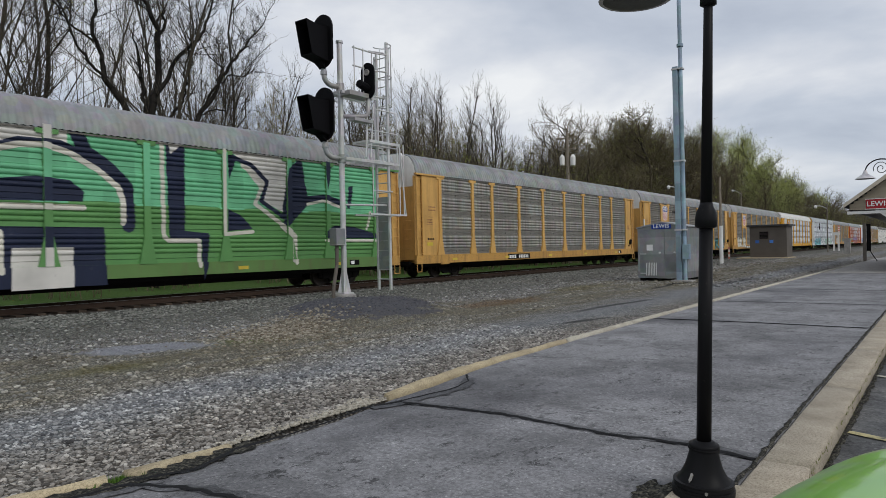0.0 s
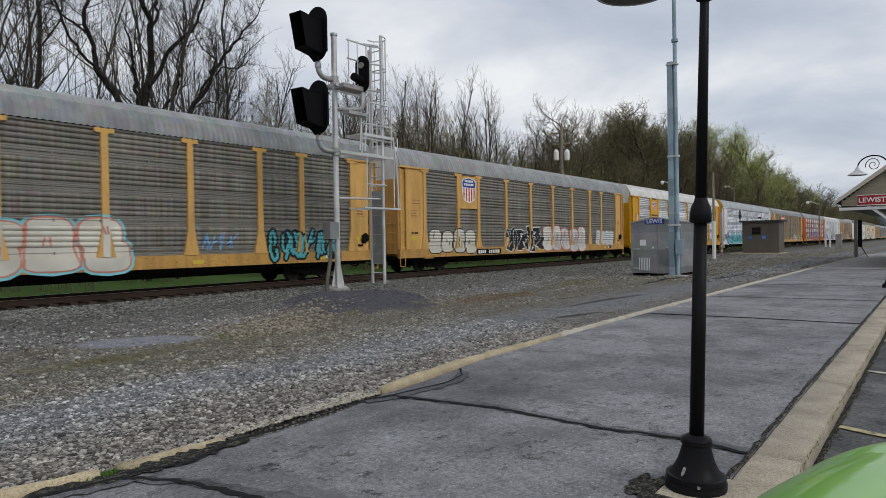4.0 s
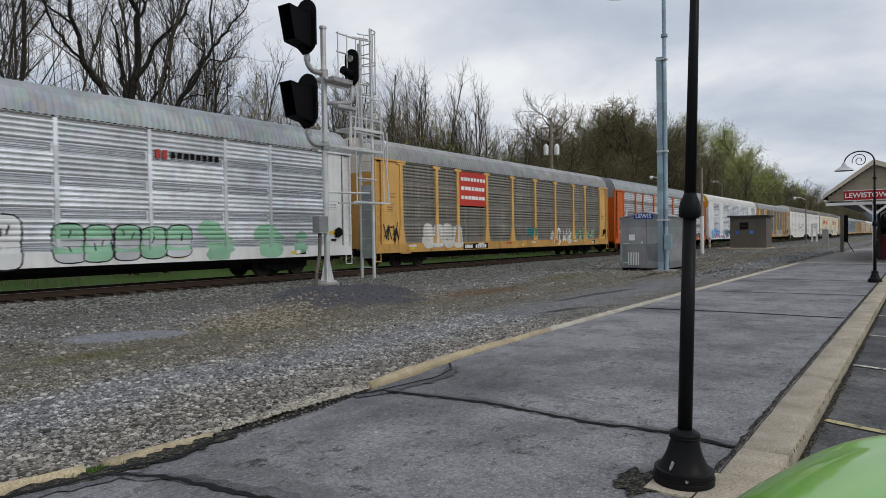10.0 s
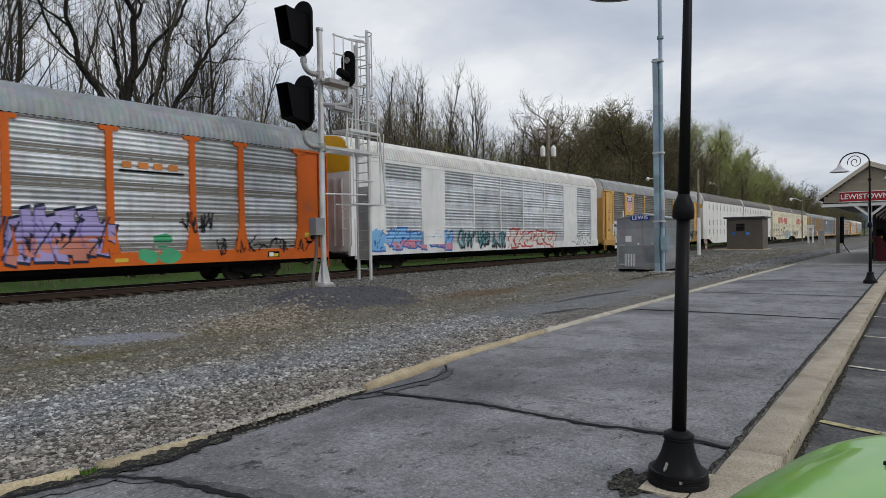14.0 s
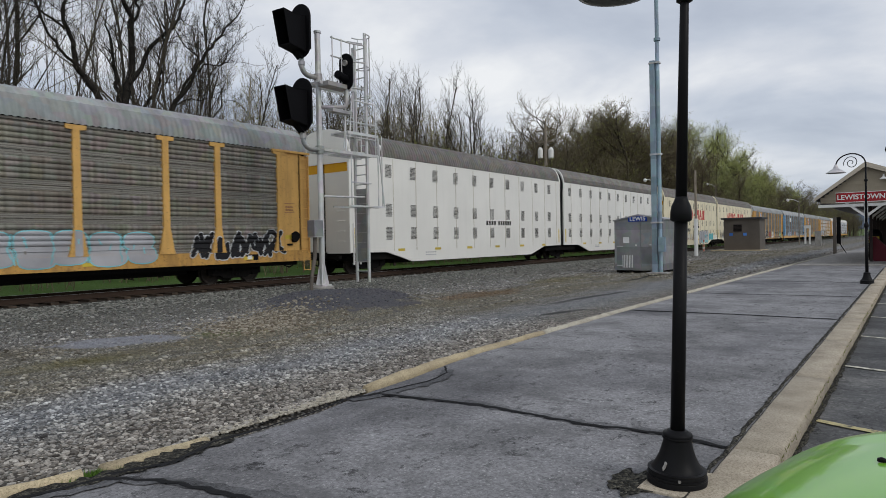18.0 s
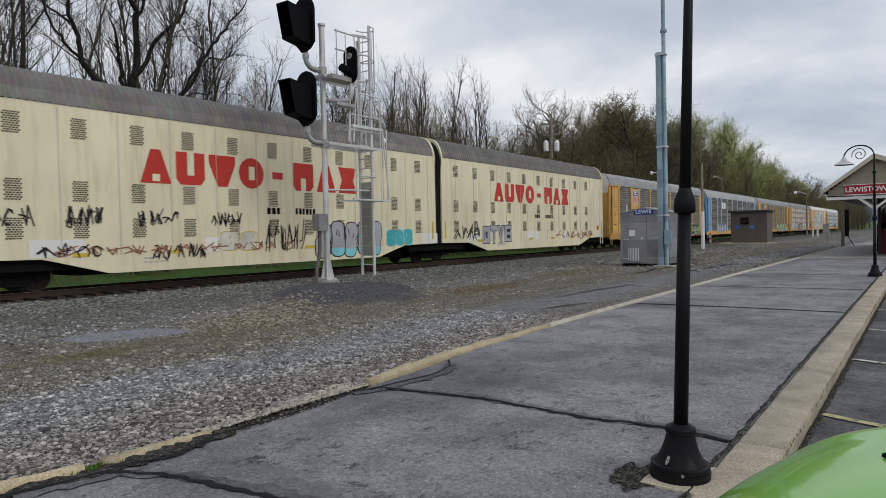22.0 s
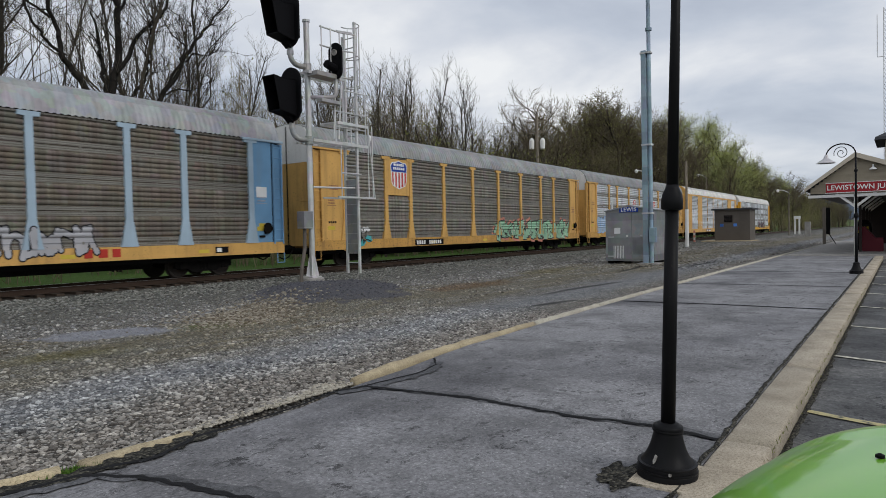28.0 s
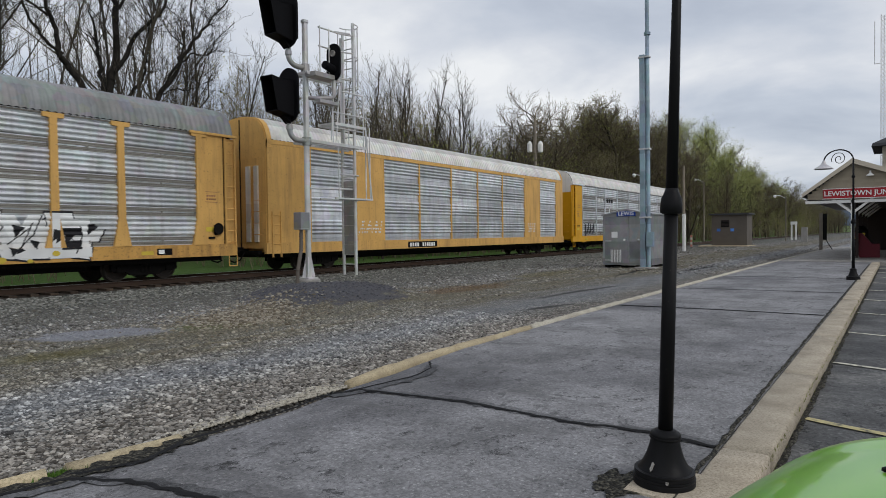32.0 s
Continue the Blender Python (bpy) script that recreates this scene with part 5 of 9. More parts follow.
SPRAY = dict(jade=(0.16, 0.48, 0.26), black=(0.016, 0.016, 0.018), white=(0.72, 0.73, 0.72), silver=(0.52, 0.54, 0.55), teal=(0.07, 0.40, 0.43), aqua=(0.22, 0.55, 0.60), blue=(0.05, 0.14, 0.42), sky=(0.20, 0.42, 0.70),
             purple=(0.20, 0.16, 0.42), lilac=(0.36, 0.31, 0.56), red=(0.45, 0.06, 0.05), salmon=(0.55, 0.22, 0.16), pink=(0.55, 0.22, 0.28), mint=(0.28, 0.50, 0.34), green=(0.07, 0.36, 0.18),
             orange=(0.55, 0.2, 0.05), navy=(0.018, 0.024, 0.05), grey=(0.40, 0.40, 0.42), pale=(0.62, 0.60, 0.55), rust=(0.30, 0.14, 0.08), teal_dark=(0.03, 0.2, 0.22), bone=(0.6, 0.58, 0.5), cobalt=(0.08, 0.22, 0.6), yellow=(0.6, 0.45, 0.06), powder=(0.40, 0.50, 0.62))


def spray(c):
    return gpaint(c, SPRAY[c])


def letters(car, x0, x1, z0, z1, n, fill, edge, seed, style="flared", thick=0.24, rim=0.11, shine=None, cloud=None, lean=0.0):
    """A sprayed piece of n chunky abstract letter shapes: cloud behind, dark rim, fill, shine lines."""
    rs = random.Random(seed)
    n = round(n * 1.25)
    thick *= 0.82
    w, h = (x1 - x0) / n, z1 - z0
    rims, fills, shines, clouds = [], [], [], []
    if cloud:
        for k in range(n * 2):
            cx, cz, r = x0 + (k + 0.5) * w / 2, z0 + h * rs.uniform(0.25, 0.75), h * rs.uniform(0.28, 0.5)
            clouds.append([(cx + 1.3 * r * math.cos(a) * rs.uniform(0.85, 1.1), cz + r * math.sin(a)) for a in [0.628 * i for i in range(10)]])
    for i in range(n):
        g = wild(rs)
        ox, oz, sw, sh = x0 + i * w + w * 0.06, z0 + h * rs.uniform(0.03, 0.1), w * rs.uniform(0.84, 1.0), h * rs.uniform(0.78, 0.92)
        for line in g:
            pts = [(ox + sw * (u + rs.uniform(-0.05, 0.05)) + lean * sh * v, oz + sh * v) for u, v in line]
            t = thick * min(w, h) / 0.9 * rs.uniform(0.85, 1.2)
            rims += stroke(pts, t + rim * 1.6)
            fills += stroke(pts, t)
            if shine:
                shines += stroke([(px - t * 0.22, pz + t * 0.22) for px, pz in pts], t * 0.16, False)
    if cloud:
        lay_paint(car, clouds, spray(cloud), style, 0.004)
    if edge:
        lay_paint(car, rims, spray(edge), style, 0.009)
    lay_paint(car, fills, spray(fill), style, 0.014)
    if shine:
        lay_paint(car, shines, spray(shine), style, 0.019)


def mural(car, col, off, *outline):
    """One flat field of colour in a large painted letter."""
    lay_paint(car, [list(outline)], spray(col), "flared", off)


def grown(poly, d):
    cx, cz = sum(p[0] for p in poly) / len(poly), sum(p[1] for p in poly) / len(poly)
    out = []
    for x, z in poly:
        r = math.hypot(x - cx, z - cz) or 1e-6
        out.append((x + (x - cx) / r * d, z + (z - cz) / r * d))
    return out


def bubbles(car, x0, x1, z0, z1, n, fill, edge, seed, style="flared", rim=0.055, halo=None, second=None):
    """A quick sprayed piece of fat rounded shapes, side by side, with drawn outlines and inner strokes."""
    rs = random.Random(seed)
    w, h = (x1 - x0) / n, z1 - z0
    rims, fills, halos, lines, half = [], [], [], [], []
    for i in range(n):
        cx = x0 + w * (i + 0.5)
        lobes = [(cx + w * rs.uniform(-0.06, 0.06), z0 + h * rs.uniform(0.66, 0.74), w * rs.uniform(0.42, 0.52), h * rs.uniform(0.26, 0.34)),
                 (cx + w * rs.uniform(-0.1, 0.1), z0 + h * rs.uniform(0.26, 0.34), w * rs.uniform(0.46, 0.56), h * rs.uniform(0.26, 0.33))]
        for bx, bz, a, b in lobes:
            e = rs.uniform(0.55, 0.8)
            poly = []
            for k in range(16):
                t = 6.28319 * k / 16
                c, s = math.cos(t), math.sin(t)
                poly.append((bx + a * math.copysign(abs(c) ** e, c), bz + b * math.copysign(abs(s) ** e, s)))
            fills.append(poly)
            rims.append(grown(poly, rim))
            if halo:
                halos.append(grown(poly, rim * 2.6))
            if second and rs.random() < 0.6:
                half.append(clip_poly(poly, 1, bz - b * 0.2, False))
        side = x0 + w * (i + 1)
        if i < n - 1:
            lines += stroke([(side + w * rs.uniform(-0.08, 0.08), z0 + h * 0.08), (side + w * rs.uniform(-0.12, 0.12), z0 + h * 0.5), (side + w * rs.uniform(-0.08, 0.08), z0 + h * 0.93)], rim)
        for _ in range(2):
            u, v = rs.uniform(-0.2, 0.2), rs.uniform(0.25, 0.75)
            lines += stroke([(cx + w * u, z0 + h * v), (cx + w * (u + rs.uniform(-0.1, 0.1)), z0 + h * (v + rs.uniform(0.1, 0.2)))], rim)
    if halos:
        lay_paint(car, halos, spray(halo), style, 0.003)
    lay_paint(car, rims, spray(edge), style, 0.008)
    lay_paint(car, fills, spray(fill), style, 0.013)
    if half:
        lay_paint(car, [q for q in half if len(q) > 2], spray(second), style, 0.0175)
    lay_paint(car, lines, spray(edge), style, 0.022)


def jagged(car, x0, x1, z0, z1, n, fill, edge, seed, style="flared", rim=0.07, second=None, shine=None, back=None):
    """A dense interlocked piece: slanted spiky bars and wedges in one mass, with dark cuts and pale lines."""
    rs = random.Random(seed)
    w, h = (x1 - x0) / n, z1 - z0
    rims, fills, cuts, lows, pales, backs = [], [], [], [], [], []
    for i in range(n):
        cx = x0 + w * (i + 0.5)
        for _ in range(3):
            sl = rs.uniform(-0.5, 0.5) * w
            bx, bw, tw = cx + rs.uniform(-0.35, 0.35) * w, w * rs.uniform(0.16, 0.34), w * rs.uniform(0.1, 0.36)
            lo, hi = z0 + h * rs.uniform(0.0, 0.25), z0 + h * rs.uniform(0.7, 1.0)
            fills.append([(bx - bw, lo + h * rs.uniform(0, 0.08)), (bx + bw, lo), (bx + sl + tw, hi), (bx + sl - tw, hi - h * rs.uniform(0, 0.14))])
        v = z0 + h * rs.uniform(0.3, 0.7)
        fills.append([(cx - w * 0.7, v - h * 0.1), (cx + w * 0.6, v - h * rs.uniform(0.05, 0.2)), (cx + w * 0.75, v + h * 0.12), (cx - w * 0.6, v + h * rs.uniform(0.05, 0.2))])
        if rs.random() < 0.7:
            a = rs.choice((-1, 1))
            fills.append([(cx, v), (cx + a * w * 0.9, z0 + h * rs.uniform(-0.05, 1.1)), (cx + a * w * 0.3, v + h * 0.2)])
        for _ in range(4):
            x, z, s = cx + w * rs.uniform(-0.6, 0.6), z0 + h * rs.uniform(0.2, 0.85), rs.uniform(0.4, 1.0)
            cuts.append([(x, z), (x + w * 0.3 * s, z - h * 0.05), (x + w * rs.uniform(-0.1, 0.3), z - h * 0.26 * s)])
        cuts += stroke([(cx + w * rs.uniform(-0.5, 0.0), z0 + h * rs.uniform(0.1, 0.3)), (cx + w * rs.uniform(-0.1, 0.2), z0 + h * rs.uniform(0.4, 0.6)), (cx + w * rs.uniform(0.0, 0.5), z0 + h * rs.uniform(0.7, 0.95))], rim * 0.7, False)
    rims = [grown(q, rim * 1.3) for q in fills]
    if back:
        backs = [grown(q, rim * 4.0) for q in fills[::3]]
        lay_paint(car, backs, spray(back), style, 0.003)
    lay_paint(car, rims, spray(edge), style, 0.007)
    lay_paint(car, fills, spray(fill), style, 0.011)
    if second:
        cut = z0 + h * 0.38
        lows = [clip_poly(q, 1, cut + h * rs.uniform(-0.12, 0.12), False) for q in fills if rs.random() < 0.75]
        lay_paint(car, [q for q in lows if len(q) > 2], spray(second), style, 0.015)
    lay_paint(car, cuts, spray(edge), style, 0.019)
    if shine:
        for q in fills[::2]:
            pales += stroke([q[0], q[-1]], rim * 0.55, False)
        lay_paint(car, pales, spray(shine), style, 0.023)


def blocks(car, x0, x1, z0, z1, n, fill, edge, seed, style="flared", rim=0.08, cut=None, halo=None, slant=0.0):
    """A bold sprayed piece: tall block shapes with straight sides, stems, feet and punched counters, spelling nothing."""
    rs = random.Random(seed)
    w, h = (x1 - x0) / n, z1 - z0
    fills, cuts = [], []

    def bar(ax, az, bx, bz):
        q = [(ax, az), (bx, az), (bx, bz), (ax, bz)]
        return [(x + slant * (z - z0) + rs.uniform(-0.03, 0.03) * w, z + rs.uniform(-0.02, 0.02) * h) for x, z in q]
    for i in range(n):
        a, b = x0 + w * (i + 0.04), x0 + w * (i + 0.97)
        lo, hi = z0 + h * rs.uniform(0, 0.08), z1 - h * rs.uniform(0, 0.1)
        t = w * rs.uniform(0.26, 0.36)
        kind = (3 * i + seed) % 4
        if kind == 0:
            fills += [bar(a, hi - 0.3 * h, b, hi), bar((a + b) / 2 - t * 0.6, lo, (a + b) / 2 + t * 0.6, hi)]
        elif kind == 1:
            fills.append(bar(a, lo, b, hi))
            cuts += [bar(a + t, lo + 0.3 * h, b - t, hi - 0.3 * h)]
        elif kind == 2:
            fills.append(bar(a, lo, b, hi))
            cuts += [bar(a + t, lo + 0.2 * h, b - t * 0.7, lo + 0.38 * h), bar(a + t, hi - 0.36 * h, b - t * 0.7, hi - 0.2 * h)]
        else:
            m = (a + b) / 2
            fills += [[(a, hi), (a + t, hi), (m + t * 0.5, lo + 0.4 * h), (m - t * 0.5, lo + 0.3 * h)], [(b - t, hi), (b, hi), (m + t * 0.5, lo + 0.3 * h), (m - t * 0.5, lo + 0.4 * h)], bar(m - t * 0.5, lo, m + t * 0.5, lo + 0.5 * h)]
        for _ in range(2):
            cuts += stroke([(a + w * rs.uniform(0.1, 0.8), lo + h * rs.uniform(0.1, 0.3)), (a + w * rs.uniform(0.1, 0.8), hi - h * rs.uniform(0.1, 0.3))], 0.03, False)
    if halo:
        lay_paint(car, [grown(q, rim * 2.4) for q in fills], spray(halo), style, 0.003)
    lay_paint(car, [grown(q, rim) for q in fills], spray(edge), style, 0.008)
    lay_paint(car, fills, spray(fill), style, 0.013)
    lay_paint(car, cuts, spray(cut or edge), style, 0.019)


def discs(car, spots, col, style="flared", off=0.02):
    lay_paint(car, [[(x + r * math.cos(0.3927 * k), z + r * math.sin(0.3927 * k)) for k in range(16)] for x, z, r in spots], spray(col), style, off)


def tags(car, x0, x1, z0, z1, n, col, seed, style="flared", w=0.045):
    """Thin scribbled lines."""
    rs = random.Random(seed)
    out = []
    cw = (x1 - x0) / n
    for i in range(n):
        g = wild(rs)
        for line in g:
            out += stroke([(x0 + cw * (i + 0.85 * u + rs.uniform(-0.06, 0.06)), z0 + (z1 - z0) * (v + rs.uniform(-0.08, 0.08))) for u, v in line], w, False)
    lay_paint(car, out, spray(col), style, 0.022)


def blot(car, x0, x1, z0, z1, n, col, seed, style="flared", off=0.004):
    rs = random.Random(seed)
    out = []
    for k in range(n):
        cx, cz = rs.uniform(x0, x1), rs.uniform(z0, z1)
        r = (z1 - z0) * rs.uniform(0.2, 0.45)
        out.append([(cx + 1.4 * r * math.cos(a) * rs.uniform(0.8, 1.15), max(0.76, cz + r * math.sin(a) * rs.uniform(0.85, 1.1))) for a in [0.628 * i for i in range(10)]])
    lay_paint(car, out, spray(col), style, off)


def end_wall(car, x, turn, mat, cap_mat, zl=5.1, zt=6.19, split=4.5, bright=None):
    """Clamshell end doors: body, pale cap above, seam and grab irons."""
    s = -1 if turn else 1
    e = part("end_door", prism(B(), clip_poly(end_shape(zl, zt, 0.95), 1, split, False), "x", x, x + 0.1 * s), mat, car, "flat end doors")
    part("end_cap", prism(B(), clip_poly(end_shape(zl, zt, 0.95), 1, split, True), "x", x - 0.006 * s, x + 0.1 * s), cap_mat, e)
    part("door_seam", box(B(), min(x - 0.03 * s, x), max(x - 0.03 * s, x), -0.02, 0.02, 1.0, zt - 0.1), M["truck"], e)
    for z in (1.5, 1.95, 2.4, 2.85):
        part("grab_iron", pipe(B(), [(x - 0.01 * s, -1.25, z), (x - 0.07 * s, -1.25, z), (x - 0.07 * s, -0.85, z), (x - 0.01 * s, -0.85, z)], 0.014, 6), mat, e)
    return e


def carrier(x, body, post, sheets, roof, label, cap="cap_white", style="flared", sill=None, logo=None, end2=None):
    """A ribbed car carrier, 27.4 m long, riding with its head at x."""
    car = thing("autorack_car", label, "railway car", pose(x, TRACK_Y, RAIL_Z), "freight train")
    bo, po, sh = M[body], M[post], M[sheets]
    part("inner_shell", core(car, 0.14, CAR_LEN - 0.14, 5.1, 6.19), M["truck"], car)
    link("roof", roof_mesh(0.1, CAR_LEN - 0.1, 5.1, 6.19, M[roof]), car, label="ribbed metal roof")
    part("side_sill", prism(box(box(B(), 0.0, CAR_LEN, SIDE - 0.03, SIDE + 0.12, Z_SILL, Z_LOW), 0.4, CAR_LEN - 0.4, -1.2, 1.2, 0.8, 1.05), [(1.9, Z_SILL), (2.6, Z_SILL - 0.0), (2.6, Z_SILL - 0.06), (1.9, Z_SILL - 0.06)], "y", SIDE - 0.01, SIDE + 0.1), M[sill or ("yellow_sill" if body == "yellow" else body)], car, "dirty painted side sill")
    part("far_side", box(B(), 0.1, CAR_LEN - 0.1, 1.52, 1.575, Z_SILL, 5.06), sh, car)
    for a, b in zip(POSTS, POSTS[1:]):
        if logo and abs(a - logo[0]) < 0.01:
            h = logo[1]
            low = [p for p in PROFILE if p[0] <= h - 0.02]
            link("side_sheet", sheet_mesh(b - a - 0.1, sh, low), car, pose(a + 0.05, 0, 0))
            part("logo_plate", box(B(), a + 0.12, b - 0.12, SIDE - 0.03, SIDE + 0.04, h, 5.0), M[logo[2]], car)
        else:
            sheet = link("side_sheet", sheet_mesh(b - a - 0.1, sh), car, pose(a + 0.05, 0, 0))
            if sheets != "green":
                tagged(link("punched_band", band_mesh(b - a - 0.1, M["perf_new" if sheets in ("steel_new", "steel_pale") else "perf_old"]), sheet), kind="stuff")
    for p in POSTS:
        link("side_post", post_mesh(po, style), car, pose(p, 0, 0))
    # end panels, ladders, head beams
    part("end_panel", box(B(), 0.52, 1.82, SIDE - 0.002, SIDE + 0.08, Z_LOW, 5.04), bo, car)
    rear = M[end2] if end2 else bo
    part("end_panel", box(B(), 25.95, 26.85, SIDE - 0.002, SIDE + 0.08, Z_LOW, 5.04), rear, car)
    for xa, pm in ((0.0, bo), (26.9, rear)):
        part("corner_panel", box(B(), xa, xa + 0.5, SIDE + 0.06, SIDE + 0.14, Z_LOW, 5.0), pm, car)
    # solid black strips stand in for the shaded gap beside each ladder
    for xa in (0.5, 26.855):
        part("door_gap", box(B(), xa, xa + 0.035, SIDE - 0.004, SIDE + 0.06, Z_LOW, 4.98), M["black"], car)
    part("head_beam", box(B(), -0.02, 2.25, SIDE - 0.075, SIDE + 0.06, 5.04, 5.13, 0.01), po, car)
    part("head_beam", box(B(), 25.5, CAR_LEN + 0.02, SIDE - 0.075, SIDE + 0.06, 5.04, 5.13, 0.01), po, car)
    lm = ladder_mesh(bo, 1.1, 5.0, 10)
    link("ladder", lm, car, pose(0.05, 0, 0))
    link("ladder", ladder_mesh(rear, 1.1, 5.0, 10), car, pose(26.92, 0, 0))
    end_wall(car, 0.06, False, bo, M[cap])
    end_wall(car, CAR_LEN - 0.06, True, M[end2] if end2 else bo, M[cap])
    part("brake_housing", box(box(B(), 26.42, 26.66, SIDE - 0.09, SIDE, 1.5, 1.86, 0.03), 26.2, 26.45, SIDE - 0.05, SIDE, 1.36, 1.44), M["truck"], car, "black brake housing")
    part("brake_wheel", lathe(B(), [(0.19, 0), (0.21, 0.015), (0.19, 0.03), (0.16, 0.015)], 20), M["truck"], car, "small brake hand wheel", pose(26.55, SIDE - 0.1, 1.72, 90, 0, 0))
    for xa in (-0.02, 27.0):
        part("sill_step", pipe(B(), [(xa + 0.05, SIDE - 0.02, 0.76), (xa + 0.05, SIDE - 0.02, 0.36), (xa + 0.4, SIDE - 0.02, 0.36), (xa + 0.4, SIDE - 0.02, 0.76)], 0.018, 6), rear if xa > 1 else bo, car)
    part("door_track", box(B(), 1.9, 25.8, SIDE - 0.01, SIDE + 0.05, 5.035, 5.075), M["perf_old"], car)
    for tx in (3.3, CAR_LEN - 3.3):
        add_truck(car, tx)
    link("coupler", coupler_mesh(), car)
    link("coupler", coupler_mesh(), car, pose(CAR_LEN, 0, 0, 0, 0, 180))
    bm = B()
    box(bm, 5.2, 22.2, -0.9, 0.9, 0.4, 0.8)
    box(bm, 0.5, 26.9, -1.35, 1.35, 0.58, 0.8)
    box(bm, 11.0, 12.2, -0.9, -0.3, 0.4, 0.75)
    rod(bm, (13.0, -0.9, 0.58), (14.2, -0.9, 0.58), 0.17, n=10)
    part("underframe", bm, M["truck"], car, "dark underframe and brake gear")
    mark = spray("rust" if body in ("yellow", "gold", "orange") else "grey")
    rs = random.Random(int(x * 7))
    for k in range(5):
        xx = 2.6 + 5.3 * k + rs.uniform(-0.5, 0.5)
        part("reflector", box(B(), xx, xx + 0.42, SIDE - 0.038, SIDE - 0.028, 0.86, 0.98), spray("yellow"), car, "yellow reflective strip")
    bars(car, 0.9, 1.9, 0.5, 0.09, 4, M["black"], 3, SIDE - 0.008)
    for xa in (0.85, 26.1):
        part("warning_label", box(B(), xa, xa + 0.42, SIDE - 0.01, SIDE - 0.001, 1.62, 1.78), spray("yellow"), car, "small yellow label")
        for zz in (2.66, 3.02):
            part("stencil_line", box(B(), xa, xa + 0.5, SIDE - 0.008, SIDE - 0.001, zz, zz + 0.02), mark, car)
        bars(car, xa + 0.05, 2.86, 0.4, 0.06, 4, mark, 12, SIDE - 0.008)
        bars(car, xa + 0.05, 2.74, 0.4, 0.06, 5, mark, 13, SIDE - 0.008)
    part("inspection_box", box(B(), 24.2, 24.75, SIDE - 0.037, SIDE - 0.028, 0.84, 1.06), M["black"], car, "black stencilled box on the sill")
    part("inspection_mark", box(B(), 24.26, 24.46, SIDE - 0.04, SIDE - 0.034, 0.88, 1.02), M["letter"], car)
    bars(car, 1.0, 3.5, 0.55, 0.05, 5, mark, 4, SIDE - 0.008)
    bars(car, 1.0, 3.35, 0.55, 0.05, 5, mark, 5, SIDE - 0.008)
    return car


def number_plate(car, x, dark=True, z=0.83):
    if dark:
        part("mark_board", box(B(), x, x + 2.5, SIDE - 0.036, SIDE - 0.026, z - 0.05, z + 0.25), M["black"], car)
    bars(car, x + 0.15, z, 0.8, 0.19, 4, M["letter"] if dark else M["black"], 6, SIDE - 0.04)
    bars(car, x + 1.2, z, 1.15, 0.19, 6, M["letter"] if dark else M["black"], 7, SIDE - 0.04)


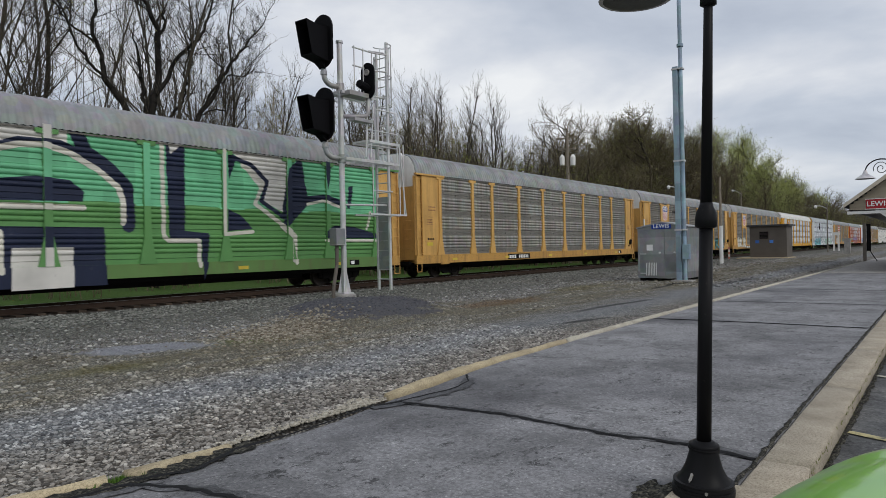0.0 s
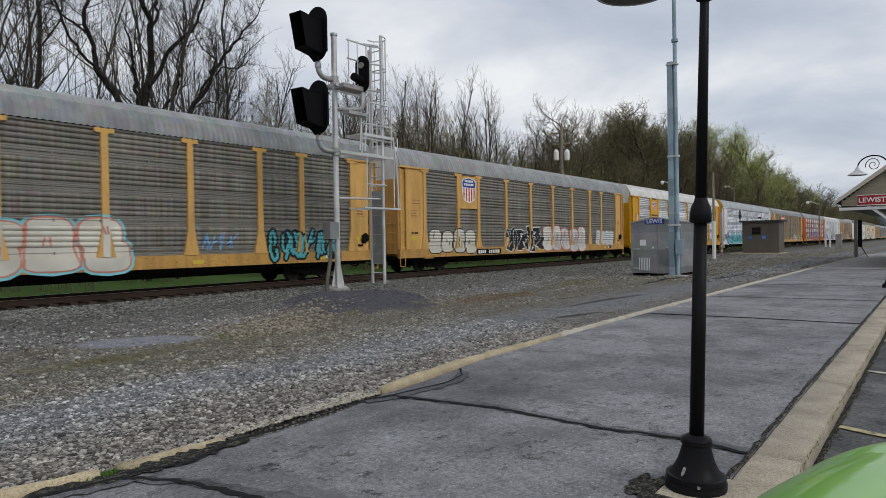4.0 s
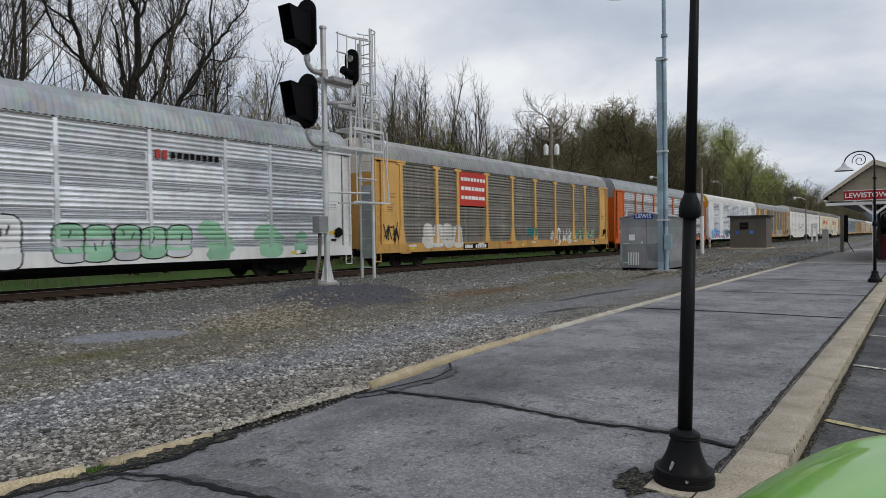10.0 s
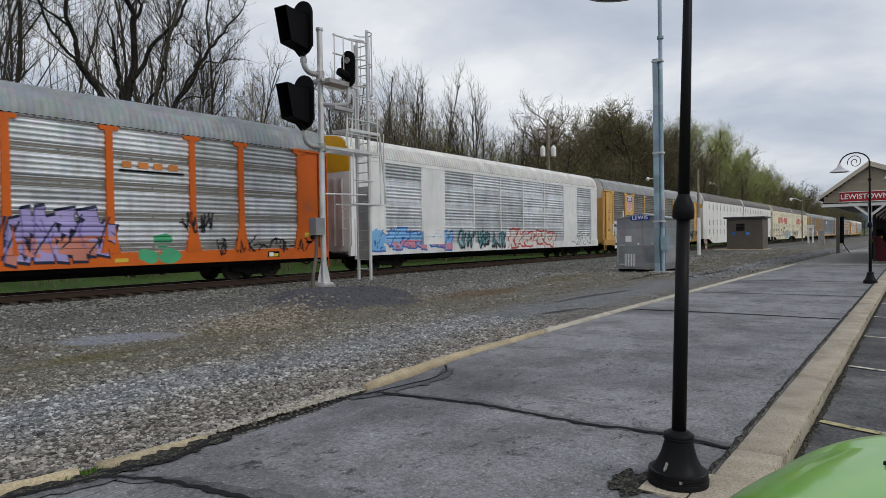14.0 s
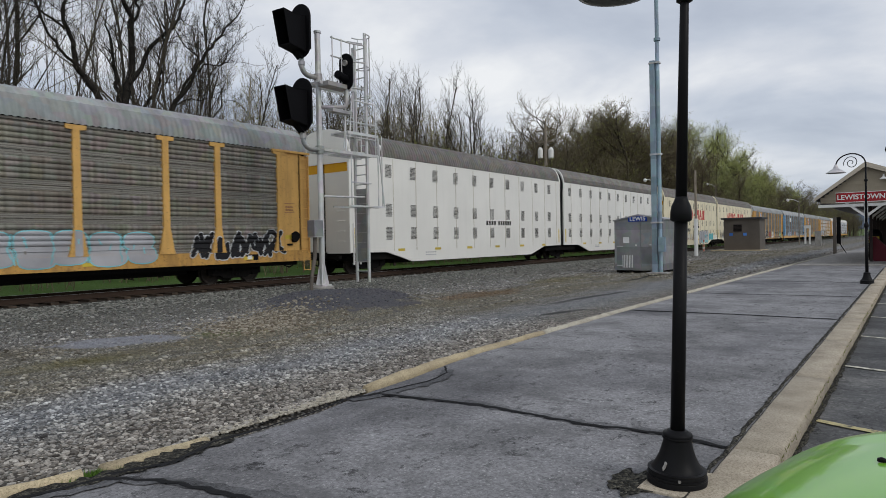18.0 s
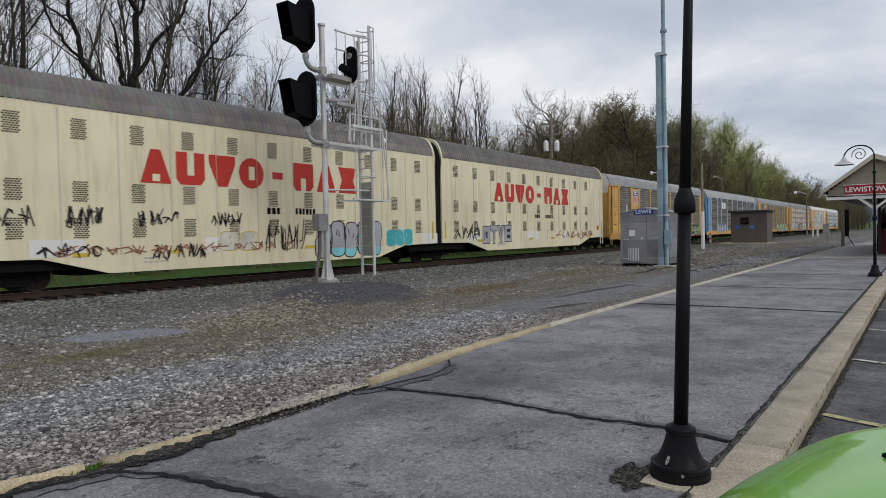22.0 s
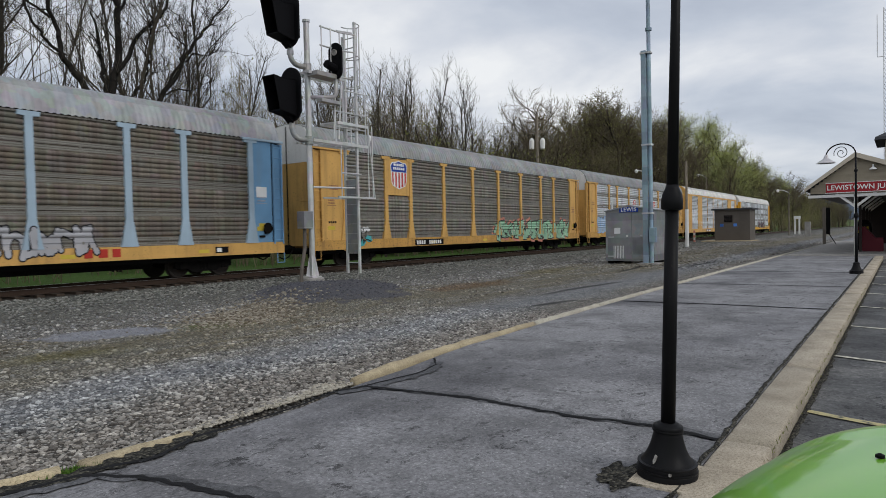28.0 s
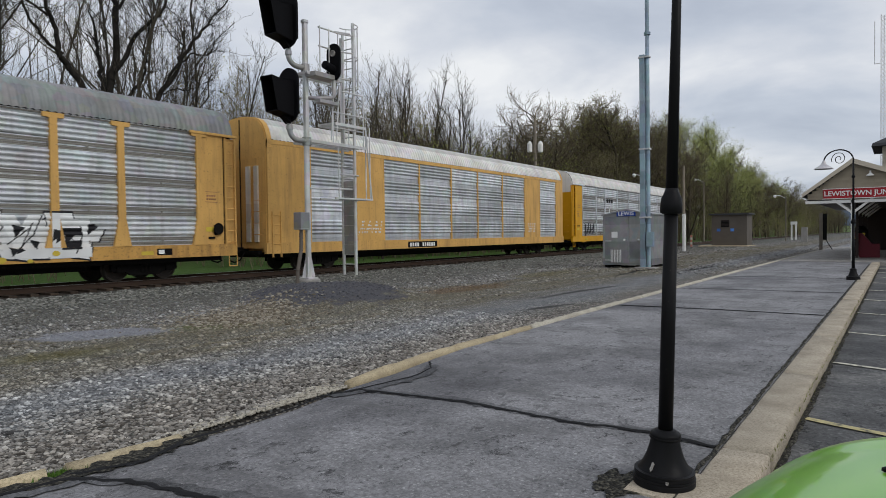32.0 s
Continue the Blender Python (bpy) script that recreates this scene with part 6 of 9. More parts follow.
def flush_carrier(x, body, sheets, roof, label, cap, end_col=None):
    """A smooth-framed car carrier with ribbed panels set flush between plain ones."""
    car = thing("autorack_car", label, "railway car", pose(x, TRACK_Y, RAIL_Z), "freight train")
    bo, sh = M[body], M[sheets]
    part("inner_shell", core(car, 0.14, CAR_LEN - 0.14, 5.18, 6.17), M["truck"], car)
    link("roof", roof_mesh(0.3, CAR_LEN - 0.3, 5.2, 6.19, M[roof]), car, label="ribbed metal roof")
    for x0, x1 in ((0.1, 0.32), (CAR_LEN - 0.32, CAR_LEN - 0.1)):
        bm = B()
        pr = [(y * 1.015, z + 0.015) for y, z in roof_profile(5.18, 6.2)]
        prism(bm, [(-1.6, 4.9)] + pr + [(1.6, 4.9)], "x", x0, x1)
        part("end_frame", bm, bo, car)
    part("side_sill", box(box(B(), 0.0, CAR_LEN, SIDE - 0.03, SIDE + 0.12, Z_SILL, Z_LOW), 0.4, CAR_LEN - 0.4, -1.2, 1.2, 0.8, 1.05), bo, car)
    part("far_side", box(B(), 0.1, CAR_LEN - 0.1, 1.52, 1.575, Z_SILL, 5.16), sh, car)
    for a, b in zip(FLUSH, FLUSH[1:]):
        if abs(a - 5.2) < 0.01 or abs(a - 21.45) < 0.01:
            part("plain_panel", box(B(), a + 0.06, b - 0.06, SIDE - 0.012, SIDE + 0.08, Z_LOW, 5.03), bo, car)
        else:
            link("side_sheet", sheet_mesh(b - a - 0.1, sh), car, pose(a + 0.05, 0, 0))
    for p in FLUSH:
        part("side_post", box(B(), p - 0.055, p + 0.055, SIDE - 0.012, SIDE + 0.1, Z_LOW, 5.03), bo, car)
    part("end_panel", box(B(), 0.1, FLUSH[0] - 0.06, SIDE - 0.012, SIDE + 0.08, Z_LOW, 5.03), bo, car)
    part("end_panel", box(B(), FLUSH[-1] + 0.06, CAR_LEN - 0.1, SIDE - 0.012, SIDE + 0.08, Z_LOW, 5.03), bo, car)
    part("top_rail", box(B(), 0.1, CAR_LEN - 0.1, SIDE - 0.02, SIDE + 0.08, 5.035, 5.2), bo, car)
    lm = ladder_mesh(bo, 0.6, 2.4, 5)
    link("ladder", lm, car, pose(0.3, 0, 0))
    e = end_wall(car, 0.08, False, M[end_col] if end_col else bo, M[cap], 5.18, 6.2)
    bm = B()
    for y in (-1.1, -0.62, 0.3, 0.9):
        box(bm, 0.0, 0.08, y, y + 0.22, 1.2, 4.2)
    part("door_leaf", bm, M["steel_pale"], e, "grey vertical door leaves")
    end_wall(car, CAR_LEN - 0.08, True, bo, M[cap], 5.18, 6.2)
    for tx in (3.3, CAR_LEN - 3.3):
        add_truck(car, tx)
    link("coupler", coupler_mesh(), car)
    link("coupler", coupler_mesh(), car, pose(CAR_LEN, 0, 0, 0, 0, 180))
    part("underframe", box(box(B(), 5.2, 22.2, -0.9, 0.9, 0.4, 0.8), 0.5, 26.9, -1.35, 1.35, 0.58, 0.8), M["truck"], car)
    return car


def vent_mesh():
    """A field of round punched holes, staggered row by row."""
    def make():
        bm = B()
        for r in range(10):
            for c in range(5):
                x, z = 0.04 + 0.088 * c + (0.044 if r % 2 else 0), 0.03 + 0.062 * r
                vs = [bm.verts.new((x + 0.034 * math.cos(1.0472 * k), 0, z + 0.027 * math.sin(1.0472 * k))) for k in range(6)]
                bm.faces.new(vs)
        return to_mesh(bm, "vent", M["black"])
    return kept("vent", make)


def hexgrid_backed(car, x, z):
    link("vent", vent_mesh(), car, pose(x, SIDE - 0.012, z))


def articulated(x, paint_name, label, rows):
    """Two smooth-sided units on three trucks, joined by a black bellows."""
    car = thing("articulated_autorack_car", label, "railway car", pose(x, TRACK_Y, RAIL_Z), "freight train")
    col = M[paint_name]
    U = 21.15
    for u0 in (0.25, 21.95):
        a, b = u0, u0 + U
        part("inner_shell", core(car, a + 0.1, b - 0.1, 5.38, 6.48, 1.05), M["truck"], car)
        outline = [(a, 0.98), (a + 2.5, 0.95), (a + 4.4, 0.45), (b - 4.4, 0.45), (b - 2.5, 0.95), (b, 0.98), (b, 5.42), (a, 5.42)]
        unit = part("unit_side", prism(B(), outline, "y", SIDE, SIDE + 0.09), col, car, "smooth painted side wall")
        part("far_side", prism(B(), outline, "y", 1.5, 1.58), col, car)
        link("roof", roof_mesh(a + 0.12, b - 0.12, 5.4, 6.53, M["roof_dark"], 0.2, 0.05), car, label="dark ribbed roof")
        for xa, xb in ((a, a + 0.13), (b - 0.13, b)):
            pr = [(y * 1.018, z + 0.03) for y, z in roof_profile(5.38, 6.55)]
            part("end_frame", prism(B(), [(-1.6, 5.0)] + pr + [(1.6, 5.0)], "x", xa, xb), col, car, "pale rounded end frame")
        # thin strips coloured as the shadow lines of the panel joints
        bm = B()
        for k in range(12):
            xx = a + 0.95 + 1.75 * k + 0.3
            if xx < b - 0.3:
                box(bm, xx, xx + 0.028, SIDE - 0.012, SIDE + 0.01, 1.0, 5.36)
        part("panel_joint", bm, M["joint"], unit, "vertical panel joints with their shadow put into the colour")
        first, step, count = rows[0] if a < 5 else rows[1]
        for k in range(count):
            xx = first + step * k
            for z in (4.47, 2.62, 1.53):
                hexgrid_backed(car, xx, z)
        for k in range(6):
            xx = a + 3.3 + 3.0 * k
            part("reflector", box(B(), xx, xx + 0.5, SIDE - 0.012, SIDE + 0.0, 0.98, 1.1), spray("yellow"), car, "yellow reflective strip")
        part("grab_bar", box(B(), a + 0.22, a + 0.34, SIDE - 0.01, SIDE, 1.2, 2.1), spray("yellow"), car)
        part("grab_bar", box(B(), b - 0.34, b - 0.22, SIDE - 0.01, SIDE, 1.2, 2.1), spray("yellow"), car)
        bars(car, a + 5.5, 0.85, 0.9, 0.05, 6, spray("grey"), 2, SIDE - 0.006)
        bars(car, a + 5.5, 0.72, 0.9, 0.05, 5, spray("grey"), 3, SIDE - 0.006)
    # bellows
    bm = B()
    for k in range(6):
        xx = 21.42 + 0.095 * k
        pr = [(y * (0.97 if k % 2 else 0.93), z - 0.02) for y, z in roof_profile(5.35, 6.46)]
        prism(bm, [(-1.47, 0.95)] + pr + [(1.47, 0.95)], "x", xx, xx + 0.075)
    part("bellows", bm, M["rubber"], car, "black rubber bellows between the units")
    for xx, turn in ((0.3, False), (43.05, True)):
        e = end_wall(car, xx, turn, col if not turn else M["max_cream"], M["gold"], 5.38, 6.55, 4.6)
    for tx in (2.0, 21.66, 41.4):
        add_truck(car, tx)
    link("coupler", coupler_mesh(), car)
    link("coupler", coupler_mesh(), car, pose(43.35, 0, 0, 0, 0, 180))
    lm = ladder_mesh(M["white"], 0.45, 2.3, 5)
    link("ladder", lm, car, pose(0.45, 0, 0))
    link("ladder", lm, car, pose(42.5, 0, 0))
    for xa, xb in ((0.6, 4.3), (19.4, 24.1), (39.2, 42.9)):
        part("bolster", box(B(), xa, xb, -1.4, 1.4, 0.62, 1.02), M["truck"], car, "dark frame over the truck")
    part("underframe", box(box(B(), 4.0, 19.5, -0.9, 0.9, 0.4, 1.0), 24.0, 39.5, -0.9, 0.9, 0.4, 1.0), M["truck"], car)
    part("handbrake", box(B(), 41.9, 42.2, SIDE - 0.07, SIDE, 1.55, 1.85, 0.04), spray("orange"), car, "orange handbrake cover")
    return car


HEADS = [-4.56, 24.08, 53.24, 82.19, 111.14, 140.18, 169.11, 198.04, 226.78, 255.42, 284.94, 329.63, 374.18, 403.14, 432.16, 461.17, 489.96, 519.03]
TRAIN = []

# each car in turn, from the one at the head of the view
c = carrier(HEADS[0], "green", "green", "green", "roof_grey", "car carrier wholly painted green with huge dark letter shapes", sill="green_sill", end2="yellow")
for k in range(26):
    lay_paint(c, [[(1.0 * k, 3.0 + 0.05 * (k % 3)), (min(25.9, 1.0 * k + 1.0), 3.0 + 0.05 * ((k * 2) % 3)), (min(25.9, 1.0 * k + 1.0), 5.02), (1.0 * k, 5.02)]], spray("jade"), "flared", 0.003, "upper_coat")
mural(c, "pale", 0.006, (10.89, 5.20), (13.01, 5.21), (13.00, 4.74), (12.16, 4.74), (10.88, 4.49))
lay_paint(c, stroke([(13.23, 5.15), (13.51, 4.53), (14.19, 4.11), (14.72, 3.56), (14.77, 2.36)], 0.42), spray("navy"), "flared", 0.009)
lay_paint(c, stroke([(10.88, 4.34), (11.72, 4.69), (12.78, 4.71), (13.51, 4.45)], 0.2), spray("navy"), "flared", 0.0075)
lay_paint(c, stroke([(10.88, 4.30), (11.72, 4.57), (12.39, 4.63), (13.09, 4.45), (13.84, 4.04), (14.45, 3.54), (14.60, 3.18), (14.59, 2.45)], 0.18), spray("bone"), "flared", 0.014)
mural(c, "navy", 0.009, (10.73, 3.53), (12.14, 3.73), (13.04, 3.67), (13.46, 3.35), (13.42, 3.06), (10.72, 3.00))
lay_paint(c, stroke([(10.72, 2.86), (13.42, 2.88)], 0.17), spray("bone"), "flared", 0.014)
mural(c, "navy", 0.009, (10.71, 2.30), (14.02, 2.31), (14.05, 0.56), (10.68, 0.60))
mural(c, "pale", 0.014, (11.52, 1.71), (13.12, 1.71), (13.10, 0.55), (11.48, 0.53))
lay_paint(c, stroke([(11.25, 2.15), (11.26, 1.04)], 0.15), spray("bone"), "flared", 0.014)
mural(c, "navy", 0.009, (16.02, 5.18), (16.70, 5.07), (16.66, 2.20), (16.11, 2.00))
mural(c, "navy", 0.0095, (16.11, 2.27), (17.57, 2.15), (17.55, 1.90), (16.10, 1.98))
mural(c, "navy", 0.0098, (17.26, 2.14), (17.57, 2.14), (17.48, 0.98), (17.31, 0.53))
lay_paint(c, stroke([(15.89, 5.17), (15.91, 2.04), (16.05, 1.90), (17.17, 1.90), (17.18, 1.04)], 0.15), spray("bone"), "flared", 0.014)
mural(c, "pale", 0.014, (16.13, 5.17), (16.67, 5.16), (16.17, 4.74))
lay_paint(c, stroke([(18.18, 5.08), (18.15, 2.12), (19.38, 2.22)], 0.13), spray("bone"), "flared", 0.014)
mural(c, "navy", 0.009, (18.28, 3.03), (18.85, 2.80), (19.37, 2.33), (18.26, 2.23))
mural(c, "navy", 0.009, (18.30, 5.19), (18.71, 4.87), (18.42, 4.08))
mural(c, "pale", 0.007, (18.47, 5.16), (20.95, 5.14), (20.95, 2.89), (20.29, 3.18))
mural(c, "pale", 0.0073, (18.47, 5.16), (20.29, 3.18), (19.76, 3.43), (20.05, 4.11), (18.96, 4.89))
lay_paint(c, stroke([(18.59, 4.86), (19.34, 4.66), (20.05, 4.11), (19.76, 3.38), (20.77, 2.78), (21.35, 2.93)], 0.16), spray("navy"), "flared", 0.01)
lay_paint(c, stroke([(18.95, 4.62), (19.84, 4.04), (19.49, 3.25), (21.33, 2.10), (21.34, 1.02)], 0.16), spray("bone"), "flared", 0.014)
mural(c, "navy", 0.009, (21.03, 4.68), (21.70, 5.14), (22.00, 3.59), (21.12, 2.76), (20.70, 2.86))
lay_paint(c, stroke([(20.91, 2.58), (22.03, 3.51), (22.96, 3.62), (23.83, 3.41)], 0.3), spray("navy"), "flared", 0.0095)
lay_paint(c, stroke([(21.99, 3.34), (22.80, 3.51), (23.77, 3.29)], 0.12), spray("bone"), "flared", 0.014)
lay_paint(c, stroke([(20.69, 2.46), (21.22, 2.02), (21.22, 1.11)], 0.16), spray("bone"), "flared", 0.014)
mural(c, "navy", 0.009, (22.92, 2.26), (23.42, 2.51), (24.61, 2.46), (25.84, 2.19), (25.87, 1.99), (22.92, 1.98))
lay_paint(c, stroke([(22.91, 1.89), (25.77, 1.87)], 0.13), spray("bone"), "flared", 0.014)
mural(c, "navy", 0.009, (22.88, 5.14), (23.33, 5.09), (23.02, 3.95))
mural(c, "navy", 0.009, (24.27, 4.18), (24.54, 4.22), (24.32, 3.23), (24.16, 3.30))
lay_paint(c, stroke([(25.56, 3.12), (25.32, 2.41)], 0.14), spray("bone"), "flared", 0.014)
lay_paint(c, stroke([(2.60, 4.60), (4.60, 1.60), (6.60, 4.40)], 0.7), spray("navy"), "flared", 0.009)
lay_paint(c, stroke([(2.20, 4.30), (4.20, 1.30)], 0.16), spray("bone"), "flared", 0.014)
part("rear_sill", box(B(), 25.92, 27.4, SIDE - 0.036, SIDE + 0.0, Z_SILL, Z_LOW), M["yellow_sill"], c, "dirty yellow rear sill")
tags(c, 26.0, 26.8, 1.3, 2.6, 2, "white", 6, w=0.06)
TRAIN.append(c)

c = carrier(HEADS[1], "yellow", "yellow", "steel_old", "roof_grey", "tan-yellow car carrier with plain weathered grey sides")
number_plate(c, 8.2)
TRAIN.append(c)

c = carrier(HEADS[2], "yellow", "yellow", "steel_dark", "roof_grey", "tan-yellow car carrier with a shield emblem and sprayed letters", logo=(4.75, 3.25, "yellow"))
shield(c, 5.08, 6.38, 3.55, 4.95, SIDE - 0.032)
side_words(c, "BUILDING AMERICA", 0.36, 9.6, 4.42, SIDE - 0.004, 1.1)
blocks(c, 2.05, 4.6, 1.1, 2.05, 4, "black", "silver", 12, rim=0.06)
letters(c, 4.9, 6.5, 1.15, 2.0, 3, "black", "white", 12, rim=0.06, shine="white")
blocks(c, 7.0, 9.5, 0.95, 2.0, 4, "black", "white", 13, rim=0.06)
bubbles(c, 10.2, 16.0, 0.8, 2.3, 4, "bone", "salmon", 14, halo="aqua")
letters(c, 21.4, 24.8, 0.85, 2.1, 5, "teal", "black", 15, shine="aqua")
tags(c, 18.6, 20.2, 1.3, 1.9, 3, "sky", 16)
number_plate(c, 7.2, z=0.84)
TRAIN.append(c)

c = carrier(HEADS[3], "yellow", "yellow", "steel_dark", "roof_grey", "tan-yellow car carrier with shield emblem and black sprayed letters", logo=(4.75, 3.25, "yellow"))
shield(c, 5.08, 6.38, 3.55, 4.95, SIDE - 0.032)
bubbles(c, 2.3, 6.3, 0.9, 2.1, 4, "bone", "black", 21)
jagged(c, 9.6, 14.0, 0.8, 2.4, 4, "black", "white", 22, rim=0.05, shine="white")
bubbles(c, 14.0, 20.3, 0.8, 2.4, 5, "pale", "red", 23, rim=0.05)
tags(c, 14.4, 19.8, 0.9, 2.2, 8, "grey", 28, w=0.03)
bubbles(c, 22.2, 25.4, 1.15, 2.1, 4, "silver", "pale", 24)
number_plate(c, 6.4)
TRAIN.append(c)

c = carrier(HEADS[4], "gold", "gold", "steel_new", "roof_white", "clean bright-yellow car carrier with shining silver sides", logo=(4.75, 3.25, "gold"))
shield(c, 5.2, 6.1, 4.0, 4.85, SIDE - 0.032)
side_words(c, "BUILDING AMERICA", 0.2, 5.7, 3.6, SIDE - 0.03, 0.95)
number_plate(c, 6.3)
bars(c, 17.4, 0.86, 0.9, 0.2, 3, M["red"], 9, SIDE - 0.036)
TRAIN.append(c)

c = carrier(HEADS[5], "white_car", "steel_pale", "steel_pale", "roof_pale", "white and silver car carrier with teal sprayed lettering", cap="gold", style="slim", sill="white_car")
bm = B()
for k in range(20):
    a, b = 6.28319 * k / 20, 6.28319 * (k + 1) / 20
    rod(bm, (8.25 + 0.5 * math.cos(a), SIDE - 0.02, 4.35 + 0.5 * math.sin(a)), (8.25 + 0.5 * math.cos(b), SIDE - 0.02, 4.35 + 0.5 * math.sin(b)), 0.05, n=6)
box(bm, 8.05, 8.45, SIDE - 0.03, SIDE - 0.005, 4.15, 4.55, 0.008)
box(bm, 8.0, 8.5, SIDE - 0.03, SIDE - 0.005, 4.9, 5.02)
part("round_emblem", bm, M["black"], c, "round black emblem")
bars(c, 8.0, 3.65, 0.6, 0.14, 2, M["black"], 9)
blot(c, 1.7, 4.2, 1.2, 2.05, 5, "salmon", 32, "slim", 0.002)
blot(c, 8.6, 10.2, 1.1, 2.0, 4, "salmon", 132, "slim", 0.002)
blot(c, 1.5, 9.7, 0.95, 1.5, 22, "sky", 133, "slim", 0.004)
jagged(c, 2.4, 9.6, 0.76, 2.2, 7, "aqua", "navy", 31, "slim", rim=0.045, second="teal")
bubbles(c, 2.5, 9.4, 0.8, 1.6, 8, "teal", "navy", 134, "slim", rim=0.035, second="aqua")
discs(c, [(2.25, 1.75, 0.42), (9.75, 1.6, 0.36), (2.0, 1.1, 0.28)], "navy", "slim", 0.024)
discs(c, [(2.25, 1.77, 0.37), (9.75, 1.62, 0.31), (2.0, 1.12, 0.23)], "cobalt", "slim", 0.027)
bubbles(c, 10.3, 14.4, 0.8, 2.2, 5, "white", "black", 33, "slim", rim=0.05)
bubbles(c, 15.2, 19.6, 0.85, 1.95, 5, "mint", "black", 34, "slim", rim=0.04, second="silver")
blot(c, 19.8, 25.2, 0.9, 1.9, 14, "mint", 35, "slim")
tags(c, 0.7, 1.7, 1.2, 1.9, 3, "black", 36, "slim")
bars(c, 18.4, 4.15, 0.5, 0.3, 2, spray("red"), 10)
bars(c, 18.95, 4.2, 1.9, 0.2, 8, M["black"], 11)
TRAIN.append(c)

c = carrier(HEADS[6], "yellow", "yellow", "steel_dark", "roof_grey", "tan-yellow car carrier with a red name panel on dirty brown sides", logo=(6.65, 3.15, "red"))
for zz, n in ((4.5, 8), (4.0, 7), (3.5, 7)):
    bars(c, 6.95, zz, 1.7 + 0.1 * n, 0.19, n, M["letter"], int(zz * 10), SIDE - 0.034, gap=0.1)
bubbles(c, 3.6, 7.0, 0.9, 2.1, 4, "pale", "silver", 41, rim=0.05)
tags(c, 17.6, 20.8, 0.85, 1.95, 4, "white", 42, w=0.1)
tags(c, 21.1, 24.6, 1.1, 1.9, 5, "mint", 43, w=0.07)
blot(c, 14.5, 16.6, 1.3, 2.0, 3, "teal_dark", 44)
tags(c, 0.6, 1.7, 1.2, 2.3, 2, "black", 45, w=0.06)
for k in range(7):
    part("sill_stripe", box(B(), 2.4 + 3.1 * k, 3.0 + 3.1 * k, SIDE - 0.038, SIDE - 0.028, 1.0, 1.1), spray("red" if k % 2 else "bone"), c)
number_plate(c, 7.1)
TRAIN.append(c)

c = carrier(HEADS[7], "orange", "orange", "steel_mid", "roof_pale", "orange car carrier with silver sides and purple sprayed letters", cap="roof_pale")
jagged(c, 6.4, 18.2, 0.85, 2.55, 15, "lilac", "navy", 51, second="salmon", shine="purple")
blot(c, 3.2, 6.4, 0.8, 1.7, 6, "green", 52)
blot(c, 18.2, 21.0, 0.8, 1.6, 5, "green", 53)
tags(c, 2.1, 3.6, 1.7, 2.4, 3, "black", 54, w=0.09)
tags(c, 20.6, 21.9, 1.8, 2.5, 4, "black", 55, w=0.06)
tags(c, 22.0, 26.5, 1.0, 1.6, 8, "black", 56, w=0.05)
part("name_stripe", box(B(), 18.5, 20.75, SIDE - 0.018, SIDE - 0.004, 3.72, 3.78), M["black"], c)
bars(c, 18.6, 3.84, 2.1, 0.2, 4, spray("orange"), 57)
number_plate(c, 7.6)
TRAIN.append(c)

c = flush_carrier(HEADS[8], "white_car", "steel_mid", "roof_white", "pale grey flush-sided car carrier with coloured sprayed letters", "gold")
jagged(c, 1.4, 7.6, 0.85, 2.0, 6, "sky", "blue", 61, "flush", second="pink", shine="aqua")
letters(c, 8.3, 13.4, 0.85, 1.9, 5, "black", "silver", 62, "flush", rim=0.06, shine="aqua")
jagged(c, 14.0, 20.0, 0.85, 2.0, 6, "pale", "red", 63, "flush", rim=0.1)
letters(c, 22.4, 25.8, 0.9, 1.8, 4, "white", "black", 64, "flush", rim=0.05)
TRAIN.append(c)

c = carrier(HEADS[9], "yellow", "yellow", "steel_dark", "roof_grey", "tan-yellow car carrier with shield emblem and a boxy sprayed piece", logo=(4.75, 3.25, "yellow"))
shield(c, 5.08, 6.38, 3.55, 4.95, SIDE - 0.032)
blocks(c, 2.1, 4.8, 0.9, 2.3, 3, "silver", "black", 72, rim=0.2, halo="white")
tags(c, 5.6, 14.8, 0.9, 2.0, 9, "salmon", 72, w=0.12)
tags(c, 5.6, 14.8, 0.9, 2.0, 9, "aqua", 75, w=0.06)
bubbles(c, 15.4, 20.6, 0.9, 1.9, 5, "grey", "aqua", 73, rim=0.04)
letters(c, 22.0, 25.8, 0.95, 1.9, 4, "black", "silver", 74, rim=0.05)
number_plate(c, 7.6, False)
TRAIN.append(c)

c = articulated(HEADS[10], "max_white", "clean white two-unit car carrier with rows of vents", ((19.43, -1.862, 10), (22.72, 1.895, 10)))
for a in (11.6, 33.4):
    bars(c, a, 2.3, 1.15, 0.25, 4, M["black"], 81, SIDE - 0.008, gap=0.34)
    bars(c, a + 1.35, 2.3, 1.6, 0.25, 6, M["black"], 82, SIDE - 0.008, gap=0.36)
TRAIN.append(c)

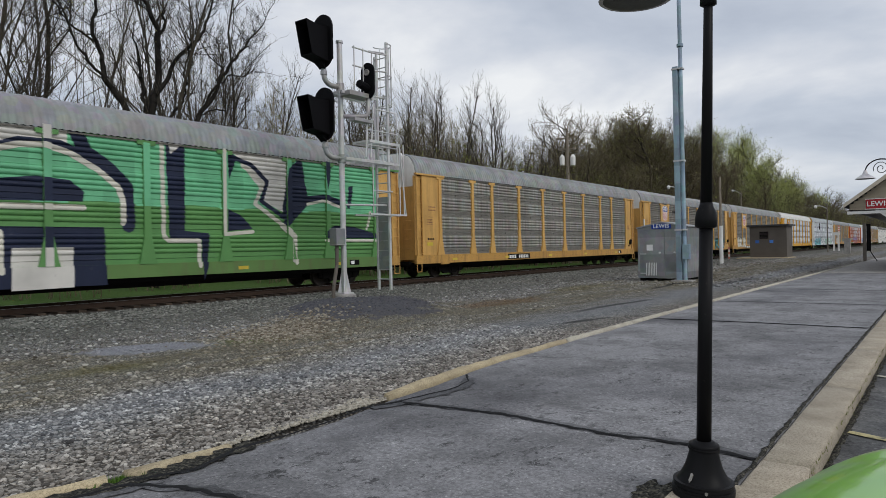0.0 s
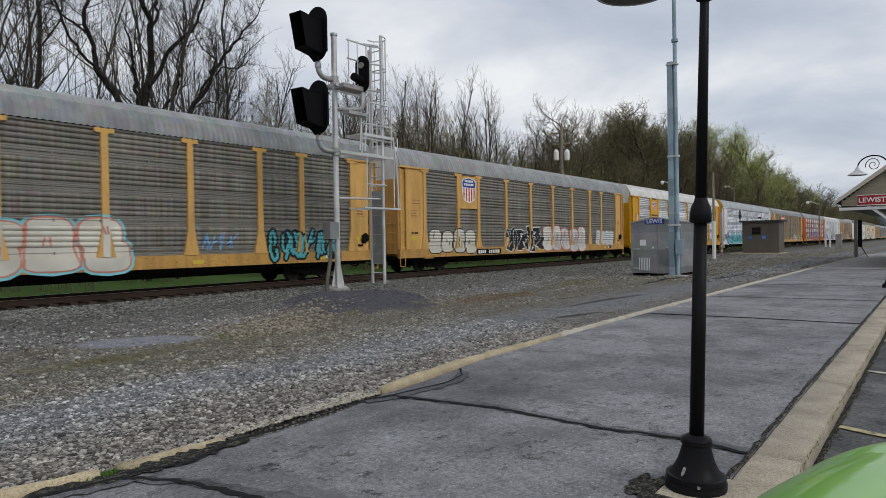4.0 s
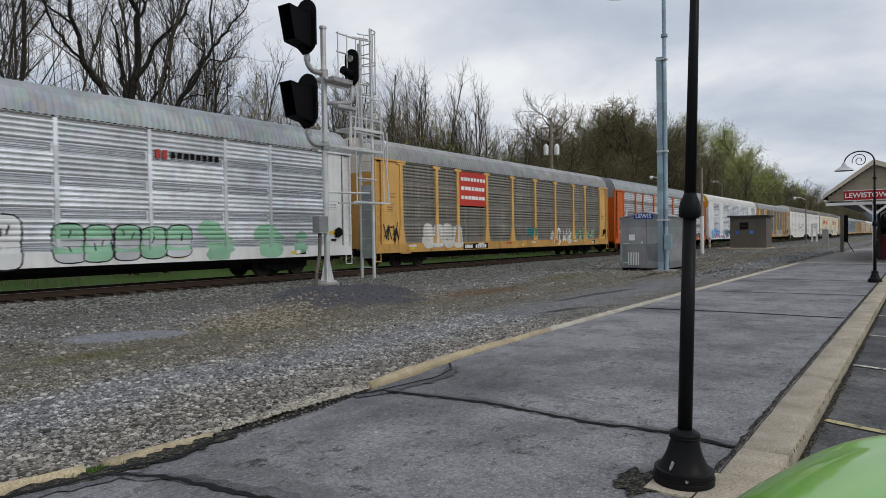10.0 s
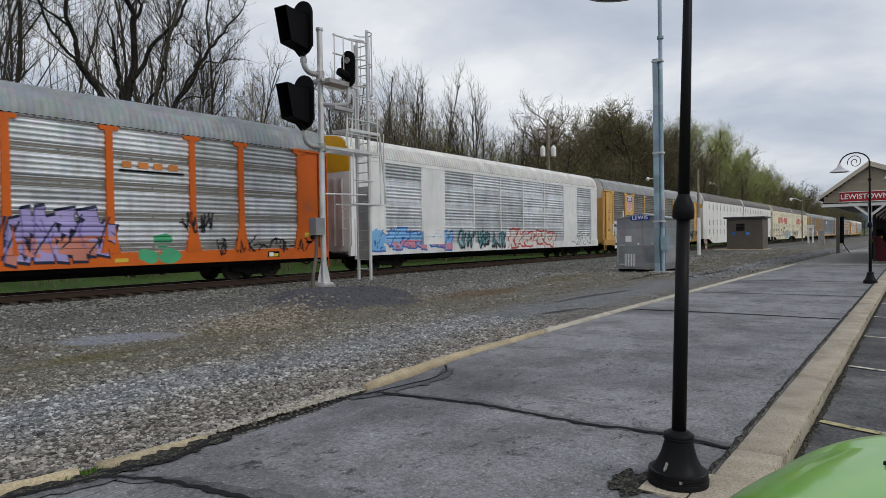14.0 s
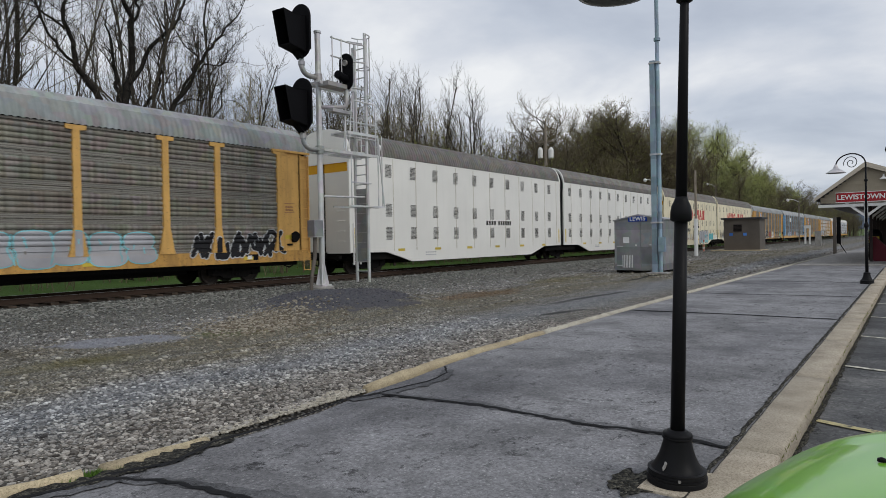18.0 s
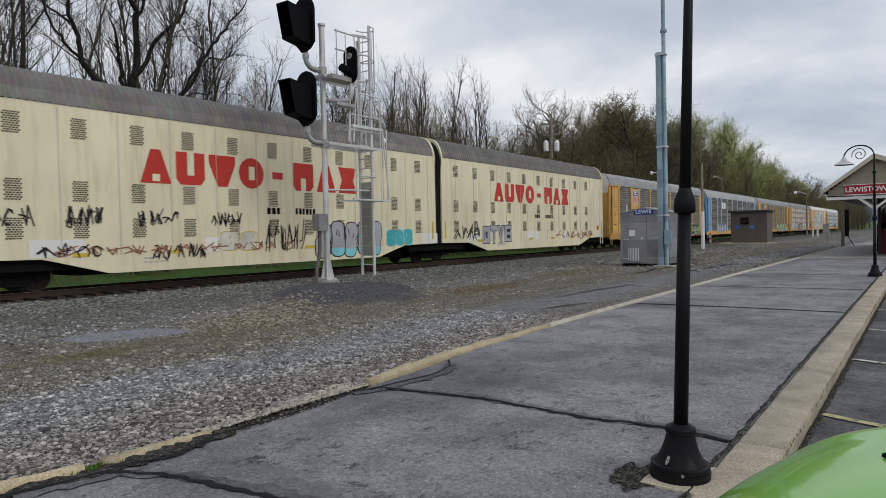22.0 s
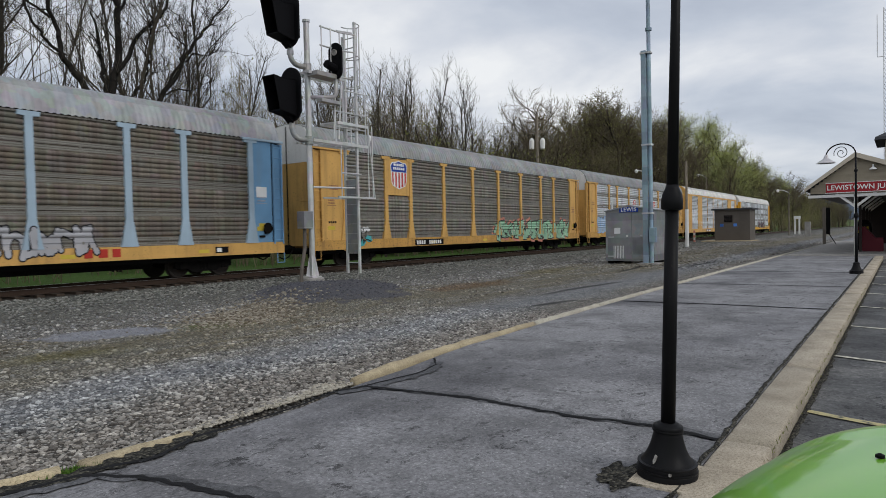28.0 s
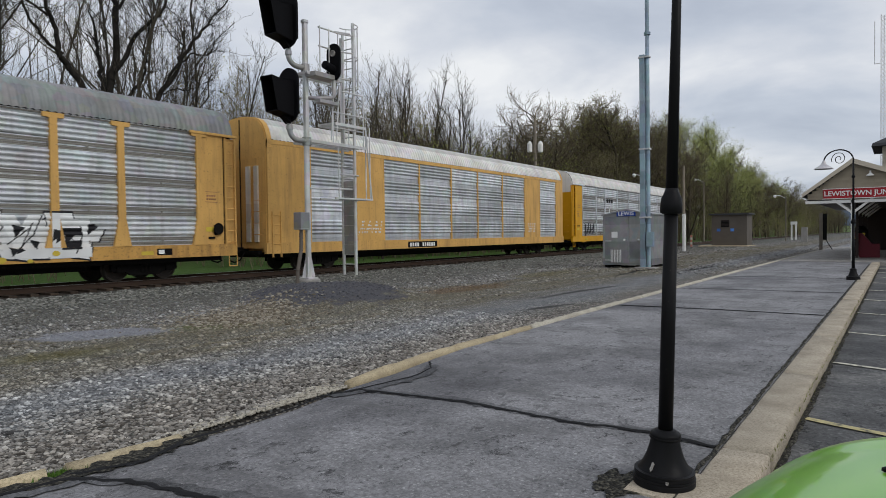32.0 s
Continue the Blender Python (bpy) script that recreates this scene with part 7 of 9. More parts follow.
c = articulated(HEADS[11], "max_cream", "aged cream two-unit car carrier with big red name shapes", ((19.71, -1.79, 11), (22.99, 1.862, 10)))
for a in (5.7, 27.1):
    for k in range(8):
        x0, w0 = a + 1.26 * k, 1.08
        m0 = x0 + w0 / 2
        if k in (0, 6):
            pts = [(x0, 3.3), (x0 + w0, 3.3), (m0 + 0.17, 4.4), (m0 - 0.17, 4.4)]
        elif k == 2:
            pts = [(m0 - 0.2, 3.3), (m0 + 0.2, 3.3), (x0 + w0, 4.1), (x0 + w0, 4.4), (x0, 4.4), (x0, 4.1)]
        elif k == 3:
            pts = [(m0 + 0.56 * math.cos(t), 3.85 + 0.57 * math.sin(t)) for t in [0.3927 * i for i in range(16)]]
        elif k == 4:
            pts = [(x0 + 0.25, 3.7), (x0 + 0.75, 3.7), (x0 + 0.75, 3.96), (x0 + 0.25, 3.96)]
        elif k == 7:
            pts = [(x0, 3.3), (x0 + w0, 3.3), (m0 + 0.34, 3.85), (x0 + w0, 4.4), (x0, 4.4), (m0 - 0.34, 3.85)]
        else:
            pts = [(x0 + 0.16, 3.3), (x0 + w0 - 0.16, 3.3), (x0 + w0, 3.5), (x0 + w0, 4.4), (x0, 4.4), (x0, 3.5)]
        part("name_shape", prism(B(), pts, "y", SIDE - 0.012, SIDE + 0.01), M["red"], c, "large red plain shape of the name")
        if k in (0, 1, 3, 5, 6):
            hz = (3.36, 3.6) if k in (0, 6) else ((3.6, 4.1) if k == 3 else ((3.62, 4.42) if k == 1 else (3.28, 3.8)))
            part("name_gap", box(B(), m0 - 0.13, m0 + 0.13, SIDE - 0.016, SIDE - 0.008, *hz), M["max_cream"], c)
    bars(c, a + 5.0, 2.35, 0.7, 0.24, 3, M["black"], 84, SIDE - 0.008)
    bars(c, a + 6.4, 2.35, 1.1, 0.24, 6, M["black"], 85, SIDE - 0.008)
for a, b, z0, z1, n, col in ((0.8, 2.4, 1.9, 2.5, 5, "black"), (3.4, 4.5, 1.9, 2.5, 4, "black"), (5.6, 7.0, 1.9, 2.4, 5, "black"), (8.2, 9.6, 1.9, 2.4, 5, "black"), (3.0, 12.0, 1.0, 1.3, 12, "rust"), (6.0, 8.0, 0.8, 1.3, 5, "black"), (10.6, 12.6, 0.9, 2.1, 6, "black"), (2.6, 4.6, 1.0, 1.4, 4, "black")):
    tags(c, a, b, z0, z1, n, col, int(a * 10), "smooth", 0.04)
bubbles(c, 13.2, 17.2, 0.62, 2.05, 5, "grey", "black", 86, "smooth", rim=0.045, second="aqua")
bubbles(c, 8.6, 10.2, 1.0, 1.7, 2, "bone", "yellow", 186, "smooth", rim=0.03)
bubbles(c, 17.6, 19.4, 0.95, 1.7, 3, "teal", "aqua", 87, "smooth", rim=0.05)
blocks(c, 25.8, 29.0, 0.85, 1.9, 4, "grey", "navy", 89, "smooth", rim=0.05)
tags(c, 23.0, 25.6, 1.1, 1.9, 4, "black", 89, "smooth", 0.06)
tags(c, 35.0, 41.0, 1.0, 1.5, 8, "rust", 90, "smooth", 0.06)
for a, w in ((2.4, 1.5), (8.0, 1.0), (20.2, 1.3), (24.2, 1.4), (31.0, 1.5), (36.0, 0.8)):
    part("repair_patch", box(B(), a, a + w, SIDE - 0.006, SIDE + 0.004, 1.0, 1.5), M["max_white"], c, "white repainted patch")
TRAIN.append(c)

c = carrier(HEADS[12], "yellow", "yellow", "steel_dark", "roof_grey", "tan-yellow car carrier with a shield emblem and bold sprayed letters", logo=(4.75, 3.25, "yellow"))
shield(c, 5.08, 6.38, 3.55, 4.95, SIDE - 0.032)
blocks(c, 2.0, 6.7, 0.9, 2.1, 5, "silver", "black", 91, rim=0.09, slant=0.12)
letters(c, 7.0, 9.4, 1.0, 2.0, 4, "grey", "pale", 92, rim=0.04)
bubbles(c, 9.5, 13.2, 0.8, 2.15, 4, "black", "white", 93)
letters(c, 13.5, 14.6, 0.9, 2.1, 2, "red", "black", 94)
bubbles(c, 15.0, 17.8, 0.9, 2.0, 3, "pale", "black", 95)
blocks(c, 19.0, 23.6, 0.8, 2.05, 5, "black", "white", 97, rim=0.06)
letters(c, 23.8, 25.7, 0.9, 1.9, 3, "mint", "black", 97)
number_plate(c, 7.4, False)
TRAIN.append(c)

c = carrier(HEADS[13], "blue", "pale_blue", "steel_brown", "roof_grey", "blue-ended car carrier with pale blue posts and dirty brown sides", cap="roof_pale", sill="yellow")
bars(c, 7.0, 3.9, 1.9, 0.75, 2, M["letter"], 98, SIDE - 0.03, gap=0.12)
letters(c, 5.0, 9.0, 1.0, 2.0, 5, "silver", "purple", 99, rim=0.06)
letters(c, 12.6, 15.2, 1.0, 2.1, 4, "orange", "black", 100, rim=0.05)
letters(c, 16.0, 20.0, 0.9, 1.9, 5, "grey", "black", 101, rim=0.05)
bars(c, 19.6, 0.85, 1.3, 0.26, 3, M["red"], 102, SIDE - 0.036)
part("end_label", box(B(), 26.1, 26.6, SIDE - 0.01, SIDE - 0.003, 2.9, 3.3), M["letter"], c)
part("end_label", box(B(), 26.2, 26.7, SIDE - 0.01, SIDE - 0.003, 1.7, 1.9), spray("yellow"), c)
TRAIN.append(c)

c = carrier(HEADS[14], "yellow", "yellow", "steel_dark", "roof_grey", "tan-yellow car carrier with a shield emblem and green sprayed letters", logo=(4.75, 3.25, "yellow"))
shield(c, 5.08, 6.38, 3.55, 4.95, SIDE - 0.032)
blot(c, 2.5, 3.4, 1.45, 1.8, 3, "white", 103)
blot(c, 2.4, 3.5, 0.8, 1.25, 5, "teal", 104, off=0.008)
tags(c, 2.4, 3.5, 0.9, 1.8, 2, "black", 105, w=0.05)
jagged(c, 15.0, 25.2, 0.76, 2.15, 10, "mint", "black", 106, rim=0.06, shine="bone", back="salmon")
number_plate(c, 6.9)
TRAIN.append(c)

c = carrier(HEADS[15], "yellow", "yellow", "steel_mid", "roof_grey", "tan-yellow car carrier, silver sides, blue sprayed letters")
bubbles(c, 2.0, 5.2, 1.15, 2.35, 4, "powder", "sky", 107, rim=0.06)
bubbles(c, 5.6, 8.4, 1.15, 2.3, 3, "powder", "sky", 108, rim=0.06)
blocks(c, 9.6, 15.2, 0.72, 2.3, 4, "black", "white", 108, rim=0.11)
jagged(c, 15.5, 22.2, 0.78, 2.2, 6, "white", "black", 110, rim=0.05)
blocks(c, 15.6, 22.1, 0.8, 2.1, 5, "white", "silver", 210, rim=0.03, cut="black")
blot(c, 15.6, 22.0, 0.78, 1.0, 5, "yellow", 117, off=0.025)
for bx, bz in ((11.06, 3.69), (16.87, 3.66)):
    badge(c, bx, bz, 0.34)
number_plate(c, 7.0)
TRAIN.append(c)

c = flush_carrier(HEADS[16], "yellow", "steel_mid", "roof_white", "tan-yellow flush-sided car carrier with a white roof", "yellow")
tags(c, 5.3, 6.9, 1.3, 2.2, 3, "white", 111, "flush", 0.06)
tags(c, 21.8, 22.9, 1.2, 2.3, 2, "pale", 112, "flush", 0.12)
number_plate(c, 8.9)
TRAIN.append(c)

c = carrier(HEADS[17], "gold", "steel_mid", "steel_mid", "roof_white", "last car carrier with silver sides and a white roof", style="slim")
letters(c, 2.2, 4.4, 1.1, 2.3, 3, "black", "grey", 113, "slim", rim=0.04)
bars(c, 5.0, 3.9, 1.2, 0.3, 4, M["letter"], 114)
bars(c, 7.0, 3.9, 1.6, 0.3, 3, M["black"], 115)
letters(c, 16.0, 22.0, 0.9, 2.2, 6, "black", "pink", 116, "slim", rim=0.05)
TRAIN.append(c)

# ---- signal mast with two large heads, a small one, landings and a caged ladder ----
MX, MY = 16.32, 17.05
sig = thing("signal_mast", "grey railway signal mast with landings, caged ladder and black signal heads", "railway signal", pose(MX, MY, -0.08))
part("mast_pipe", rod(B(), (0, 0, 0.2), (0, 0, 9.12), 0.1, n=16), M["galv"], sig)
part("mast_cap", lathe(B(), [(0.13, 9.1), (0.13, 9.18), (0.02, 9.2)], 16), M["galv"], sig)
bm = B()
for k in range(4):
    a = math.pi / 4 + math.pi / 2 * k
    ca, sa = math.cos(a), math.sin(a)
    px, py = -sa * 0.012, ca * 0.012
    vs = [bm.verts.new((ca * r + s * px, sa * r + s * py, z)) for s in (-1, 1) for r, z in ((0.09, 0.22), (0.22, 0.22), (0.22, 0.28), (0.1, 0.95))]
    for q in ((0, 1, 2, 3), (7, 6, 5, 4), (0, 4, 5, 1), (1, 5, 6, 2), (2, 6, 7, 3), (3, 7, 4, 0)):
        bm.faces.new([vs[i] for i in q])
part("base_gusset", bm, M["galv"], sig)
part("base_plate", box(B(), -0.23, 0.23, -0.23, 0.23, 0.18, 0.23), M["galv"], sig)
part("footing", lathe(B(), [(0.4, -0.2), (0.4, 0.14), (0.36, 0.18)], 20), M["pad"], sig, "round concrete footing")
jb = part("junction_box", box(B(), -0.52, -0.1, -0.2, 0.16, 1.9, 2.5, 0.02), M["box_grey"], sig, "grey junction box")
part("conduit", pipe(B(), [(-0.34, -0.02, 1.9), (-0.38, -0.04, 1.2), (-0.62, -0.12, 0.5), (-0.68, -0.14, -0.1)], 0.065, 10), M["shed_brown"], sig)


def big_head(z, tilt):
    """Large signal head: oval background and a deep box hood that opens towards the approach."""
    h = part("signal_head", prism(B(), [(0.46 * math.cos(a), z + (0.46 if math.sin(a) > 0 else -0.42) + 0.48 * math.sin(a)) for a in [math.pi * 2 * k / 28 for k in range(28)]], "x", -0.05, 0.03), M["signal_black"], sig, "large black signal head seen from behind",
             pose(-0.72, 0.05, 0, 0, 0, tilt))
    bm = B()
    # hood: top, sides and a cut-back lower edge, hollow at the front
    t, w = 0.02, 0.28
    for y in (-w, w - t):
        prism(bm, [(-1.02, z + 0.5), (-0.5, z + 0.44), (-0.04, z + 0.5), (-0.04, z - 0.74), (-0.78, z - 0.62)], "y", y, y + t)
    prism(bm, [(-1.02, z + 0.5), (-0.5, z + 0.44), (-0.04, z + 0.5), (-0.04, z + 0.47), (-0.5, z + 0.41), (-1.02, z + 0.47)], "y", -w, w)
    prism(bm, [(-0.78, z - 0.62), (-0.04, z - 0.74), (-0.04, z - 0.71), (-0.78, z - 0.59)], "y", -w, w)
    part("hood", bm, M["signal_black"], h)
    part("drip_lip", prism(B(), [(-0.06, z - 0.95), (-0.06, z - 0.7), (-0.34, z - 0.72)], "y", -0.14, 0.14), M["signal_black"], h)
    part("lamp_case", box(B(), 0.03, 0.2, -0.3, 0.3, z - 0.6, z + 0.6, 0.03), M["signal_black"], h)
    pts = [(-0.72, 0.05, z - 0.85)] + [(-0.72 + 0.34 * (1 - math.cos(a)), 0.05 * math.cos(a), z - 1.12 - 0.34 * math.sin(a)) for a in [math.pi / 2 * k / 6 for k in range(7)]] + [(0.0, 0, z - 1.46)]
    elbow = part("elbow_bracket", tube(B(), pts, 0.09, 14), M["galv_dull"], sig, "curved pipe bracket", smooth=True)
    part("pipe_collar", rod(B(), (-0.72, 0.05, z - 1.14), (-0.72, 0.05, z - 1.0), 0.115, n=14), M["galv_dull"], elbow)
    part("mast_clamp", rod(B(), (0, 0, z - 1.6), (0, 0, z - 1.32), 0.15, n=14), M["galv_dull"], elbow)


big_head(8.98, 2)
big_head(6.45, 2)
sm = part("small_signal_head", prism(B(), [(0.3 * math.cos(a), 7.82 + (0.34 if math.sin(a) > 0 else -0.34) + 0.31 * math.sin(a)) for a in [math.pi * 2 * k / 24 for k in range(24)]], "x", -0.04, 0.03), M["signal_black"], sig, "small oval black signal head", pose(0.85, -0.55, 0, 0, 0, 4))
part("lens_ring", lathe(B(), [(0.05, 0), (0.11, 0), (0.11, 0.05), (0.085, 0.05), (0.08, 0.02)], 18), M["pad"], sm, "round lens ring", pose(-0.045, 0, 8.12, 0, -90, 0))
part("small_hood", rod(B(), (-0.04, 0, 7.55), (-0.5, 0, 7.64), 0.15, 0.14, 14), M["signal_black"], sm)
part("bracket_arm", tube(B(), [(0, 0, 6.5), (0.45, -0.26, 6.52), (0.8, -0.47, 6.56), (0.85, -0.53, 6.66), (0.85, -0.55, 7.25)], 0.075, 12), M["galv_dull"], sig, "bent pipe arm", smooth=True)
part("head_shelf", box(B(), -0.12, 1.0, -0.62, -0.12, 7.18, 7.34, 0.01), M["galv_dull"], sig, "channel shelf below the small head")
part("head_shelf", box(B(), 0.1, 1.05, -0.6, -0.3, 6.3, 6.42, 0.01), M["galv_dull"], sig)


def grating(x0, x1, y0, y1, z):
    g = part("landing", box(B(), x0, x1, y0, y0 + 0.04, z - 0.1, z), M["galv"], sig, "steel grating landing")
    part("edge_angle", box(B(), x0, x1, y1 - 0.04, y1, z - 0.1, z), M["galv"], g)
    for k in range(12):
        x = x0 + (x1 - x0 - 0.03) * k / 11
        part("grating_bar", box(B(), x, x + 0.03, y0 + 0.04, y1 - 0.04, z - 0.05, z - 0.005), M["galv"], g)
    return g


deck = grating(-0.2, 2.6, -0.45, 0.45, 5.0)
top_deck = grating(-0.25, 1.5, -0.35, 0.35, 7.35)
mid_deck = grating(1.0, 2.6, -0.45, 0.45, 5.75)
for z in (8.95, 8.3):
    part("handrail", pipe(B(), [(0.25, -0.4, z), (1.2, -0.42, z), (2.1, -0.35, z + 0.12)], 0.028, 6), M["galv"], sig, "thin bent steel handrail")
for z, a, b in ((6.1, 0.9, 2.5), (5.55, 0.9, 2.5), (3.0, 1.15, 2.6), (3.9, 1.15, 2.2), (6.9, 1.3, 2.5)):
    part("handrail", rod(B(), (a, -0.42, z), (b, -0.42, z), 0.026, n=6), M["galv"], sig)
for x, z0, z1 in ((0.3, 7.35, 9.0), (0.75, 7.35, 9.0), (1.2, 7.35, 9.0), (0.9, 5.0, 6.1), (1.7, 5.0, 6.1), (2.5, 5.0, 6.9), (1.3, 5.75, 7.1), (1.15, 3.0, 5.0), (2.62, 3.0, 5.75), (2.85, 3.0, 5.75)):
    part("rail_post", rod(B(), (x, -0.42, z0), (x, -0.42, z1), 0.024, n=6), M["galv"], sig)
for (xa, za), (xb, zb) in (((1.25, 7.05), (1.05, 5.1)), ((0.95, 6.9), (0.8, 5.1)), ((2.62, 5.75), (2.95, 3.0))):
    part("rail_brace", rod(B(), (xa, -0.42, za), (xb, -0.42, zb), 0.03, n=6), M["galv"], sig)
part("tool_shelf", box(box(B(), 0.95, 2.95, -0.47, -0.4, 3.0, 3.06), 0.95, 2.95, 0.3, 0.36, 3.0, 3.06), M["galv"], sig, "narrow outrigger frame")
bm = B()
rod(bm, (2.0, 0.1, 5.0), (2.0, 0.1, 9.2), 0.05, n=10)
rod(bm, (1.6, 0.1, 9.2), (2.4, 0.1, 9.3), 0.035, n=8)
part("inner_post", bm, M["galv"], sig)
lad = part("ladder", box(box(B(), 2.04, 2.14, -0.37, -0.30, 0.2, 9.55), 2.04, 2.14, 0.24, 0.31, 0.2, 9.1), M["galv"], sig, "long steel ladder")
for k in range(24):
    z = 0.6 + 0.365 * k
    part("rung", rod(B(), (2.09, -0.33, z), (2.09, 0.27, z), 0.022, n=8), M["galv"], lad)
part("ladder_guard", box(B(), 2.07, 2.085, -0.29, 0.23, 0.95, 3.72), M["box_side"], lad, "grey plate over the lower rungs")
bm = B()
for z in (7.2, 8.3, 9.5):
    n = 10
    pts = [(2.1 + 0.45 * math.sin(math.pi * k / n), -0.03 - 0.36 * math.cos(math.pi * k / n), z) for k in range(n + 1)]
    pipe(bm, pts, 0.022, 6)
for k in (2, 4, 5, 6, 8):
    x, y = 2.1 + 0.45 * math.sin(math.pi * k / 10), -0.03 - 0.36 * math.cos(math.pi * k / 10)
    rod(bm, (x, y, 7.2), (x, y, 9.5), 0.016, n=6)
part("safety_cage", bm, M["galv"], sig, "hooped safety cage")
for z in (3.35, 5.0, 7.4):
    part("ladder_brace", rod(B(), (0.05, -0.1, z), (2.09, -0.2, z + 0.05), 0.035, n=8), M["galv"], sig)
part("work_lamp", lathe(B(), [(0.04, 0.12), (0.09, 0.02), (0.06, -0.08), (0.02, -0.16)], 12), M["letter"], sig, "small work lamp", pose(2.95, -0.2, 5.35))

# ---- lamp posts ----
def lamp_post(m, label):
    lp = thing("lamp_post", label, "street lamp", m, "platform lamp posts")
    part("base", lathe(B(), [(0.184, -0.02), (0.186, 0.0), (0.188, 0.05), (0.184, 0.056), (0.179, 0.058), (0.181, 0.064), (0.181, 0.088), (0.176, 0.096), (0.165, 0.104), (0.148, 0.125), (0.13, 0.155), (0.114, 0.19), (0.101, 0.23), (0.091, 0.27), (0.086, 0.295), (0.084, 0.30), (0.09, 0.304), (0.093, 0.314), (0.093, 0.326), (0.088, 0.336), (0.07, 0.341), (0.062, 0.352), (0.05, 0.356)], 56), M["lamp_iron"], lp, "flared cast base", smooth=True)
    for r, z in ((0.184, 0.062), (0.179, 0.098), (0.092, 0.306)):
        part("base_ring", lathe(B(), [(r - 0.012, z - 0.008), (r + 0.003, z - 0.006), (r + 0.0045, z), (r + 0.003, z + 0.006), (r - 0.012, z + 0.008)], 48), M["lamp_iron"], lp, "raised cast ring")
    part("post", lathe(B(), [(0.045, 0.33), (0.041, 1.76)], 40), M["lamp_iron"], lp, smooth=True)
    part("collar", lathe(B(), [(0.05, 1.70), (0.066, 1.71), (0.066, 1.76), (0.06, 1.80), (0.044, 1.835), (0.038, 1.86)], 40), M["lamp_iron"], lp, smooth=True)
    part("upper_post", lathe(B(), [(0.036, 1.85), (0.03, 2.7), (0.023, 3.66)], 32), M["lamp_iron"], lp, smooth=True)
    part("sleeve", lathe(B(), [(0.03, 3.09), (0.05, 3.1), (0.05, 3.16), (0.03, 3.17)], 16), M["lamp_iron"], lp, smooth=True)
    bm = B()
    pipe(bm, [(0, 0.42 - 0.42 * math.cos(a), 3.64 + 0.34 * math.sin(a)) for a in [math.pi * k / 12 for k in range(13)]], 0.02, 8)
    sp = []
    for k in range(26):
        a, r = -0.3 + 0.42 * k, 0.22 * (1 - k / 30)
        sp.append((0, 0.40 + r * math.cos(a), 3.70 + r * math.sin(a)))
    pipe(bm, sp, 0.011, 6)
    part("scroll_arm", bm, M["lamp_iron"], lp, "scrolled iron arm")
    sh = part("shade", lathe(B(), [(0.262, 3.42), (0.27, 3.425), (0.25, 3.455), (0.16, 3.51), (0.08, 3.57), (0.06, 3.62), (0.03, 3.69)], 28, (0, 0.84, 0)), M["galv"], lp, "bell-shaped metal shade")
    part("shade_lining", lathe(B(), [(0.25, 3.421), (0.2, 3.417), (0.05, 3.415)], 28, (0, 0.84, 0)), M["shade_green"], sh)
    return lp


lamp_post(pose(4.29, 1.262, 0.0, 1.75, 0, 0) @ pose(0, 0, 0, 0, 0, -37), "black cast-iron lamp post, slightly leaning, beside the kerb")
lamp_post(pose(24.5, 1.23, 0.0, 0, 0, -18) @ Matrix.Scale(1.04, 4), "black cast-iron lamp post with a scrolled arm beside the kerb")
near_lamp = next(ob for ob in bpy.data.objects if ob.name == "lamp_post")
for a, r, z, tilt, w, h in ((202, 0.141, 0.148, -38, 0.012, 0.035), (238, 0.186, 0.078, -4, 0.013, 0.011)):
    chip = [(w * math.cos(0.785 * k) * (0.7 + 0.3 * (k % 2)), h * math.sin(0.785 * k) * (0.75 + 0.25 * (k % 3 == 0))) for k in range(8)]
    part("paint_chip", prism(B(), chip, "x", -0.004, 0.004), M["pad"], near_lamp, "pale chip in the paint", pose(r * math.cos(radians(a)), r * math.sin(radians(a)), z, 0, tilt, a))
foot = tagged(part("lamp_footing", box(B(), 4.04, 4.56, 0.94, 1.44, -0.2, 0.017, 0.01), M["kerb"], None), "tan concrete footing under the lamp post", "concrete pad")

# ---- steel equipment cabinet with its sign, and the two tall poles ----
cab = thing("equipment_cabinet", "grey aluminium signal equipment cabinet with a blue name sign", "equipment cabinet", pose(29.36, 10.2, 0.0))
part("body", prism(B(), [(-1.12, 0.1), (1.12, 0.1), (1.12, 2.38), (0, 2.6), (-1.12, 2.38)], "x", 0, 2.1), M["box_grey"], cab)
part("roof", prism(B(), [(-1.17, 2.36), (0, 2.59), (1.17, 2.36), (1.17, 2.41), (0, 2.65), (-1.17, 2.41)], "x", -0.06, 2.16), M["box_side"], cab)
for y in (-1.05, 0.85):
    part("base_rail", box(B(), 0.05, 2.05, y, y + 0.2, -0.02, 0.1), M["truck"], cab)
dr = part("door", box(B(), -0.02, 0.0, -0.1, 1.02, 0.18, 2.3), M["box_grey"], cab)
part("door", box(B(), -0.02, 0.0, -1.02, -0.13, 0.18, 2.3), M["box_grey"], cab)
for k in range(7):
    part("louvre", box(B(), -0.035, -0.018, 0.26 + 0.075 * k, 0.29 + 0.075 * k, 0.22, 0.8), M["letter"], dr)
part("notice", box(B(), -0.028, -0.018, 0.42, 0.7, 1.35, 1.62), M["letter"], dr, "white notice plate")
part("knob", lathe(B(), [(0.05, 0), (0.045, 0.04), (0.02, 0.06)], 12), M["letter"], dr, "", pose(-0.02, 0.1, 1.24, 0, -90, 0))
part("knob", lathe(B(), [(0.05, 0), (0.045, 0.04), (0.02, 0.06)], 12), M["galv"], dr, "", pose(-0.02, -0.55, 1.24, 0, -90, 0))
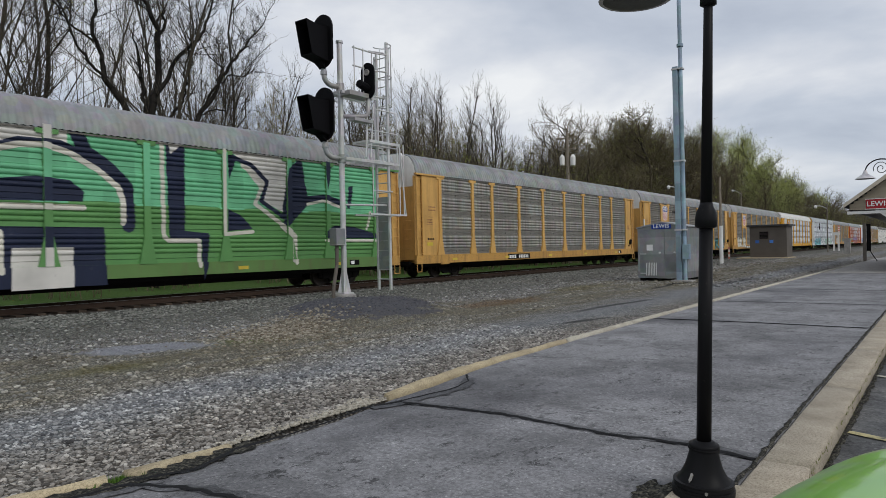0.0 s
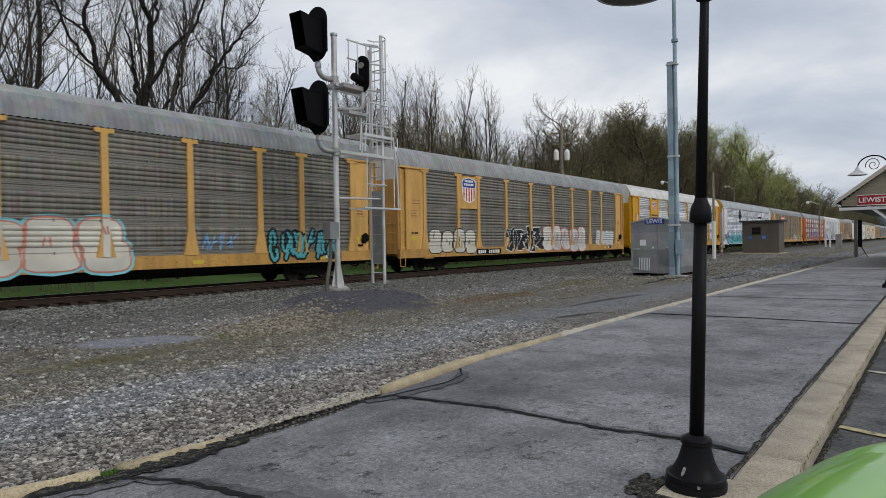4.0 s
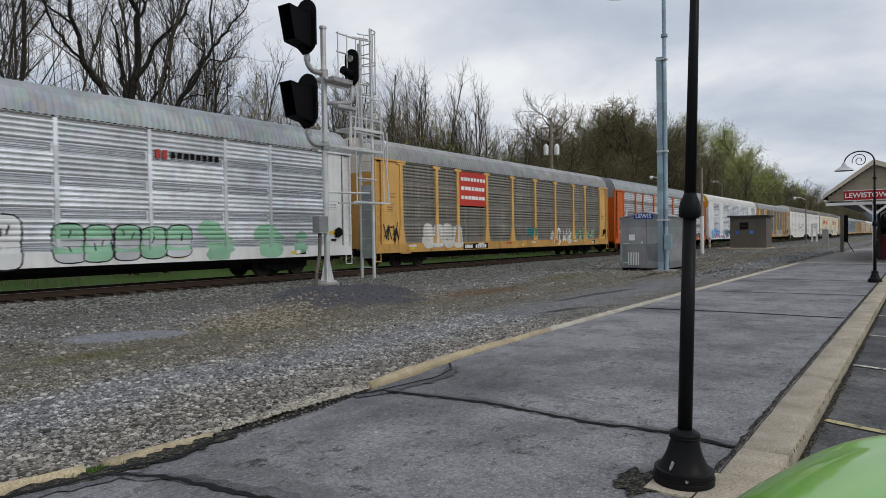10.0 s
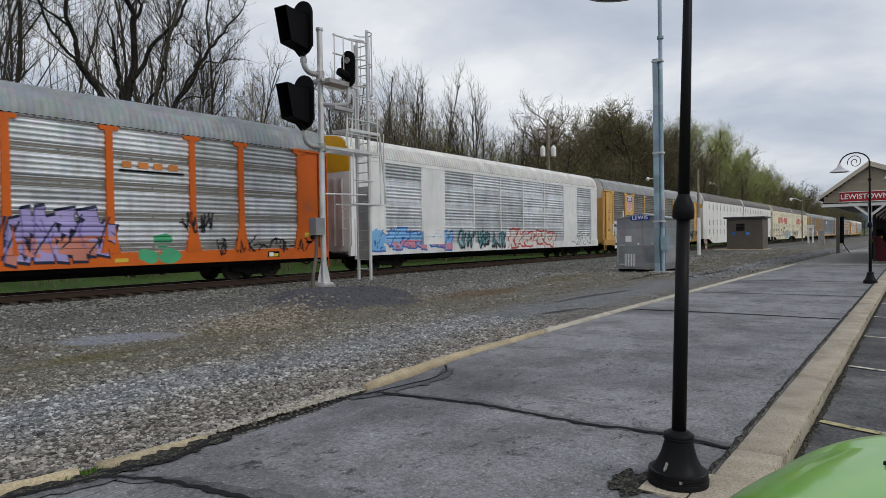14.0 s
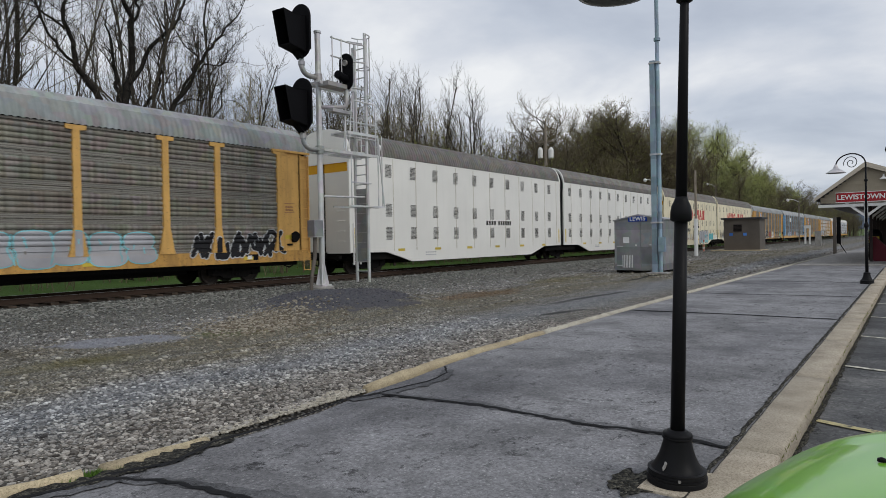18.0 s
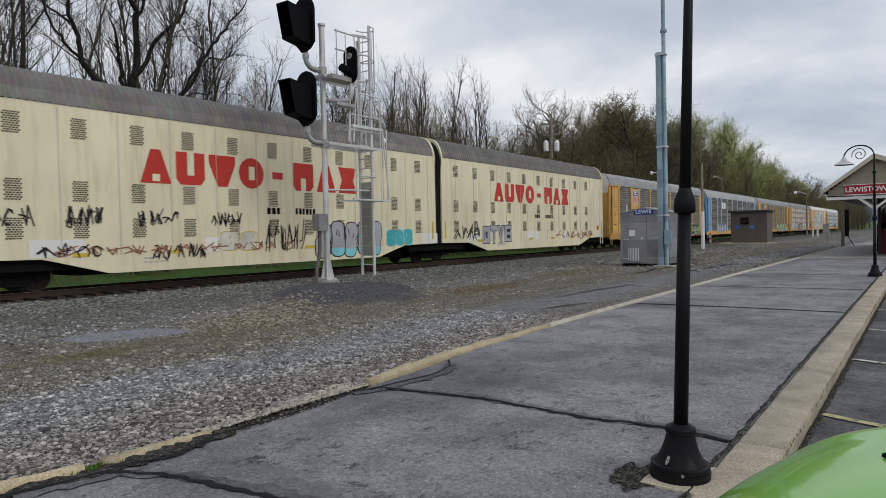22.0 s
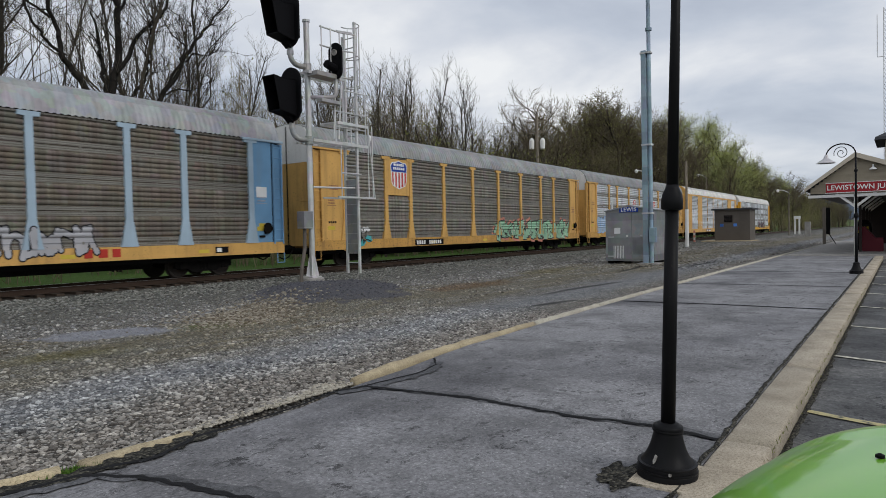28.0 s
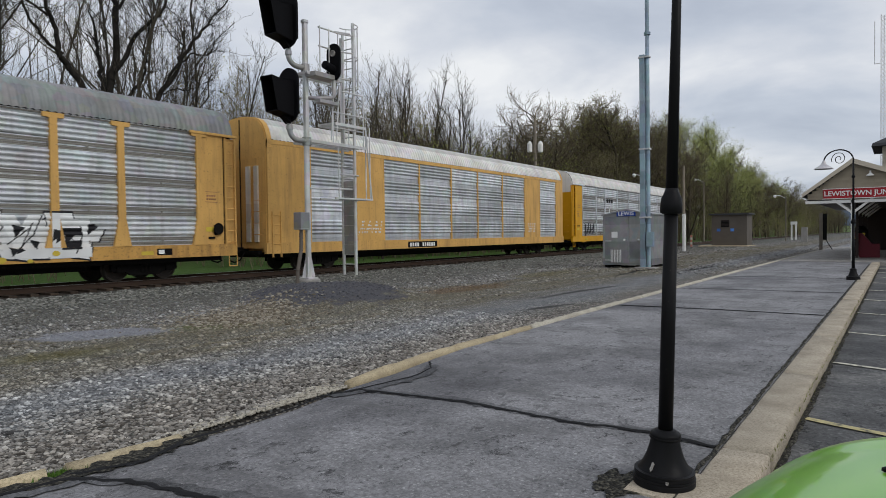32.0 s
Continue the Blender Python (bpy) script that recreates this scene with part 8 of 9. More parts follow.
part("handle", box(box(B(), -0.05, -0.02, 0.72, 1.0, 1.18, 1.22), -0.05, -0.02, 0.72, 1.0, 0.3, 0.34), M["galv"], dr)
sg = part("name_sign", box(B(), -0.05, -0.03, -0.42, 0.45, 2.32, 2.55), M["sign_blue"], cab, "blue enamel sign with white letters")
words("LEWIS", 0.25, M["letter"], sg, Matrix.Translation((-0.056, 0.015, 2.435)) @ Matrix(((0, 0, -1, 0), (-1, 0, 0, 0), (0, 1, 0, 0), (0, 0, 0, 1))), "sign_letters", 1.08)
for y in (0.95, -0.9):
    part("vent_stub", rod(B(), (0.4, y, 2.4), (0.4, y, 2.8), 0.03, n=8), M["letter"], cab)
tall = thing("radio_pole", "blue-grey galvanised double pole beside the cabinet", "pole", pose(28.95, 9.22, 0.0))
part("square_post", box(B(), -0.1, 0.1, -0.02, 0.2, 0.0, 9.35, 0.012), M["pole_blue"], tall)
part("thin_pipe", rod(B(), (0.05, -0.14, 0.0), (0.05, -0.10, 14.0), 0.085, n=12), M["pole_blue"], tall)
for z in (9.2, 5.2, 2.2):
    part("clamp", box(B(), -0.13, 0.16, -0.24, 0.23, z, z + 0.07), M["galv"], tall)
part("pipe_collar", rod(B(), (0.05, -0.115, 10.2), (0.05, -0.115, 10.32), 0.14, n=12), M["pole_blue"], tall)
part("meter_box", box(B(), -0.2, -0.04, -0.42, -0.1, 0.95, 1.6, 0.02), M["pole_blue"], tall)
part("footing", box(B(), -0.3, 0.35, -0.5, 0.4, -0.2, 0.05, 0.02), M["pad"], tall)

# ---- far equipment: shed, poles, markers ----
shed = thing("block_shed", "brown-grey block shed with a flat roof and louvred vent", "shed", pose(74.6, 13.1, 0.0))
part("wall", box(B(), 0, 3.0, 0.0, 3.5, -0.1, 3.3), M["shed_brown"], shed)
part("roof", box(B(), -0.25, 3.25, -0.25, 3.75, 3.3, 3.46), M["slate"], shed)
vt = part("vent", box(B(), -0.06, 0.0, 1.7, 2.55, 2.0, 2.75), M["trim_dark"], shed)
for k in range(5):
    part("vent_slat", box(B(), -0.1, -0.05, 1.74, 2.51, 2.05 + 0.14 * k, 2.11 + 0.14 * k), M["black"], vt)
part("blue_notice", box(B(), -0.03, -0.0, 1.25, 1.6, 1.55, 1.85), spray("cobalt"), shed)
part("blue_notice", box(B(), -0.03, -0.0, 2.6, 2.95, 1.55, 1.85), spray("blue"), shed)
part("plinth", box(B(), -1.2, 3.1, -0.3, 4.6, -0.2, 0.06), M["old_kerb"], shed)


def pole_lamp(x, y, h, arm, label, mat, r=0.13, lamp=True):
    p = thing("utility_pole", label, "utility pole", pose(x, y, ground_z(x, y)))
    part("pole", rod(B(), (0, 0, 0), (0, 0, h), r, r * 0.7, 10), mat, p)
    if lamp:
        part("lamp_arm", pipe(B(), [(0, 0, h - 0.5), (arm[0] * 0.5, arm[1] * 0.5, h - 0.1), (arm[0], arm[1], h - 0.05)], 0.05, 6), M["galv"], p)
        part("lamp_head", lathe(B(), [(0.05, 0.15), (0.2, 0.05), (0.22, -0.1), (0.1, -0.3)], 12), M["letter"], p, "", pose(arm[0], arm[1], h - 0.1))
    return p


pole_lamp(56.3, 14.7, 7.1, (0, 0), "thin dark pole with a white lower tube", M["wood_pole"], 0.12, False)
part("white_tube", rod(B(), (0, 0, 0.0), (0, 0, 3.1), 0.15, n=10), M["letter"], bpy.data.objects["utility_pole"])
pole_lamp(118, 27.5, 10.5, (-3.4, 0.5), "timber pole with a long lamp arm", M["wood_pole"], 0.16)
pole_lamp(84, 26.5, 8.9, (-3.2, 0.6), "timber pole with a lamp arm behind the track", M["wood_pole"], 0.14)
pole_lamp(112, 14.2, 7.0, (-0.6, 1.4), "slender street lamp by the track", M["wood_pole"], 0.1)
up = thing("utility_pole", "timber power pole with crossarms and pale transformers", "utility pole", pose(60.2, 30.3, 0))
part("pole", rod(B(), (0, 0, 0), (0, 0, 13.2), 0.2, 0.14, 10), M["wood_pole"], up)
part("crossarm", box(B(), -0.06, 0.06, -1.1, 1.1, 12.5, 12.66), M["wood_pole"], up)
part("crossarm", box(B(), -0.06, 0.06, -0.9, 0.9, 11.4, 11.54), M["wood_pole"], up)
for dx, dy in ((-0.5, 0.35), (0.1, -0.55), (0.5, -0.3)):
    part("transformer", lathe(B(), [(0.05, 9.75), (0.24, 9.8), (0.26, 10.6), (0.2, 10.72), (0.06, 10.9)], 14, (dx, dy, 0)), M["white"], up, "pale transformer can")
tp = thing("utility_pole", "slender pole with a crossarm among the trees", "utility pole", pose(33.5, 36.5, 0.0))
part("pole", rod(B(), (0, 0, 0), (0, 0, 12.0), 0.16, 0.12, 8), M["wood_pole"], tp)
part("crossarm", box(B(), -0.05, 0.05, -0.9, 0.9, 11.5, 11.65), M["wood_pole"], tp)
st = thing("white_stand", "white twin-post relay stand", "marker post", pose(125.7, 14.7, -0.05))
part("post", box(B(), -0.1, 0.1, -0.45, -0.2, 0, 3.0), M["white"], st)
part("post", box(B(), -0.1, 0.1, 0.2, 0.45, 0, 3.0), M["white"], st)
part("head", box(B(), -0.12, 0.12, -0.5, 0.5, 2.6, 3.1), M["white"], st)
rb = tagged(part("relay_box", box(B(), 98.8, 99.4, 10.0, 10.7, -0.1, 1.95, 0.05), M["pad"], None), "pale grey relay box by the track", "equipment box")
bp = thing("notice_board", "tall dark notice board on a pale post", "sign board", pose(59.2, 4.85, -0.05))
part("post", box(B(), -0.08, 0.08, 0.1, 0.32, 0, 2.95), M["wood_pole"], bp)
part("board", box(B(), -0.04, 0.04, -0.2, 0.08, 0.85, 2.9), M["black"], bp)
part("stay", rod(B(), (0, -0.1, 0.9), (0.4, -0.55, 0.05), 0.03, n=6), M["black"], bp)
om = thing("marker_post", "orange and white marker post by the shed", "marker post", pose(73, 18.3, -0.05))
for k in range(5):
    part("band", box(B(), -0.08, 0.08, -0.08, 0.08, 0.25 * k, 0.25 * k + 0.25), spray("salmon" if k % 2 == 0 else "pale"), om)

# ---- station ----
GX = 38.6
stn = thing("station_building", "cream timber station with a gabled canopy and a turret", "station", pose(GX, 0, 0))
part("canopy_floor", box(B(), -0.9, 30, -16, 5.0, -0.26, 0.035), M["pad"], stn, "pale concrete canopy floor")
# canopy: ridge along x at y = 1.94, eaves at y = 4.05 and beyond the view on the other side
part("canopy_roof", prism(B(), [(4.12, 3.38), (1.94, 5.05), (-3.6, 2.85), (-3.6, 2.75), (1.94, 4.93), (4.12, 3.26)], "x", -0.35, 22), M["slate"], stn, "dark slate canopy roof")
part("barge_board", prism(B(), [(4.14, 3.24), (4.14, 3.42), (1.94, 5.1), (-3.62, 2.9), (-3.62, 2.7), (1.94, 4.86)], "x", -0.4, -0.34), M["cream"], stn, "cream barge boards")
gab = part("gable", prism(B(), [(3.9, 3.3), (1.94, 4.88), (-3.3, 2.9), (-3.3, 2.75), (3.9, 3.15)], "x", -0.05, 0.02), M["gable_tan"], stn, "boarded tan gable")
for k in range(11):
    z = 3.3 + 0.15 * k
    hl = 3.9 - (z - 3.3) * 1.24
    hr = 1.94 - (4.88 - z) * 2.62
    part("siding_board", box(B(), -0.075, -0.05, max(hr, -3.2), hl, z, z + 0.135), M["gable_tan"], gab)
part("king_post", box(B(), -0.1, -0.05, 1.86, 2.02, 3.1, 4.9), M["gable_tan"], stn)
# dark panel added to keep skylight out from under the canopy roof
part("soffit", box(B(), 0.05, 21.9, -3.5, 3.95, 3.1, 3.14), M["trim_dark"], stn, "added dark panel that blocks light under the canopy roof")
sgn = part("name_board", box(B(), -0.16, -0.1, -0.66, 3.2, 3.16, 3.62), M["red_sign"], stn, "long red board with white letters", pose(0, 0, 0))
part("name_board_frame", box(box(B(), -0.17, -0.12, -0.69, 3.23, 3.62, 3.65), -0.17, -0.12, -0.69, 3.23, 3.13, 3.16), M["letter"], sgn)
words("LEWISTOWN JUNCTION", 0.34, M["letter"], sgn, Matrix.Translation((-0.168, 1.27, 3.385)) @ Matrix(((0, 0, -1, 0), (-1, 0, 0, 0), (0, 1, 0, 0), (0, 0, 0, 1))), "board_letters", 1.0)
part("tie_beam", box(B(), -0.12, 0.02, -3.3, 4.0, 2.92, 3.06), M["white"], stn, "white tie beam", None)
for y in (-0.86, 1.94, -4.2):
    for i in range(6):
        x = -0.05 + 4.2 * i
        p = part("canopy_post", box(B(), x - 0.07, x + 0.07, y - 0.07, y + 0.07, 0.03, 3.3), M["white"] if i == 0 else M["trim_dark"], stn, "white canopy post" if i == 0 else "dark canopy post")
        part("post_brace", prism(B(), [(y + 0.07, 2.4), (y + 0.07, 2.55), (y + 0.75, 3.1), (y + 0.9, 3.1)], "x", x - 0.05, x + 0.05), M["white"], p)
        part("post_brace", prism(B(), [(y - 0.07, 2.4), (y - 0.07, 2.55), (y - 0.75, 3.1), (y - 0.9, 3.1)], "x", x - 0.05, x + 0.05), M["white"], p)
part("gable_lamp", lathe(B(), [(0.17, 4.2), (0.15, 4.25), (0.05, 4.32), (0.03, 4.45)], 14, (-0.25, 1.2, 0)), M["letter"], stn, "small white lamp shade")
# main house behind the canopy
part("house_wall", box(B(), 6.5, 26, -14, 0.4, 0.035, 3.6), M["cream"], stn)
part("dado", box(B(), 6.44, 6.5, -14, 0.4, 0.035, 1.35), M["trim_dark"], stn)
# black sheet on the wall stands in for the canopy's dim interior
part("waiting_room_door", box(B(), 6.38, 6.44, -2.0, 0.38, 0.04, 3.05), M["black"], stn, "black sheet standing in for the dim interior under the canopy")
# dark panel added to shut out the bright background at the far end
part("far_screen", box(B(), 20.5, 20.6, -3.4, 2.6, 0.04, 3.1), M["trim_dark"], stn)
part("house_wall", box(B(), 6.44, 6.5, 0.41, 0.5, 0.035, 3.6), M["trim_dark"], stn)
for y in (-3.4, -1.2):
    w = part("house_window", box(B(), 6.40, 6.47, y - 0.45, y + 0.45, 1.5, 2.9), M["trim_dark"], stn)
    part("window_pane", box(B(), 6.385, 6.40, y - 0.36, y + 0.36, 1.6, 2.8), M["shade_green"], w)
part("main_roof", prism(B(), [(1.3, 3.55), (-5.5, 6.6), (-12.5, 3.55), (-12.5, 3.4), (-5.5, 6.4), (1.3, 3.4)], "x", 5.5, 27), M["slate"], stn, "dark slate main roof")
part("main_gable", prism(B(), [(1.0, 3.5), (-5.5, 6.4), (-12.0, 3.5)], "x", 5.8, 5.9), M["cream"], stn)
tur = part("turret_wall", box(B(), 8.2, 12.0, -3.2, 0.86, 4.0, 6.55), M["cream"], stn, "square cream turret")
for k in range(14):
    z = 4.8 + 0.13 * k
    part("siding_board", box(B(), 8.175, 8.2, -3.2, 0.86, z, z + 0.115), M["cream"], tur)
bm = B()
levels = [(2.55, 6.45), (2.5, 6.62), (1.9, 6.95), (1.25, 7.45), (0.72, 7.95), (0.4, 8.1)]
rings = []
for r, z in levels:
    rings.append([bm.verts.new((10.1 + sx * r, -1.17 + sy * r, z)) for sx, sy in ((-1, -1), (1, -1), (1, 1), (-1, 1))])
for a, b in zip(rings, rings[1:]):
    for k in range(4):
        bm.faces.new((a[k], a[(k + 1) % 4], b[(k + 1) % 4], b[k]))
bm.faces.new(rings[0][::-1])
bm.faces.new(rings[-1])
part("turret_roof", bm, M["slate"], stn, "bell-cast dark slate turret roof")
bm = B()
rod(bm, (10.1, -1.17, 8.1), (10.1, -1.17, 9.15), 0.022, n=6)
for s in (-1, 1):
    pipe(bm, [(9.9, -1.17 + s * 0.5, 8.12), (9.95, -1.17 + s * 0.44, 8.26), (9.95, -1.17 + s * 0.3, 8.2), (10.0, -1.17 + s * 0.2, 8.3), (10.05, -1.17 + s * 0.1, 8.5), (10.1, -1.17, 8.62)], 0.045, 6)
part("finial", bm, M["trim_dark"], stn, "wrought iron roof finial")
win = part("turret_window", box(B(), 8.1, 8.19, -1.15, -0.2, 5.05, 6.1), M["trim_dark"], stn, "dark framed turret window")
part("window_head", box(B(), 8.05, 8.17, -1.35, 0.0, 6.1, 6.24), M["trim_dark"], win)
for y in (-1.05, -0.62):
    part("pane", box(B(), 8.085, 8.10, y, y + 0.34, 5.15, 5.62), M["cream"], win)
    part("pane", box(B(), 8.085, 8.10, y, y + 0.34, 5.66, 6.02), M["cream"], win)
pl = thing("planter", "maroon planter box under the canopy", "planter", pose(42.9, 1.45, 0.035))
part("box", prism(B(), [(-0.55, 0), (0.4, 0), (0.62, 1.35), (0.3, 1.35), (-0.2, 0.75), (-0.55, 0.75)], "x", 0, 1.2), M["maroon"], pl)
bn = thing("waste_bin", "black bin with a yellow panel under the canopy", "bin", pose(45.5, 1.9, 0.035))
part("drum", lathe(B(), [(0.42, 0), (0.45, 1.0), (0.4, 1.5), (0.2, 1.75)], 16), M["black"], bn)
part("panel", box(B(), -0.47, -0.44, -0.25, 0.25, 1.0, 1.35), spray("yellow"), bn)
yk = tagged(part("yellow_kerb", slab_piece(B(), [(37.55, -0.35 - 0.4 * k) for k in range(30)], 0.18, -0.2, 0.05, 5), paint("yellow_kerb_paint", (0.5, 0.34, 0.04), (0.3, 0.25, 0.15), 0.6, wear=0.4), None), "yellow painted kerb before the canopy", "kerb", kind="structure")
rm = thing("radio_mast", "slim lattice radio mast far behind the station", "radio mast", pose(150, 2.4, 0))
bm = B()
for a in range(3):
    p = [(0.55 * math.cos(2.0944 * a), 0.55 * math.sin(2.0944 * a))][0]
    rod(bm, (*p, 0), (*p, 42.0), 0.06, n=5)
for k in range(56):
    z = 0.75 * k
    for a in range(3):
        p, q = [(0.55 * math.cos(2.0944 * t), 0.55 * math.sin(2.0944 * t)) for t in (a, a + 1)]
        rod(bm, (*p, z), (*q, z + 0.75), 0.03, n=4)
part("lattice", bm, M["galv"], rm)
part("antenna", pipe(B(), [(0.3, 0.6, 33), (0.3, 1.5, 33), (0.3, 1.5, 41)], 0.06, 6), M["galv"], rm)

# ---- trees ----
def tree_parts(seed, height, r0, lean, limb_from, spread, twigs, up=0.35, levels=4, limb=(0.34, 0.62), kids_of=(3, 2, 2, 2)):
    """Segments (p, q, r, s, level) of a bare tree, grown by repeated branching."""
    rs = random.Random(seed)
    segs, tips = [], []

    def grow(p, d, length, r, level):
        n = (4 if limb[0] > 0.3 else 7) if level == 0 else (3 if level < 3 else 2)
        step = length / n
        for i in range(n):
            bend = (0.10 if limb[0] < 0.4 else 0.15, 0.22, 0.28, 0.35, 0.3)[min(level, 4)]
            d = (d + Vector((rs.gauss(0, bend), rs.gauss(0, bend), rs.gauss(0, bend * 0.6) + (up * 0.25 if level else 0.05)))).normalized()
            q = p + d * step
            s = r * (1 - 0.75 * (i + 1) / n) + 0.004 if level else r * (1 - 0.55 * (i + 1) / n)
            segs.append((p.copy(), q.copy(), r if i == 0 else prev, max(s, 0.005), level))
            prev = max(s, 0.005)
            if level < levels:
                t = (i + 1) / n
                if level == 0 and t * height < limb_from * height:
                    kids = 0
                else:
                    kids = kids_of[level] if i or level else 2
                for _ in range(kids):
                    side = Vector((rs.gauss(0, 1), rs.gauss(0, 1), rs.gauss(0, 0.5)))
                    side = (side - d * side.dot(d)).normalized()
                    nd = (d * (1 - spread) + side * spread + Vector((0, 0, up * 0.5))).normalized()
                    grow(p + d * step * rs.uniform(0.2, 1.0), nd, length * (rs.uniform(*limb) * (1.25 - 0.7 * t) if level == 0 else rs.uniform(0.36, 0.62)), max(0.005, prev * (rs.uniform(0.42, 0.62) if limb[0] < 0.4 or level > 1 else rs.uniform(0.55, 0.8))), level + 1)
            elif i == n - 1:
                tips.append(q.copy())
            p = q
        if level >= 2:
            tips.append(p.copy())

    d0 = Vector((lean[0], lean[1], 1)).normalized()
    grow(Vector((0, 0, -0.3)), d0, height, r0, 0)
    return segs, tips


def seg_mesh(segs, want, mat, name, least=0.0):
    V, F = [], []
    for p, q, r, s, level in segs:
        if level not in want:
            continue
        thin = s <= 0.0061
        r, s = max(r, least), max(s, least * 0.7)
        n = (7, 4, 3, 3, 3)[min(level, 4)]
        d = q - p
        a = d.orthogonal().normalized()
        b = d.cross(a).normalized()
        o = len(V)
        for base, rr in ((p, r), (q, s)):
            for k in range(n):
                t = 6.28319 * k / n
                V.append(base + (a * math.cos(t) + b * math.sin(t)) * rr)
        if level >= 3 and thin:
            del V[o + n:]
            V.append(q)
            F += [(o + k, o + (k + 1) % n, o + n) for k in range(n)]
        else:
            F += [(o + k, o + (k + 1) % n, o + n + (k + 1) % n, o + n + k) for k in range(n)]
    me = bpy.data.meshes.new(name)
    me.from_pydata(V, [], F)
    me.materials.append(mat)
    me.polygons.foreach_set("use_smooth", [True] * len(me.polygons))
    return me


def leaf_mesh(tips, per, size, spread, mat, seed, name="foliage"):
    rs = np.random.RandomState(seed)
    V, F = [], []
    for t in tips:
        for _ in range(per):
            c = np.array(t) + rs.randn(3) * spread
            a, b = rs.randn(3), rs.randn(3)
            a /= np.linalg.norm(a)
            b -= a * (a @ b)
            b /= np.linalg.norm(b)
            s = size * (0.6 + 0.8 * rs.rand())
            o = len(V)
            V += [tuple(c - a * s), tuple(c + b * s * 0.45), tuple(c + a * s), tuple(c - b * s * 0.45)]
            F.append((o, o + 1, o + 2, o + 3))
    me = bpy.data.meshes.new(name)
    me.from_pydata(V, [], F)
    me.materials.append(mat)
    return me


def make_tree(name, label, bark, seed, height, r0, lean=(0, 0), limb_from=0.3, spread=0.55, twigs=3, up=0.35, leaves=None, levels=4, limb=(0.34, 0.62), kids_of=(3, 2, 2, 2), fine="twig_bare", least=0.009):
    t = thing(name, label, "tree", pose(0, 0, 0), "trees behind the track")
    segs, tips = tree_parts(seed, height, r0, lean, limb_from, spread, twigs, up, levels, limb, kids_of)
    link("trunk", seg_mesh(segs, (0, 1), M[bark], "trunk", least), t)
    link("crown", seg_mesh(segs, (2, 3, 4), M[fine], "crown", least), t)
    if leaves:
        mat, per, size, sp = leaves
        link("foliage", leaf_mesh(tips, per, size, sp, M[mat], seed), t)
    return t


def branch_off(rs, segs, tips, p, d, length, r, level, last):
    """A side branch that wanders, thins and forks."""
    n = 4 if level < 3 else 3
    start = r
    for i in range(n):
        d = (d + Vector((rs.gauss(0, 0.2), rs.gauss(0, 0.2), rs.gauss(0, 0.12) + 0.07))).normalized()
        q = p + d * (length / n)
        e = max(0.007, start * (1 - 0.8 * (i + 1) / n))
        segs.append((p.copy(), q.copy(), r, e, level))
        r = e
        if level < last:
            for _ in range(1 if rs.random() < 0.75 else 2):
                side = Vector((rs.gauss(0, 1), rs.gauss(0, 0.7), rs.gauss(0.35, 0.6)))
                side = (side - d * side.dot(d)).normalized()
                branch_off(rs, segs, tips, p + (q - p) * rs.random(), (d * 0.6 + side * 0.7).normalized(), length * rs.uniform(0.38, 0.62), max(0.008, r * 0.6), level + 1, last)
        p = q
    tips.append(p.copy())


def limbed_tree(name, label, seed, limbs, base, bark="bark"):
    """An old tree with a few heavy limbs: each limb is its bends as (x, y, z) and the thickness at foot and tip."""
    rs = random.Random(seed)
    t = thing(name, label, "tree", pose(*base), "trees behind the track")
    segs, tips = [], []
    for bends, r0, r1, bare in limbs:
        pts = [Vector(b) for b in bends]
        line = []
        for i in range(len(pts) - 1):
            a, b, c, d = pts[max(0, i - 1)], pts[i], pts[i + 1], pts[min(len(pts) - 1, i + 2)]
            for k in range(4):
                u = k / 4
                line.append(0.5 * (2 * b + (c - a) * u + (2 * a - 5 * b + 4 * c - d) * u * u + (3 * b - a - 3 * c + d) * u ** 3))
        line.append(pts[-1])
        line = [q + Vector((rs.gauss(0, 0.07), rs.gauss(0, 0.05), 0)) for q in line]
        n = len(line) - 1
        for i in range(n):
            f, g = i / n, (i + 1) / n
            ra, rb = (0.68 * (r0 + (r1 - r0) * w) for w in (f, g))
            segs.append((line[i], line[i + 1], ra, rb, 0))
            if g > bare:
                d = (line[i + 1] - line[i]).normalized()
                for _ in range(1 if rs.random() < 0.7 else 2):
                    side = Vector((rs.gauss(0, 1), rs.gauss(0, 0.8), rs.gauss(0.2, 0.6)))
                    side = (side - d * side.dot(d)).normalized()
                    branch_off(rs, segs, tips, line[i + 1], (d * 0.5 + side * 0.8).normalized(), rs.uniform(1.2, 3.0), max(0.022, rb * rs.uniform(0.25, 0.4)), 1, 3)
        branch_off(rs, segs, tips, line[-1], (line[-1] - line[-2]).normalized(), 2.6, 0.68 * r1, 1, 3)
    link("trunk", seg_mesh(segs, (0, 1), M[bark], "trunk"), t)
    link("crown", seg_mesh(segs, (2, 3), M[bark], "crown", 0.008), t)
    link("foliage", leaf_mesh(tips[::5], 1, 0.05, 0.12, M["bud"], seed), t, label="scattered first buds")
    return t


